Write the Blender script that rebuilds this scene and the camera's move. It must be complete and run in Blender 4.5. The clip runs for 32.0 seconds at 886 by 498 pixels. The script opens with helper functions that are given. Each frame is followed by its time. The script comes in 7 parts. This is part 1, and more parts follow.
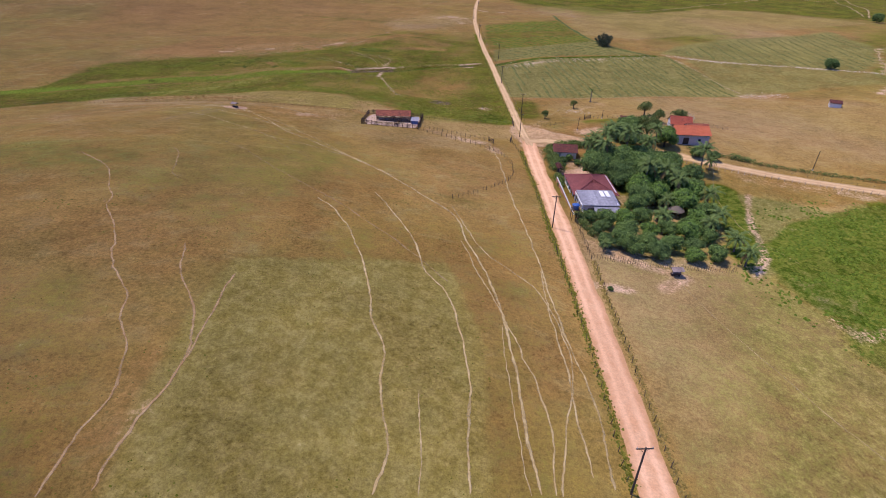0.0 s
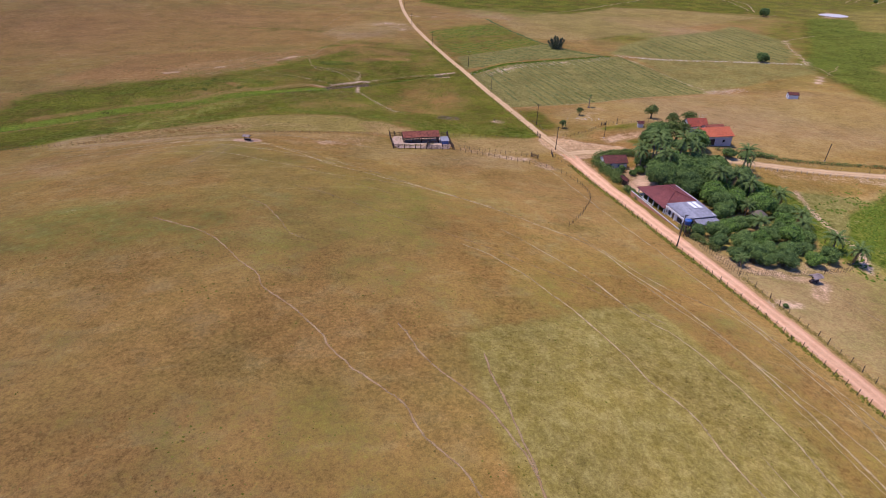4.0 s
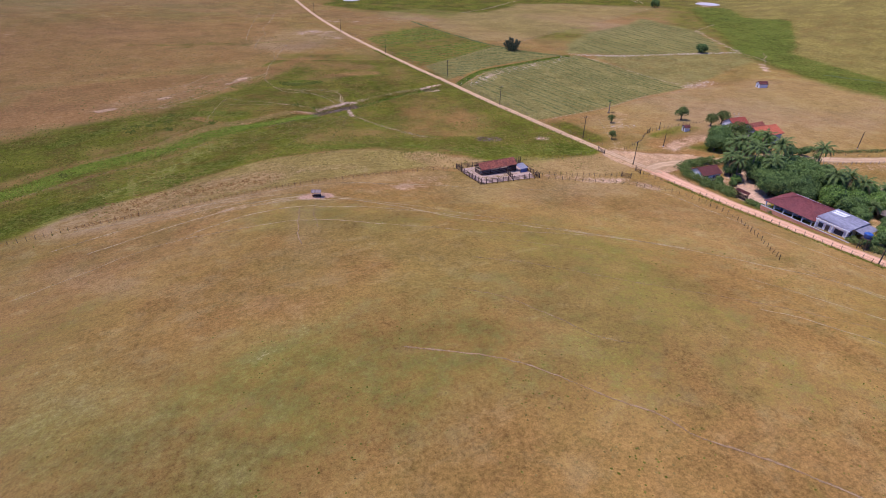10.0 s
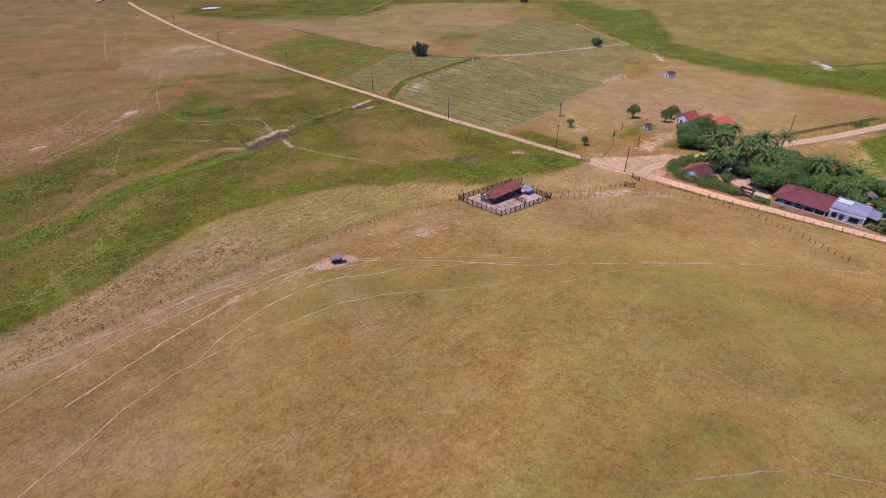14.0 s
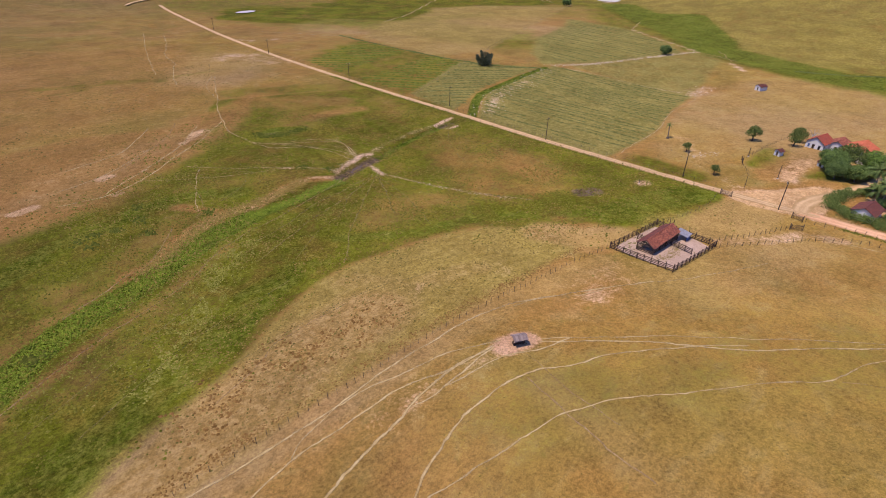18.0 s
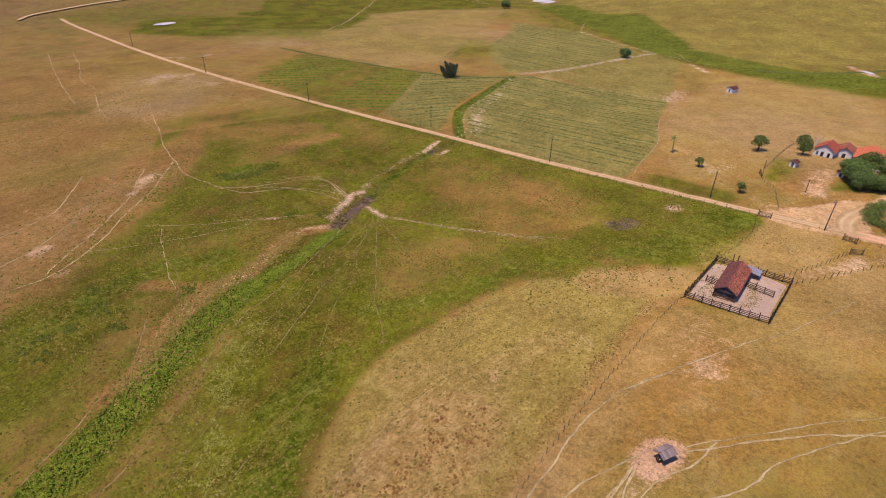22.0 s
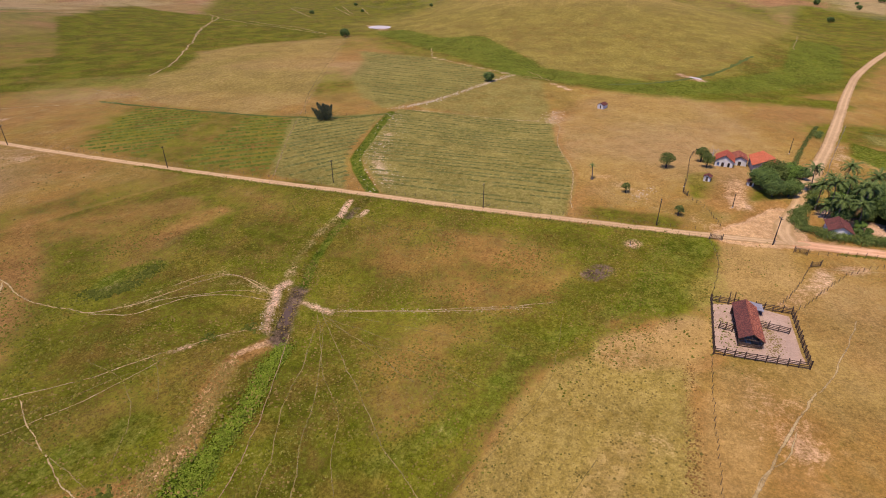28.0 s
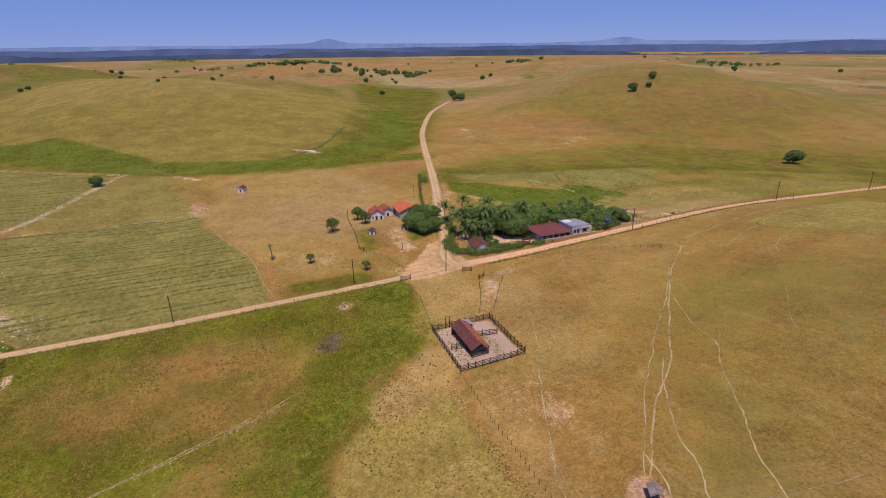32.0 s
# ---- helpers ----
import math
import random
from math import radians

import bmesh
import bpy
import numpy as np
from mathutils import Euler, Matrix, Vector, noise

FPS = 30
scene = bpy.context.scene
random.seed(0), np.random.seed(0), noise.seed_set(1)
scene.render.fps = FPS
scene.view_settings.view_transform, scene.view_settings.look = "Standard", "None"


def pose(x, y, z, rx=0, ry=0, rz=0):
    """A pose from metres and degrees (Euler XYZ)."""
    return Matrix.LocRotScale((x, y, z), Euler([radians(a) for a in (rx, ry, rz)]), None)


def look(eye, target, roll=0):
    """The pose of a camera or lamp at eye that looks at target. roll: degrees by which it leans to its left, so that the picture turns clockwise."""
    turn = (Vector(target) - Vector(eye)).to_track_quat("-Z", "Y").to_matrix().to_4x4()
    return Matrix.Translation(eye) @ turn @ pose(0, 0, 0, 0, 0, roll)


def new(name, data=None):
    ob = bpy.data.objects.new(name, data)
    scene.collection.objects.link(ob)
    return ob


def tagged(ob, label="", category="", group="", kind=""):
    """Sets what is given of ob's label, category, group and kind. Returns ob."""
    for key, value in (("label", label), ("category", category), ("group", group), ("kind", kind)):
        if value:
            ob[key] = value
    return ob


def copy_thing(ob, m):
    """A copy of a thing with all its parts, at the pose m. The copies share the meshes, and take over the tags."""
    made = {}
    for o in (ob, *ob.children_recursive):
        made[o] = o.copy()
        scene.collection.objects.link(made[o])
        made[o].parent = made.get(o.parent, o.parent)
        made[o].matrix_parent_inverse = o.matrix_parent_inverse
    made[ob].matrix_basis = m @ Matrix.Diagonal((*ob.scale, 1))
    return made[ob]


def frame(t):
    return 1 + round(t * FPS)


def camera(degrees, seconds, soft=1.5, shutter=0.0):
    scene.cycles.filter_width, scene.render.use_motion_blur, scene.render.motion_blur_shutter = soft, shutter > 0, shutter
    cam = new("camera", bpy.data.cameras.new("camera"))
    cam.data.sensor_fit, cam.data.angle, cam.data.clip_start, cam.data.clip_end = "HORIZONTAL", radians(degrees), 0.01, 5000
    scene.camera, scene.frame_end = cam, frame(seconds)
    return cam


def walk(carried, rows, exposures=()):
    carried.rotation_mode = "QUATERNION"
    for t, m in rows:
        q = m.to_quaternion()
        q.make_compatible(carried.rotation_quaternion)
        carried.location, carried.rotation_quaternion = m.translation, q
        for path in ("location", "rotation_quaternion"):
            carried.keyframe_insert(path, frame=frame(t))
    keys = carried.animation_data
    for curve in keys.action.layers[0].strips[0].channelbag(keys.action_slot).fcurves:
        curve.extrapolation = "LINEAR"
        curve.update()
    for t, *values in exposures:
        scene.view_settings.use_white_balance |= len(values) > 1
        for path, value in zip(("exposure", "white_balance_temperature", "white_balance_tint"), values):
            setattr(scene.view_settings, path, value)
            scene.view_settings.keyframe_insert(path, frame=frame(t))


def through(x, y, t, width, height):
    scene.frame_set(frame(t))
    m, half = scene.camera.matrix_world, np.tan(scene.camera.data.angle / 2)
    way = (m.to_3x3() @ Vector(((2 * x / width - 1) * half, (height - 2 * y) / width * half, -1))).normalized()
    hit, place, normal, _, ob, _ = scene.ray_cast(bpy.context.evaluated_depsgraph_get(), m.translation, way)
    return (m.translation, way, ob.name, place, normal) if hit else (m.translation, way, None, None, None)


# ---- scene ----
cam = camera(79.1, 32.0, 1.0)
METRES, EYE, TILT, LEAN, TURN = 320.0, 67.2, -31.4, -1.1, 0.0
ROWS = [
    (0.0, 0.0, 0.0, 0.0, -0.0, 0.0, 0.0),
    (0.5, -0.02, 0.0038, 0.0037, -0.71, -0.02, 0.43),
    (1.0, -0.0399, 0.0083, 0.0076, -1.48, -0.07, 0.91),
    (1.5, -0.0599, 0.0133, 0.012, -2.63, -0.11, 1.56),
    (2.0, -0.08, 0.0184, 0.0165, -4.39, -0.17, 2.58),
    (2.5, -0.1002, 0.0237, 0.0213, -6.37, -0.29, 3.71),
    (3.0, -0.1207, 0.0294, 0.0263, -8.16, -0.44, 4.69),
    (3.5, -0.1409, 0.0358, 0.0318, -9.72, -0.57, 5.6),
    (5.5, -0.2179, 0.0679, 0.0558, -14.97, -1.34, 8.51),
    (6.0, -0.2353, 0.0772, 0.0621, -17.15, -1.75, 9.75),
    (6.5, -0.2514, 0.0872, 0.0688, -19.96, -2.28, 11.34),
    (7.0, -0.2666, 0.0979, 0.0758, -22.34, -2.8, 12.7),
    (7.5, -0.2807, 0.1093, 0.0829, -24.4, -3.3, 13.8),
    (8.0, -0.2937, 0.1217, 0.0903, -24.76, -3.44, 14.01),
    (8.5, -0.3062, 0.1349, 0.0982, -24.45, -3.4, 13.87),
    (9.0, -0.318, 0.1488, 0.1065, -24.05, -3.36, 13.65),
    (9.5, -0.3291, 0.1634, 0.1149, -25.05, -3.58, 14.13),
    (10.0, -0.34, 0.1782, 0.1238, -25.11, -3.62, 14.07),
    (10.5, -0.3503, 0.1929, 0.1326, -26.12, -3.9, 14.56),
    (11.0, -0.3601, 0.2076, 0.142, -28.11, -4.45, 15.52),
    (11.5, -0.3693, 0.2224, 0.1511, -30.83, -5.21, 16.86),
    (12.0, -0.3778, 0.2372, 0.1603, -33.05, -5.91, 17.89),
    (12.5, -0.3849, 0.2518, 0.1691, -34.86, -6.51, 18.68),
    (13.0, -0.3911, 0.2663, 0.1782, -37.56, -7.44, 19.92),
    (13.5, -0.3963, 0.2807, 0.1869, -39.93, -8.27, 21.02),
    (15.5, -0.4121, 0.3383, 0.2224, -40.79, -8.68, 21.31),
    (16.0, -0.4153, 0.3527, 0.2313, -40.57, -8.58, 21.17),
    (16.5, -0.4179, 0.3666, 0.2399, -40.5, -8.59, 21.12),
    (17.0, -0.42, 0.3808, 0.2484, -40.31, -8.53, 21.12),
    (17.5, -0.4217, 0.395, 0.2568, -40.13, -8.46, 21.05),
    (18.0, -0.4228, 0.4089, 0.2652, -39.97, -8.4, 20.99),
    (18.5, -0.4234, 0.4225, 0.2735, -39.94, -8.41, 20.92),
    (19.0, -0.4233, 0.4358, 0.2812, -39.81, -8.36, 20.85),
    (19.5, -0.4226, 0.4489, 0.2891, -39.74, -8.32, 20.82),
    (20.0, -0.4207, 0.4611, 0.2972, -40.33, -8.52, 21.11),
    (20.5, -0.419, 0.4729, 0.3045, -43.33, -9.59, 22.43),
    (21.0, -0.4182, 0.4848, 0.3117, -46.89, -10.94, 23.72),
    (21.5, -0.4168, 0.4956, 0.3187, -48.03, -11.41, 24.07),
    (22.0, -0.415, 0.5062, 0.3252, -48.64, -11.71, 24.26),
    (22.5, -0.4129, 0.5167, 0.3313, -49.04, -11.87, 24.33),
    (23.0, -0.4101, 0.527, 0.3375, -49.31, -11.92, 24.43),
    (23.5, -0.4068, 0.5367, 0.3438, -49.78, -12.14, 24.58),
    (24.0, -0.4031, 0.5464, 0.3496, -49.97, -12.16, 24.69),
    (24.5, -0.3993, 0.5554, 0.3557, -50.1, -12.13, 24.65),
    (25.0, -0.3953, 0.5637, 0.3613, -51.16, -12.53, 25.03),
    (25.5, -0.3916, 0.5713, 0.3666, -53.1, -13.3, 25.72),
    (26.0, -0.3884, 0.5789, 0.3716, -57.05, -14.96, 26.9),
    (26.5, -0.3855, 0.5859, 0.3767, -62.01, -17.25, 28.24),
    (28.5, -0.3797, 0.6142, 0.3953, -70.66, -18.96, 29.71),
    (29.0, -0.3791, 0.6203, 0.3994, -74.09, -19.37, 30.21),
    (29.5, -0.3792, 0.6263, 0.4031, -81.21, -21.67, 31.02),
    (30.0, -0.3789, 0.6325, 0.4075, -89.74, -24.85, 31.41),
    (30.5, -0.3789, 0.6391, 0.4117, -98.57, -28.34, 31.14),
    (31.0, -0.3781, 0.6455, 0.4157, -107.41, -32.02, 30.23),
    (31.5, -0.3772, 0.6514, 0.4197, -112.81, -34.06, 29.4),
    (32.0, -0.3768, 0.6552, 0.4223, -116.4, -35.2, 28.81),
]
EXPOSURES = [(0.0, 0.07, 6650, 20), (6.0, 0.0, 6350, 23), (10.0, -0.02, 6050, 27), (13.5, -0.06, 6150, 28), (17.0, -0.02, 7000, 21), (20.0, -0.03, 7600, 19), (26.0, -0.06, 8000, 20), (29.5, -0.1, 7850, 20), (32.0, -0.23, 7450, 17)]
walk(cam, [(t, pose(0, 0, EYE, TILT, LEAN, TURN) @ pose(METRES * x, METRES * y, METRES * z, 90 + pitch, roll, yaw)) for t, x, y, z, yaw, pitch, roll in ROWS], EXPOSURES)

# ---- daylight ----
SUN_WAY = Vector((0.93, -0.37, -2.45)).normalized()
world = bpy.data.worlds.new("sky")
scene.world = world
world.use_nodes = True
sky = world.node_tree.nodes.new("ShaderNodeTexSky")
sky.sky_type = "NISHITA"
sky.sun_disc = False
sky.sun_elevation = math.asin(-SUN_WAY.z)
sky.sun_rotation = math.atan2(-SUN_WAY.x, -SUN_WAY.y)
sky.altitude = 1500
sky.air_density, sky.dust_density, sky.ozone_density = 0.7, 0.0, 4.0
backing = world.node_tree.nodes["Background"]
backing.inputs["Strength"].default_value = 0.10
haze = world.node_tree.nodes.new("ShaderNodeMix")
haze.data_type = "RGBA"
haze.inputs[0].default_value, haze.inputs[7].default_value = 0.75, (1.30, 2.80, 9.0, 1)
world.node_tree.links.new(sky.outputs[0], haze.inputs[6])
world.node_tree.links.new(haze.outputs[2], backing.inputs["Color"])
sun_data = bpy.data.lights.new("sun", "SUN")
sun_data.energy, sun_data.angle, sun_data.color = 3.7, radians(0.5), (1.0, 0.95, 0.87)
sun = new("sun", sun_data)
sun.matrix_world = look((0, 0, 300), Vector((0, 0, 300)) + SUN_WAY)

# ---- lie of the land ----
# near hill and hollows: x, y, spread, height
HILLS = [(-80, 80, 65, 7.9), (-20, -60, 65, 5.3), (-220, 100, 65, 8.2), (-80, 80, 32, -3.8), (140, 280, 32, -3.5), (-200, -40, 65, 9.7),
         (-100, 180, 22, 1.2), (-20, 280, 22, -3.9), (-100, 260, 22, -3.0), (-80, 60, 65, 6.3), (-80, 100, 65, 9.0), (20, 60, 32, 1.8),
         (-60, -40, 65, 6.1), (-20, 160, 32, -1.3), (-80, 200, 22, 1.3), (79, 190, 20, 4.0)]
# far rolling hills: x, y, reach along, reach across, turn in degrees, height
FAR = [(640, 300, 390, 265, 20, 36), (1080, 560, 520, 330, 20, 44), (500, -310, 430, 270, -38, 47), (240, -290, 220, 170, -40, 12),
       (-290, 560, 300, 160, 20, 9), (150, 900, 480, 220, 10, 18), (1250, 40, 560, 380, 0, 30), (1100, -750, 700, 460, -30, 36),
       (-900, 300, 560, 560, 0, 30), (-300, -700, 480, 480, 0, 30), (700, 1300, 700, 460, 0, 30)]


def height(x, y):
    x, y = np.asarray(x, float), np.asarray(y, float)
    z = np.zeros_like(x)
    for cx, cy, sa, sb, turn, a in FAR:
        c, s = np.cos(np.radians(turn)), np.sin(np.radians(turn))
        u, v = (x - cx) * c + (y - cy) * s, (y - cy) * c - (x - cx) * s
        z += a * (0.5 + 0.5 * np.cos(np.pi * np.clip(np.hypot(u / sa, v / sb), 0, 1)))
    for cx, cy, s, a in HILLS:
        z = z + a * np.exp(-((x - cx) ** 2 + (y - cy) ** 2) / (2 * s * s))
    far = np.hypot(x, y - 200)
    return z + 24 * np.clip((far - 900) / 2600, 0, 1)


def ground_z(x, y):
    return float(height(x, y))


# ---- materials ----
class Nodes:
    """A short way to write a node material."""

    def __init__(self, name, rough=0.9):
        self.mat = bpy.data.materials.new(name)
        self.mat.use_nodes = True
        self.tree = self.mat.node_tree
        self.bsdf = self.tree.nodes["Principled BSDF"]
        self.bsdf.inputs["Roughness"].default_value = rough
        self.bsdf.inputs["Specular IOR Level"].default_value = 0.15
        self.geo = self.tree.nodes.new("ShaderNodeNewGeometry")
        self.tex = self.tree.nodes.new("ShaderNodeTexCoord")

    def put(self, socket, value):
        if isinstance(value, bpy.types.NodeSocket):
            self.tree.links.new(value, socket)
        elif isinstance(value, tuple) and len(value) == 3 and socket.type == "RGBA":
            socket.default_value = (*value, 1)
        else:
            socket.default_value = value

    def noise(self, scale, detail=4.0, rough=0.55, where=None, stretch=None, distort=0.0):
        n = self.tree.nodes.new("ShaderNodeTexNoise")
        n.inputs["Scale"].default_value, n.inputs["Detail"].default_value = scale, detail
        n.inputs["Roughness"].default_value, n.inputs["Distortion"].default_value = rough, distort
        w = where or self.geo.outputs["Position"]
        if stretch:
            m = self.tree.nodes.new("ShaderNodeMapping")
            m.inputs["Scale"].default_value = stretch
            self.tree.links.new(w, m.inputs["Vector"])
            w = m.outputs[0]
        self.tree.links.new(w, n.inputs["Vector"])
        return n.outputs["Fac"]

    def attr(self, name):
        n = self.tree.nodes.new("ShaderNodeAttribute")
        n.attribute_name = name
        return n.outputs["Fac"]

    def math(self, op, a, b=0.0, c=0.0):
        n = self.tree.nodes.new("ShaderNodeMath")
        n.operation = op
        for s, v in zip(n.inputs, (a, b, c)):
            self.put(s, v)
        return n.outputs[0]

    def step(self, v, lo, hi, a=0.0, b=1.0):
        n = self.tree.nodes.new("ShaderNodeMapRange")
        n.interpolation_type = "SMOOTHSTEP"
        for s, x in zip(n.inputs, (v, lo, hi, a, b)):
            self.put(s, x)
        return n.outputs[0]

    def mix(self, f, a, b, blend="MIX"):
        n = self.tree.nodes.new("ShaderNodeMix")
        n.data_type, n.blend_type = "RGBA", blend
        self.put(n.inputs[0], f)
        self.put(n.inputs[6], a)
        self.put(n.inputs[7], b)
        return n.outputs[2]

    def shade(self, colour, value):
        """colour times a grey value"""
        n = self.tree.nodes.new("ShaderNodeHueSaturation")
        self.put(n.inputs["Value"], value)
        self.put(n.inputs["Color"], colour)
        return n.outputs[0]

    def done(self, colour, bump=None, strength=0.4, distance=0.05):
        self.put(self.bsdf.inputs["Base Color"], colour)
        if bump is not None:
            b = self.tree.nodes.new("ShaderNodeBump")
            b.inputs["Strength"].default_value, b.inputs["Distance"].default_value = strength, distance
            self.tree.links.new(bump, b.inputs["Height"])
            self.tree.links.new(b.outputs[0], self.bsdf.inputs["Normal"])
        return self.mat


def ground_material():
    n = Nodes("pasture", 0.95)
    n.bsdf.inputs["Specular IOR Level"].default_value = 0.03
    n.bsdf.inputs["Diffuse Roughness"].default_value = 1.0
    big, mid, patch = n.noise(0.011, 4), n.noise(0.045, 5, 0.6), n.noise(0.16, 5, 0.65)
    small, fine, grit = n.noise(0.55, 6, 0.72), n.noise(1.9, 6, 0.75), n.noise(6.0, 3, 0.7)
    streak = n.noise(0.22, 6, 0.7, stretch=(0.3, 1.0, 1.0))
    blotch = n.noise(0.33, 5, 0.7, distort=0.6)
    colour = n.mix(n.step(mid, 0.36, 0.64), (0.332, 0.186, 0.050), (0.312, 0.196, 0.048))
    colour = n.mix(n.step(big, 0.45, 0.62, 0.0, 0.5), colour, (0.345, 0.190, 0.070))
    colour = n.mix(n.step(patch, 0.48, 0.72, 0.0, 0.60), colour, (0.405, 0.282, 0.106))
    colour = n.mix(n.step(streak, 0.54, 0.74, 0.0, 0.40), colour, (0.175, 0.140, 0.030))
    colour = n.mix(n.step(blotch, 0.57, 0.75, 0.0, 0.42), colour, (0.205, 0.190, 0.035))
    colour = n.mix(n.step(n.noise(0.021, 5, 0.6, distort=0.4), 0.47, 0.60, 0.0, 0.50), colour, (0.225, 0.172, 0.040))
    colour = n.mix(n.step(n.noise(0.0052, 5, 0.6), 0.50, 0.62, 0.0, 0.45), colour, (0.330, 0.165, 0.062))
    drift = n.noise(0.19, 5, 0.62, stretch=(0.65, 1.2, 1.0), distort=0.8)
    colour = n.mix(n.step(drift, 0.54, 0.70, 0.0, 0.40), colour, (0.392, 0.282, 0.102))
    colour = n.mix(n.step(drift, 0.48, 0.32, 0.0, 0.36), colour, (0.255, 0.162, 0.040))
    wob = n.math("ADD", n.math("MULTIPLY", n.math("SUBTRACT", patch, 0.5), 1.3), n.math("MULTIPLY", n.math("SUBTRACT", small, 0.5), 1.0))
    wide = n.math("ADD", wob, n.math("MULTIPLY", n.math("SUBTRACT", mid, 0.5), 1.0))
    far = n.attr("far")
    colour = n.mix(n.math("MULTIPLY", far, 0.5), colour, (0.300, 0.215, 0.098))
    for size, low, tint, much in ((0.0042, 0.50, (0.170, 0.165, 0.036), 0.7), (0.0061, 0.53, (0.350, 0.170, 0.085), 0.7), (0.0083, 0.57, (0.085, 0.100, 0.035), 0.55), (0.0031, 0.55, (0.400, 0.300, 0.150), 0.6)):
        spot = n.step(n.noise(size, 7, 0.62, distort=0.5), low, low + 0.07, 0.0, much)
        colour = n.mix(n.math("MULTIPLY", spot, far), colour, tint)
    redness = n.attr("red")
    motley = n.math("ADD", wide, n.math("MULTIPLY", n.math("SUBTRACT", fine, 0.5), 1.6))
    red = n.step(n.math("ADD", redness, motley), 0.30, 1.45)
    colour = n.mix(n.math("MULTIPLY", red, 0.72), colour, n.mix(n.step(small, 0.40, 0.62), (0.310, 0.150, 0.045), (0.385, 0.205, 0.070)))
    dryness = n.attr("dry")
    dry = n.step(n.math("ADD", dryness, n.math("MULTIPLY", wob, 0.32)), 0.12, 0.95)
    colour = n.mix(dry, colour, n.mix(n.step(big, 0.42, 0.58), (0.395, 0.255, 0.088), (0.380, 0.250, 0.112)))
    grass = n.mix(n.step(mid, 0.38, 0.62), (0.078, 0.094, 0.006), (0.136, 0.142, 0.012))
    grass = n.mix(n.step(small, 0.42, 0.68, 0.0, 0.40), grass, (0.210, 0.182, 0.032))
    grass = n.mix(n.step(blotch, 0.52, 0.70, 0.0, 0.45), grass, (0.066, 0.086, 0.008))
    grass = n.mix(n.step(dryness, 0.3, 0.8, 0.0, 0.75), grass, n.mix(n.step(small, 0.4, 0.62), (0.265, 0.225, 0.048), (0.345, 0.275, 0.075)))
    green = n.step(n.math("SUBTRACT", n.math("ADD", n.attr("green"), motley), n.math("MULTIPLY", redness, 0.55)), 0.10, 1.10)
    colour = n.mix(green, colour, grass)
    pale = n.step(n.math("ADD", n.attr("pale"), n.math("MULTIPLY", wide, 0.5)), 0.15, 0.95, 0.0, 0.92)
    colour = n.mix(pale, colour, n.mix(n.step(small, 0.38, 0.64), n.mix(n.step(patch, 0.4, 0.6), (0.272, 0.204, 0.046), (0.300, 0.221, 0.056)), (0.336, 0.250, 0.074)))
    colour = n.mix(n.math("MULTIPLY", pale, n.step(n.math("ADD", dryness, n.math("MULTIPLY", wide, 0.4)), 0.2, 0.9, 0.0, 0.8)), colour, n.mix(n.step(small, 0.38, 0.64), (0.330, 0.190, 0.068), (0.400, 0.255, 0.110)))
    tilled = n.step(n.math("ADD", n.attr("tilled"), n.math("MULTIPLY", motley, 0.5)), 0.15, 0.95, 0.0, 0.85)
    colour = n.mix(tilled, colour, n.mix(n.step(small, 0.38, 0.64), n.mix(n.step(mid, 0.40, 0.60), (0.158, 0.164, 0.036), (0.205, 0.184, 0.048)), (0.255, 0.222, 0.072)))
    tan = n.step(n.noise(0.075, 6, 0.68, distort=0.7), 0.45, 0.62, 0.0, 0.36)
    colour = n.mix(n.math("MULTIPLY", tan, n.step(n.attr("green"), 0.75, 0.95)), colour, n.mix(n.step(fine, 0.38, 0.62), (0.175, 0.098, 0.020), (0.275, 0.152, 0.042)))
    lush = n.step(n.math("ADD", n.attr("green"), n.math("MULTIPLY", wob, 0.5)), 1.0, 1.5)
    colour = n.mix(lush, colour, n.mix(n.step(small, 0.42, 0.60), n.mix(n.step(patch, 0.42, 0.58), (0.060, 0.100, 0.008), (0.102, 0.138, 0.014)), (0.148, 0.158, 0.024)))
    bare = n.step(n.math("ADD", n.attr("bare"), n.math("MULTIPLY", motley, 0.9)), 0.30, 1.15)
    colour = n.mix(bare, colour, n.mix(n.step(mid, 0.35, 0.65), (0.530, 0.320, 0.190), (0.610, 0.415, 0.275)))
    colour = n.mix(n.math("MULTIPLY", bare, n.step(redness, 0.7, 1.1)), colour, n.mix(n.step(small, 0.35, 0.65), (0.500, 0.300, 0.140), (0.580, 0.375, 0.190)))
    mud = n.step(n.math("ADD", n.attr("mud"), n.math("MULTIPLY", motley, 0.7)), 0.30, 1.05)
    colour = n.mix(mud, colour, n.mix(n.step(small, 0.36, 0.64), (0.108, 0.074, 0.045), (0.195, 0.132, 0.088)))
    rough = n.math("ADD", n.step(n.attr("green"), 0.6, 1.0, 1.35, 2.0), n.step(redness, 0.5, 1.0, 0.0, -0.25))
    fleck = n.math("ADD", n.step(small, 0.30, 0.72, -0.10, 0.10), n.step(fine, 0.32, 0.70, -0.21, 0.21))
    val = n.math("ADD", n.math("MULTIPLY", fleck, rough), n.step(grit, 0.28, 0.72, 0.83, 1.17))
    val = n.math("ADD", val, n.math("ADD", n.step(mid, 0.34, 0.66, -0.09, 0.09), n.step(n.noise(0.085, 4, 0.6, distort=0.5), 0.36, 0.64, -0.07, 0.07)))
    colour = n.shade(colour, val)
    return n.done(colour, n.math("ADD", n.math("MULTIPLY", small, 0.6), fine), 0.7, 0.3)


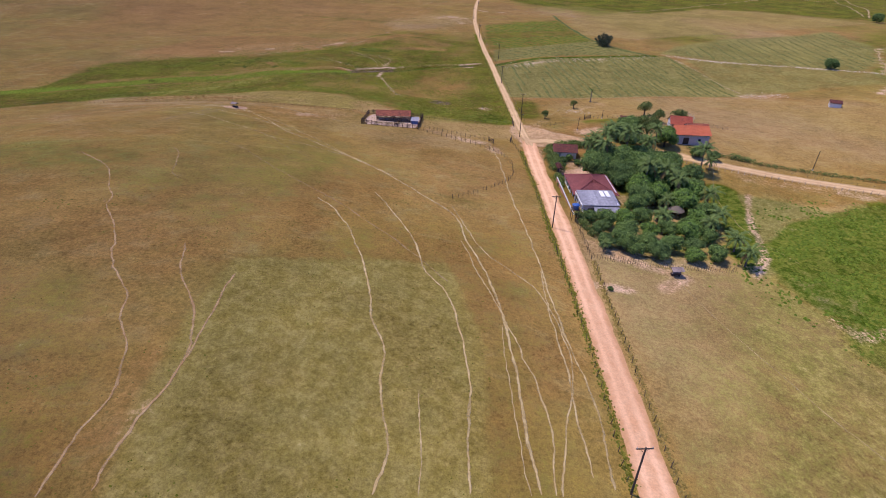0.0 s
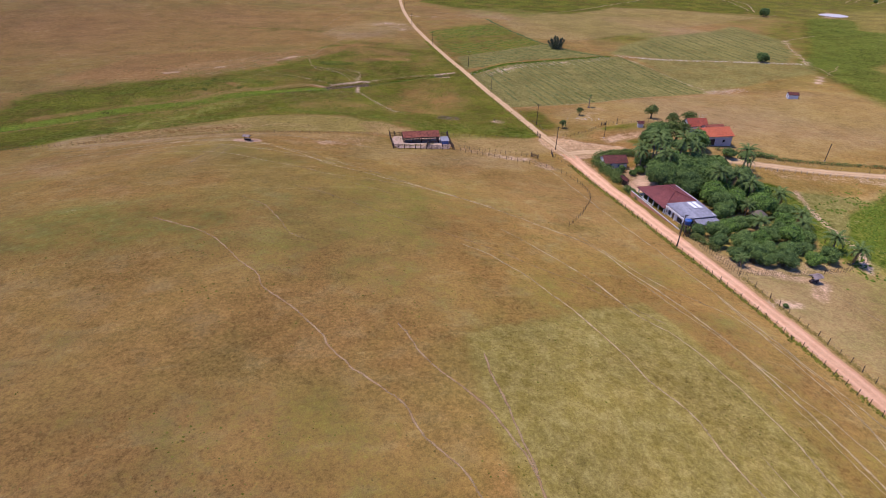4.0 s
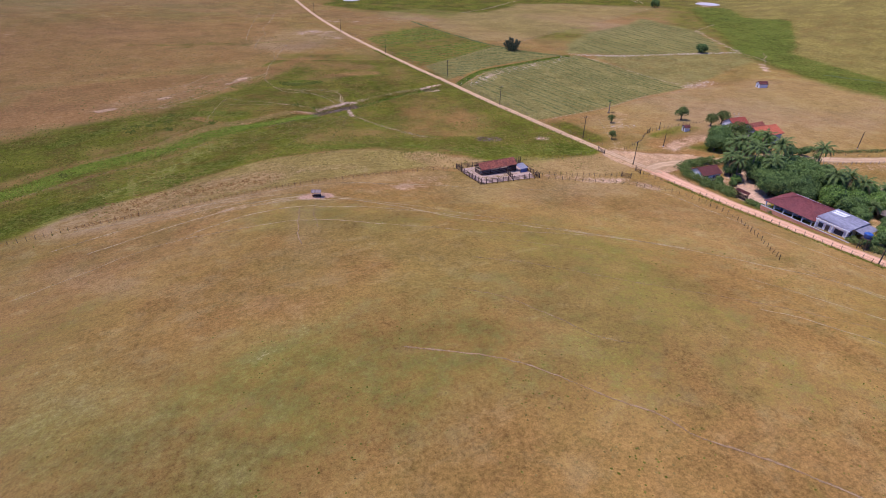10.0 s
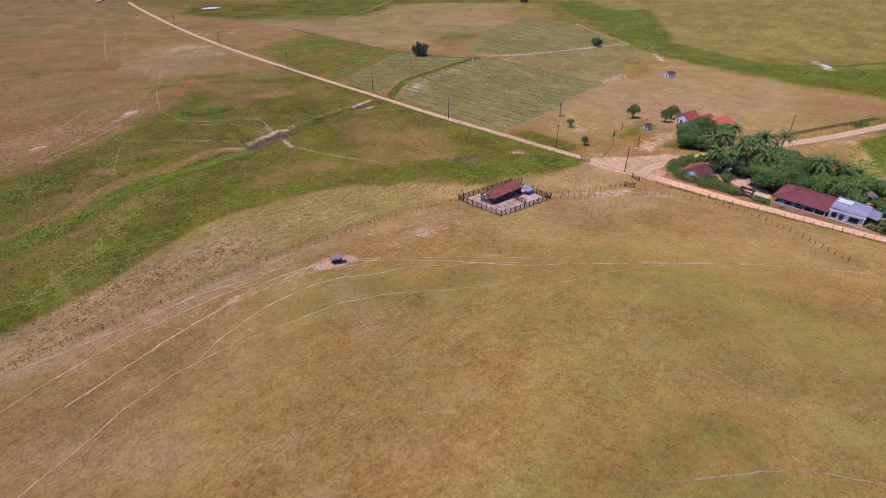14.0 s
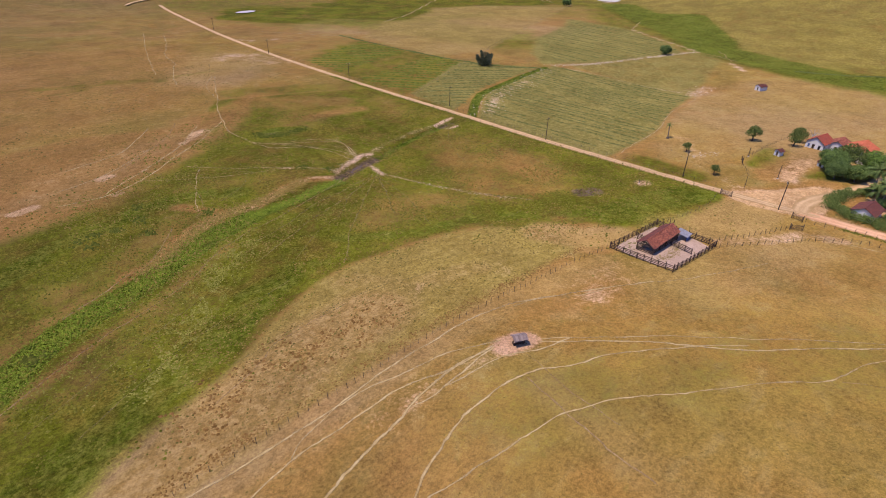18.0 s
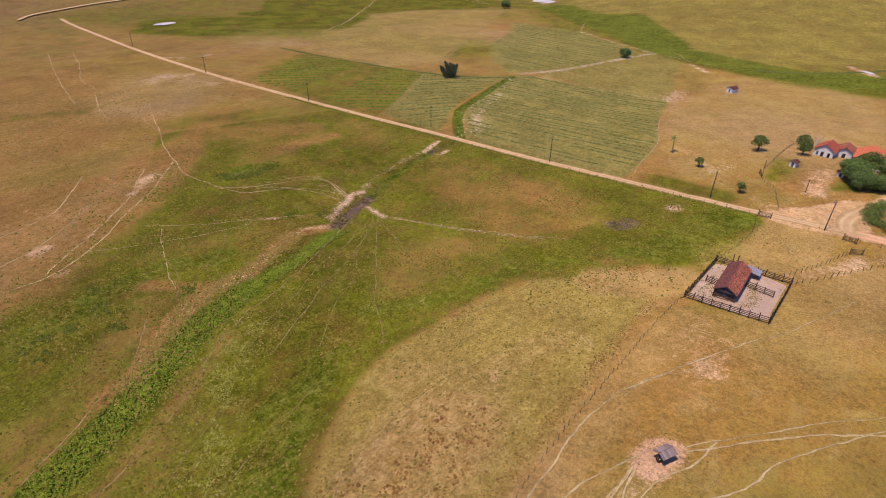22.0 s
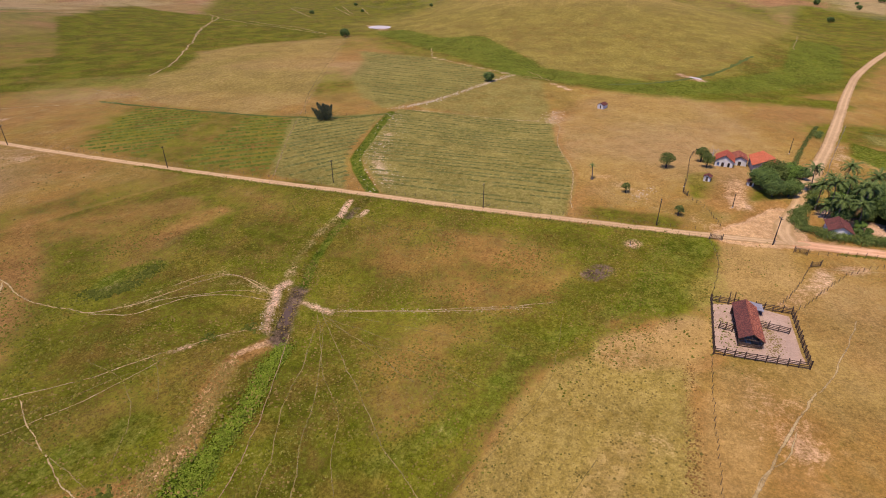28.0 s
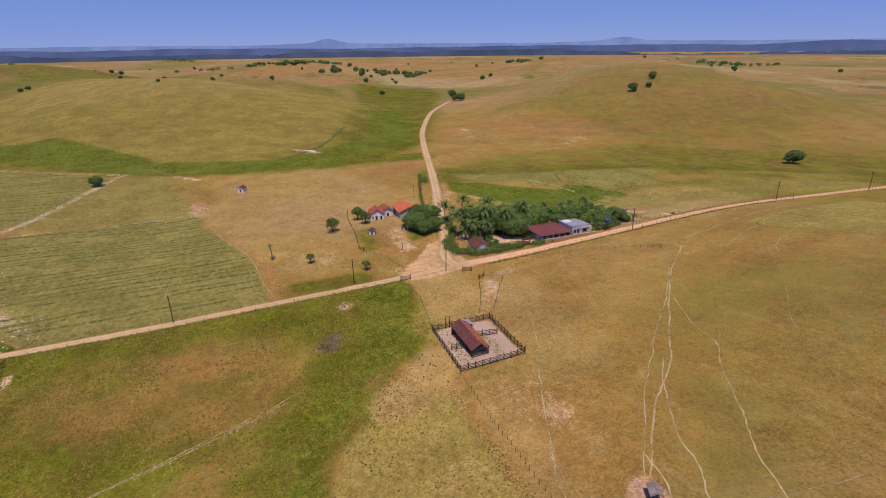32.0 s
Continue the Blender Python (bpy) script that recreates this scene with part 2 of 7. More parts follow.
def road_material(name, a, b, edge):
    """Packed earth: paler where wheels run, darker and grassier towards ragged edges."""
    n = Nodes(name, 0.92)
    across, big, mid, fine = n.attr("across"), n.noise(0.05, 4), n.noise(0.6, 5, 0.65), n.noise(3.2, 5, 0.7)
    c = n.mix(n.step(mid, 0.3, 0.7), a, b)
    wob = n.math("ADD", n.math("MULTIPLY", n.math("SUBTRACT", n.noise(0.35, 5, 0.7), 0.5), 1.3), n.math("MULTIPLY", n.math("SUBTRACT", fine, 0.5), 0.6))
    away = n.math("ABSOLUTE", n.math("SUBTRACT", across, 0.42), 0.0)
    rut = n.step(n.math("ADD", away, n.math("MULTIPLY", wob, 0.25)), 0.05, 0.26, 0.7, 0.0)
    c = n.mix(rut, c, tuple(min(0.9, v * 1.12 + 0.02) for v in b))
    c = n.mix(n.step(n.math("ADD", across, wob), 0.55, 1.0, 0.0, 0.9), c, edge)
    c = n.mix(n.step(big, 0.42, 0.62, 0.0, 0.35), c, tuple(0.82 * v for v in a))
    return n.done(n.shade(c, n.step(fine, 0.25, 0.75, 0.84, 1.14)), fine, 0.4, 0.06)


def earth_material(name, a, b, rough=0.92, grain=1.0):
    n = Nodes(name, rough)
    big, mid, fine = n.noise(0.05, 4), n.noise(0.5 * grain, 5, 0.65), n.noise(3.0 * grain, 5, 0.7)
    c = n.mix(n.step(mid, 0.3, 0.7), a, b)
    c = n.mix(n.step(big, 0.4, 0.65, 0.0, 0.35), c, tuple(0.8 * v for v in a))
    return n.done(n.shade(c, n.step(fine, 0.25, 0.75, 0.82, 1.16)), fine, 0.4, 0.06)


def trail_material(name, a, b, most):
    """Trodden earth that thins out into the grass at its ragged edges and in overgrown stretches."""
    n = Nodes(name, 0.95)
    across, fine = n.attr("across"), n.noise(2.6, 4, 0.7)
    c = n.mix(n.step(n.noise(0.5, 4, 0.65), 0.32, 0.68), a, b)
    ragged = n.math("ADD", across, n.math("MULTIPLY", n.math("SUBTRACT", n.noise(0.9, 5, 0.7), 0.5), 1.5))
    cover = n.math("MULTIPLY", n.step(ragged, 0.35, 0.90, most, 0.0), n.step(n.noise(0.16, 5, 0.65), 0.36, 0.56, 0.55, 1.0))
    n.put(n.bsdf.inputs["Alpha"], cover)
    return n.done(n.shade(c, n.step(fine, 0.25, 0.75, 0.84, 1.14)), fine, 0.3, 0.04)


def plain(name, colour, rough=0.8, metal=0.0, vary=0.14, scale=1.5, spec=0.2):
    """A painted, plastered or wooden surface with uneven tone and fine relief."""
    n = Nodes(name, rough)
    n.bsdf.inputs["Metallic"].default_value = metal
    n.bsdf.inputs["Specular IOR Level"].default_value = spec
    broad, fine = n.noise(scale, 5, 0.65), n.noise(scale * 9, 4, 0.6)
    c = n.mix(n.step(broad, 0.45, 0.75, 0.0, 0.5), colour, tuple(v * 0.62 + 0.02 for v in colour))
    return n.done(n.shade(c, n.step(fine, 0.2, 0.8, 1 - vary, 1 + vary)), fine, 0.25, 0.02)


def island(name, dark, light, rough=0.75, through=0.0):
    """Leaves, tufts and tiles: each piece has a tone of its own."""
    n = Nodes(name, rough)
    n.bsdf.inputs["Specular IOR Level"].default_value = 0.06
    c = n.mix(n.geo.outputs["Random Per Island"], dark, light)
    c = n.shade(c, n.step(n.noise(0.9, 3), 0.3, 0.7, 0.82, 1.18))
    if through:
        n.bsdf.inputs["Transmission Weight"].default_value = 0.0
        n.bsdf.inputs["Subsurface Weight"].default_value = 0.0
    return n.done(c)


def by_object(name, dark, light, rough=0.85, scale=6.0):
    """Repeated pieces: each object has a tone of its own."""
    n = Nodes(name, rough)
    info = n.tree.nodes.new("ShaderNodeObjectInfo")
    grain = n.noise(scale, 5, 0.65)
    c = n.mix(info.outputs["Random"], dark, light)
    return n.done(n.shade(c, n.step(grain, 0.25, 0.75, 0.72, 1.22)), grain, 0.4, 0.02)


GROUND = ground_material()
ROAD_CLAY = road_material("clay_road", (0.66, 0.345, 0.175), (0.755, 0.440, 0.250), (0.520, 0.270, 0.120))
ROAD_SAND = road_material("sandy_road", (0.49, 0.305, 0.145), (0.59, 0.390, 0.200), (0.380, 0.235, 0.095))
TRAIL_BROWN = trail_material("brown_trodden_earth", (0.360, 0.215, 0.098), (0.480, 0.325, 0.165), 0.75)
TRAIL = trail_material("trodden_earth", (0.445, 0.305, 0.126), (0.57, 0.422, 0.208), 0.88)
FAINT = trail_material("faint_trodden_grass", (0.260, 0.200, 0.058), (0.370, 0.285, 0.105), 0.75)
PALE_SAND = earth_material("pale_sand", (0.47, 0.315, 0.225), (0.56, 0.395, 0.295))
EARTH_WALL = earth_material("brown_plaster", (0.30, 0.16, 0.10), (0.38, 0.22, 0.15))
STONE = island("field_stone", (0.36, 0.27, 0.18), (0.62, 0.52, 0.40), 0.9)
POST_WOOD = by_object("weathered_post_wood", (0.060, 0.042, 0.032), (0.150, 0.110, 0.080))
RAIL_WOOD = by_object("dark_corral_plank", (0.050, 0.032, 0.026), (0.125, 0.085, 0.065))
POLE_WOOD = by_object("dark_pole_wood", (0.050, 0.040, 0.034), (0.085, 0.068, 0.055))
WIRE = plain("fence_wire", (0.20, 0.19, 0.18), 0.5, 0.8)
WHITE_WALL = plain("whitewashed_wall", (0.78, 0.77, 0.76), 0.85, vary=0.06, scale=0.8)
# White wall as it looks in shade, lilac tint put into base colour.
SHADED_WHITE_WALL = plain("lilac_shaded_white_wall", (0.62, 0.58, 0.63), 0.85, vary=0.07, scale=0.8)
GREY_WALL = plain("bare_plaster_wall", (0.50, 0.46, 0.44), 0.9)
# Near-black panel colour that stands in for shade behind open holes.
OPENING_SHADE = plain("painted_room_shade", (0.020, 0.018, 0.018), 0.9)
BLUE_PAINT = plain("blue_painted_wood", (0.10, 0.16, 0.34), 0.6)
GLASS = plain("window_glass", (0.045, 0.055, 0.070), 0.12, spec=0.5)


def tile_material(name, dark, light, worn, spread=0.5):
    """Clay tiles: tones change from tile to tile, with weathered patches."""
    n = Nodes(name, 0.85)
    info = n.tree.nodes.new("ShaderNodeObjectInfo")
    each, patchy = n.noise(3.2, 2, 0.5), n.noise(0.7, 4, 0.65)
    c = n.mix(n.step(each, 0.38, 0.62), dark, light)
    c = n.mix(n.step(patchy, 0.48, 0.70, 0.0, 0.8), c, worn)
    c = n.mix(n.math("MULTIPLY", info.outputs["Random"], 0.25), c, dark)
    return n.done(n.shade(c, n.step(n.noise(14.0, 3), 0.25, 0.75, 0.8, 1.2)), each, 0.3, 0.02)


OLD_TILE = tile_material("old_clay_tile", (0.190, 0.055, 0.040), (0.480, 0.165, 0.095), (0.130, 0.050, 0.045))
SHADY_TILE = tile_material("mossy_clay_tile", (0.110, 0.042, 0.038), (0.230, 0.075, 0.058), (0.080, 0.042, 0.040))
HOUSE_TILE = tile_material("red_house_tile", (0.300, 0.065, 0.042), (0.470, 0.120, 0.070), (0.230, 0.075, 0.055))
RED_TILE = tile_material("new_clay_tile", (0.48, 0.115, 0.055), (0.66, 0.19, 0.095), (0.42, 0.12, 0.07))
BROWN_TILE = tile_material("dark_red_tile", (0.175, 0.054, 0.052), (0.285, 0.092, 0.082), (0.145, 0.055, 0.055))
SHEET_ROOF = by_object("grey_cement_sheet", (0.245, 0.235, 0.265), (0.335, 0.325, 0.355), 0.7, 1.5)
CEMENT = plain("cement", (0.46, 0.43, 0.40), 0.9)
LEAF_MANGO = island("mango_leaf", (0.075, 0.135, 0.034), (0.215, 0.305, 0.085))
LEAF_DARK = island("dark_leaf", (0.064, 0.118, 0.034), (0.185, 0.262, 0.080))
LEAF_HEDGE = island("hedge_leaf", (0.078, 0.125, 0.028), (0.205, 0.255, 0.072))
LEAF_LIGHT = island("light_leaf", (0.085, 0.165, 0.030), (0.235, 0.355, 0.080))
LEAF_OLIVE = island("olive_leaf", (0.065, 0.100, 0.024), (0.185, 0.225, 0.065))
PALM_LEAF = island("palm_leaflet", (0.055, 0.092, 0.024), (0.180, 0.240, 0.074))
PALM_DRY = island("dry_palm_leaflet", (0.16, 0.10, 0.04), (0.30, 0.21, 0.09))
BARK = plain("bark", (0.115, 0.085, 0.062), 0.95, scale=3.0, vary=0.3)
PALM_BARK = plain("palm_bark", (0.190, 0.160, 0.130), 0.95, scale=4.0, vary=0.25)
TUFT = island("grass_tuft", (0.075, 0.080, 0.009), (0.185, 0.170, 0.030), 0.9)
TUFT_DRY = island("dry_tuft", (0.160, 0.115, 0.030), (0.265, 0.190, 0.058), 0.9)
TUFT_PALE = island("pale_weed", (0.160, 0.165, 0.028), (0.270, 0.250, 0.065), 0.9)
CROP = island("crop_ridge_plants", (0.105, 0.112, 0.030), (0.190, 0.180, 0.058), 0.9)
CROP_GREEN = island("green_ridge_plants", (0.085, 0.110, 0.014), (0.150, 0.165, 0.030), 0.9)
WATER = plain("muddy_water", (0.125, 0.080, 0.058), 0.45, spec=0.12, vary=0.05)
POND = plain("shallow_pond", (0.62, 0.55, 0.50), 0.5, spec=0.3, vary=0.05)
TANK_BLUE = plain("blue_plastic", (0.035, 0.11, 0.34), 0.4, spec=0.4)


# ---- building helpers ----
def part(name, bm, material, parent=None, label="", m=None):
    me = bpy.data.meshes.new(name)
    bm.to_mesh(me)
    bm.free()
    me.materials.append(material)
    ob = new(name, me)
    if parent is not None:
        ob.parent = parent
    if m is not None:
        ob.matrix_basis = m
    if label:
        ob["label"] = label
    return ob


def mesh_of(name, verts, faces, material, smooth=False):
    me = bpy.data.meshes.new(name)
    me.from_pydata([tuple(v) for v in verts], [], [tuple(f) for f in faces])
    me.materials.append(material)
    if smooth:
        me.polygons.foreach_set("use_smooth", [True] * len(me.polygons))
    me.update()
    return me


def piece(name, me, parent, m, label=""):
    ob = new(name, me)
    ob.parent = parent
    ob.matrix_basis = m
    if label:
        ob["label"] = label
    return ob


def thing(name, at, turn=0.0, label="", category="", group="", kind="", sink=0.0):
    ob = new(name)
    ob.empty_display_size = 0.3
    ob.matrix_basis = pose(at[0], at[1], at[2] if len(at) > 2 else ground_z(*at[:2]) - sink, 0, 0, turn)
    return tagged(ob, label, category, group, kind)


def box(bm, lo, hi, bevel=0.0):
    r = bmesh.ops.create_cube(bm, size=1.0)
    mid = [(a + b) / 2 for a, b in zip(lo, hi)]
    bmesh.ops.scale(bm, vec=[b - a for a, b in zip(lo, hi)], verts=r["verts"])
    bmesh.ops.translate(bm, vec=mid, verts=r["verts"])
    if bevel:
        edges = {e for v in r["verts"] for e in v.link_edges}
        bmesh.ops.bevel(bm, geom=list(edges), offset=bevel, segments=1, affect="EDGES")
    return bm


def boxed(lo, hi, bevel=0.0):
    return box(bmesh.new(), lo, hi, bevel)


def tube(bm, a, b, ra, rb, sides=6):
    a, b = Vector(a), Vector(b)
    q = (b - a).to_track_quat("Z", "Y").to_matrix()
    rings = []
    for p, r in ((a, ra), (b, rb)):
        rings.append([bm.verts.new(p + q @ Vector((r * math.cos(k * math.tau / sides), r * math.sin(k * math.tau / sides), 0))) for k in range(sides)])
    for k in range(sides):
        j = (k + 1) % sides
        bm.faces.new((rings[0][k], rings[0][j], rings[1][j], rings[1][k]))
    bm.faces.new(rings[1])
    bm.faces.new(rings[0][::-1])
    return bm


def smooth_line(points, step):
    """Points evenly spaced along a rounded line through the given ones."""
    p = np.array(points, float)
    if len(p) > 2:
        q = np.vstack([2 * p[0] - p[1], p, 2 * p[-1] - p[-2]])
        out = []
        for k in range(1, len(q) - 2):
            a, b, c, d = q[k - 1:k + 3]
            for u in np.linspace(0, 1, 12, endpoint=False):
                out.append(0.5 * (2 * b + (c - a) * u + (2 * a - 5 * b + 4 * c - d) * u ** 2 + (3 * b - a - 3 * c + d) * u ** 3))
        p = np.array(out + [p[-1]])
    d = np.r_[0, np.cumsum(np.hypot(*np.diff(p, axis=0).T))]
    s = np.linspace(0, d[-1], max(2, int(d[-1] / step) + 1))
    return np.stack([np.interp(s, d, p[:, 0]), np.interp(s, d, p[:, 1])], 1)


def along(line):
    """Unit vectors across a line, to its left"""
    t = np.gradient(line, axis=0)
    t /= np.hypot(t[:, 0], t[:, 1])[:, None] + 1e-9
    return np.stack([-t[:, 1], t[:, 0]], 1)


def lift_at(x, y, base):
    return base + 0.0016 * np.clip(np.hypot(x, y - 200) - 330, 0, None)


def ribbon(name, points, width, material, label, category="trail", step=1.5, lift=0.045, wobble=0.25, profile=None, seed=0, sway=0.0, kind="structure"):
    """A strip of earth laid over the ground; profile: heights across it."""
    rng = np.random.default_rng(seed)
    line = smooth_line(points, step)
    n = len(line)
    side = along(line)

    def wavy(k):
        return np.convolve(rng.normal(0, 1, n + 8), np.ones(k) / math.sqrt(k), "same")[4:n + 4]

    line = line + side * (wavy(5) * sway)[:, None]
    left, right = width / 2 * (1 + wobble * wavy(3) * 0.6), width / 2 * (1 + wobble * wavy(3) * 0.6)
    left, right = np.clip(left, 0.12 * width, None), np.clip(right, 0.12 * width, None)
    for edge in (left, right):
        edge[0] *= 0.4
        edge[-1] *= 0.4
    profile = profile or (0.0, 0.5, 0.0)
    us = np.linspace(1, -1, len(profile))
    verts = []
    for u, h in zip(us, profile):
        off = np.where(u > 0, u * left, u * right)
        x, y = (line + side * off[:, None]).T
        verts.append(np.stack([x, y, height(x, y) + lift_at(x, y, lift) + h * 0.06], 1))
    verts = np.stack(verts, 1).reshape(-1, 3)
    w = len(profile)
    faces = [(i * w + k, i * w + k + 1, (i + 1) * w + k + 1, (i + 1) * w + k) for i in range(n - 1) for k in range(w - 1)]
    me = mesh_of(name, verts, faces, material, True)
    me.flip_normals() if me.polygons[0].normal.z < 0 else None
    me.attributes.new("across", "FLOAT", "POINT").data.foreach_set("value", np.tile(np.abs(us), n).astype(np.float32))
    ob = new(name, me)
    return tagged(ob, label, category, "", kind)


# ---- ground ----
def line_distance(x, y, pts):
    best = np.full(x.shape, 1e9)
    for (ax, ay), (bx, by) in zip(pts[:-1], pts[1:]):
        dx, dy = bx - ax, by - ay
        u = np.clip(((x - ax) * dx + (y - ay) * dy) / (dx * dx + dy * dy + 1e-9), 0, 1)
        best = np.minimum(best, np.hypot(x - ax - u * dx, y - ay - u * dy))
    return best


def inside(x, y, poly):
    r = np.zeros(x.shape, bool)
    for (ax, ay), (bx, by) in zip(poly, poly[1:] + poly[:1]):
        r ^= ((ay > y) != (by > y)) & (x < (bx - ax) * (y - ay) / (by - ay + 1e-12) + ax)
    return r


def fall(d, reach, soft):
    return 1 - np.clip((d - reach) / soft, 0, 1)


CREEK = [(-47.8, 290), (-57, 288.5), (-66, 286), (-80, 285.5), (-92.6, 283), (-102, 279), (-110, 274.5), (-120, 269.5), (-131, 264.5), (-138, 258.5), (-144, 252), (-160, 242), (-186, 229)]
DITCH = [(30.5, 306), (36.4, 311), (48, 320), (58.8, 326.5), (67.6, 329), (84, 332.5), (108, 338), (131, 342)]
GULLY = [(-47, 292.5), (-40, 295.5), (-33, 298), (-25, 299.5), (-12, 303.5), (2, 305.5), (15, 305.5), (29, 306)]
STRIPS = {name: [] for name in ("green", "bare", "red", "dry", "mud", "pale", "tilled")}
FIELDS = {name: [] for name in STRIPS}


def strip(kind, strength, half, soft, *line):
    """Ground cover along a line: strength, half width and soft edge in metres."""
    STRIPS[kind].append((line, half, soft, strength))


def field(kind, strength, soft, *outline):
    """Ground cover inside an outline."""
    FIELDS[kind].append((list(outline), strength, soft))


strip("green", 1, 9, 5, (20, 214), (-10, 225), (-38, 253), (-77, 266), (-110, 263), (-140, 246), (-180, 222))
strip("green", 1.25, 6, 4, (24, 207), (8, 213), (-8, 216))
strip("green", 0.95, 15, 12, (-12, 340), (-40, 345), (-62, 345), (-80, 318), (-110, 300), (-160, 278))
strip("green", 0.8, 9, 12, (20, 330), (-10, 345), (-35, 372))
strip("green", 0.7, 5, 8, (28, 375), (-8, 392), (-30, 402))
strip("green", 1, 3, 3, (-110, 470), (-60, 452), (-20, 448))
strip("green", 1.6, 9, 6, (118, 122), (100, 117), (86, 104), (86, 92), (100, 80))
strip("green", 1.35, 7, 6, (130, 124), (112, 112), (96, 92), (84, 74))
strip("green", 0.75, 24, 20, (84, 70), (64, 22), (40, -40), (0, -110))
strip("green", 1.35, 17, 12, (420, 462), (356, 395), (310, 340), (262, 296), (234, 214), (259, 164), (318, 110), (464, 74))
strip("green", 1.1, 14, 14, (230, 190), (260, 140), (290, 110))
strip("green", 0.85, 13, 16, (163, 128), (146, 57), (119, 4), (99, -29), (33, -52))
strip("green", 0.85, 7, 10, (136, 575), (150, 524), (190, 517), (266, 507))
strip("green", 1.35, 3, 3, (-46, 342), (-39, 341.7), (-33, 338))
strip("green", 1.12, 4, 7, (19.5, 209), (-2, 209.5), (-20, 225), (-35, 243), (-53, 250.6))
strip("green", 1.4, 14, 10, (375, 405), (380, 371), (295, 312), (262, 300))
strip("green", 1.1, 8, 8, (235, 240), (232, 191), (224, 123))
strip("green", 0.85, 3.5, 4, (36, 213), (37, 236))
strip("green", 0.9, 4, 3, (62, 184), (60, 200), (72, 200))
strip("green", 1.65, 3.5, 2.5, (83, 144), (78.8, 122.5), (73, 106))
strip("green", 0.75, 26, 30, (180, 420), (150, 560), (120, 640))
strip("green", 1.1, 18, 16, (100, 640), (160, 600))
strip("green", 0.7, 10, 8, (40, 140), (60, 150), (60, 120), (50, 106))
field("green", 0.55, 40, (330, 330), (420, 400), (560, 450), (700, 380), (640, 240), (480, 170), (340, 210))
strip("green", 0.5, 30, 30, (-6, -20), (30, -60))
strip("red", 1.2, 8, 4, (31, 192), (36, 186), (50, 179))
strip("bare", 1.4, 2.5, 3.0, (31, 196), (38, 189), (50, 179))
strip("bare", 1.4, 3.2, 3, (31, 192), (33, 180), (42, 181))
strip("bare", 0.8, 1.8, 2.5, (30.5, 176), (33, 170), (31, 160))
strip("bare", 1.2, 3.5, 2.5, (54, 165), (47, 153), (40.5, 150))
strip("bare", 0.52, 2, 4, (73, 191), (63, 192))
strip("bare", 0.85, 0.8, 3, (17.7, 222.4), (19, 222))
strip("bare", 0.7, 0.3, 1.6, (131, 91.4), (116, 85.6), (98, 85.6))
strip("bare", 0.6, 2, 3, (36, 104), (40, 100), (60, 100))
strip("bare", 0.6, 2.5, 4, (58, 124), (52, 134), (62, 132))
strip("bare", 0.8, 3, 3, (44, 158), (48, 162))
strip("bare", 0.45, 7, 12, (5, 476), (24, 452))
strip("bare", 0.42, 3, 6, (-34, 199), (-48, 198))
strip("bare", 0.62, 1.6, 2, (-4, 189), (6, 181), (16, 176.5), (19, 168))
strip("bare", 0.38, 1.2, 4, (70, 232), (50, 217), (44, 206), (36, 200))
strip("bare", 0.7, 2.5, 4, (166, 262), (150, 262))
strip("bare", 0.8, 1, 2.5, (46, 88), (53, 94), (44, 97))
strip("bare", 0.7, 0.8, 1.5, (38, 86), (31, 86))
strip("bare", 1, 2, 3, (270, 184), (285, 196))
strip("bare", 0.8, 1.2, 2, (230, 276), (215, 262))
strip("bare", 0.5, 3, 8, (330, 40), (270, 60))
strip("bare", 0.5, 3, 10, (240, -20), (210, 20))
strip("bare", 0.5, 2, 5, (95, 155), (140, 140))
strip("red", 0.85, 150, 150, (1095, -361), (1300, -500))
strip("red", 0.85, 200, 200, (2000, -400), (1219, -690))
strip("red", 1, 120, 150, (1159, 54), (1613, -295))
strip("red", 0.8, 100, 120, (1093, 1084), (1066, 812))
strip("red", 1, 3, 6, (-15, 348.6), (-4, 348))
strip("red", 1.05, 4, 9, (-1, 275), (6, 264), (2, 248))
strip("red", 0.95, 3, 7, (-44, 265), (-35, 262), (-32, 255))
strip("red", 1, 3, 5, (-30, 223), (-26, 212))
strip("red", 0.9, 5, 8, (-27, 381), (-17, 369), (-1, 359))
strip("red", 0.8, 2, 3, (-36, 50), (-34, 42), (-33, 34))
strip("bare", 0.75, 1.6, 4, (52, 190), (60, 192), (70, 190))
strip("red", 1.3, 4, 5, (53, 195), (62, 193), (72, 191), (80, 188))
strip("red", 0.9, 2, 4, (70, 232), (56, 236), (48, 240), (36, 240))
strip("red", 1, 2, 5, (100, 132.3), (112, 133))
strip("red", 1.1, 1.5, 2, (41, 100.5), (60, 123), (65, 134))
strip("red", 0.7, 4, 10, (-30, 345), (-10, 372))
strip("red", 0.7, 3, 8, (10, 330), (16, 350))
strip("red", 0.6, 2, 8, (-60, 240), (-40, 246))
strip("red", 0.62, 5, 16, (-6, 260), (2, 284))
strip("red", 0.7, 4, 8, (-46, 262), (-52, 255))
strip("red", 0.8, 4, 5, (-22, 222), (-30, 216))
strip("red", 0.6, 12, 20, (0, 470), (20, 440))
strip("red", 0.5, 25, 40, (-60, 420), (-160, 420))
strip("red", 0.22, 130, 80, (420, -250), (600, -380))
strip("red", 0.35, 25, 40, (215, 20), (330, -30))
strip("red", 0.5, 4, 6, (-120, 200), (-100, 205))
strip("red", 0.42, 10, 16, (-70, 150), (-110, 170))
strip("red", 0.35, 12, 14, (-50, 60), (-80, 70))
strip("red", 0.6, 4, 6, (-20, 250), (-10, 256))
strip("red", 0.5, 6, 10, (20, 420), (10, 380))
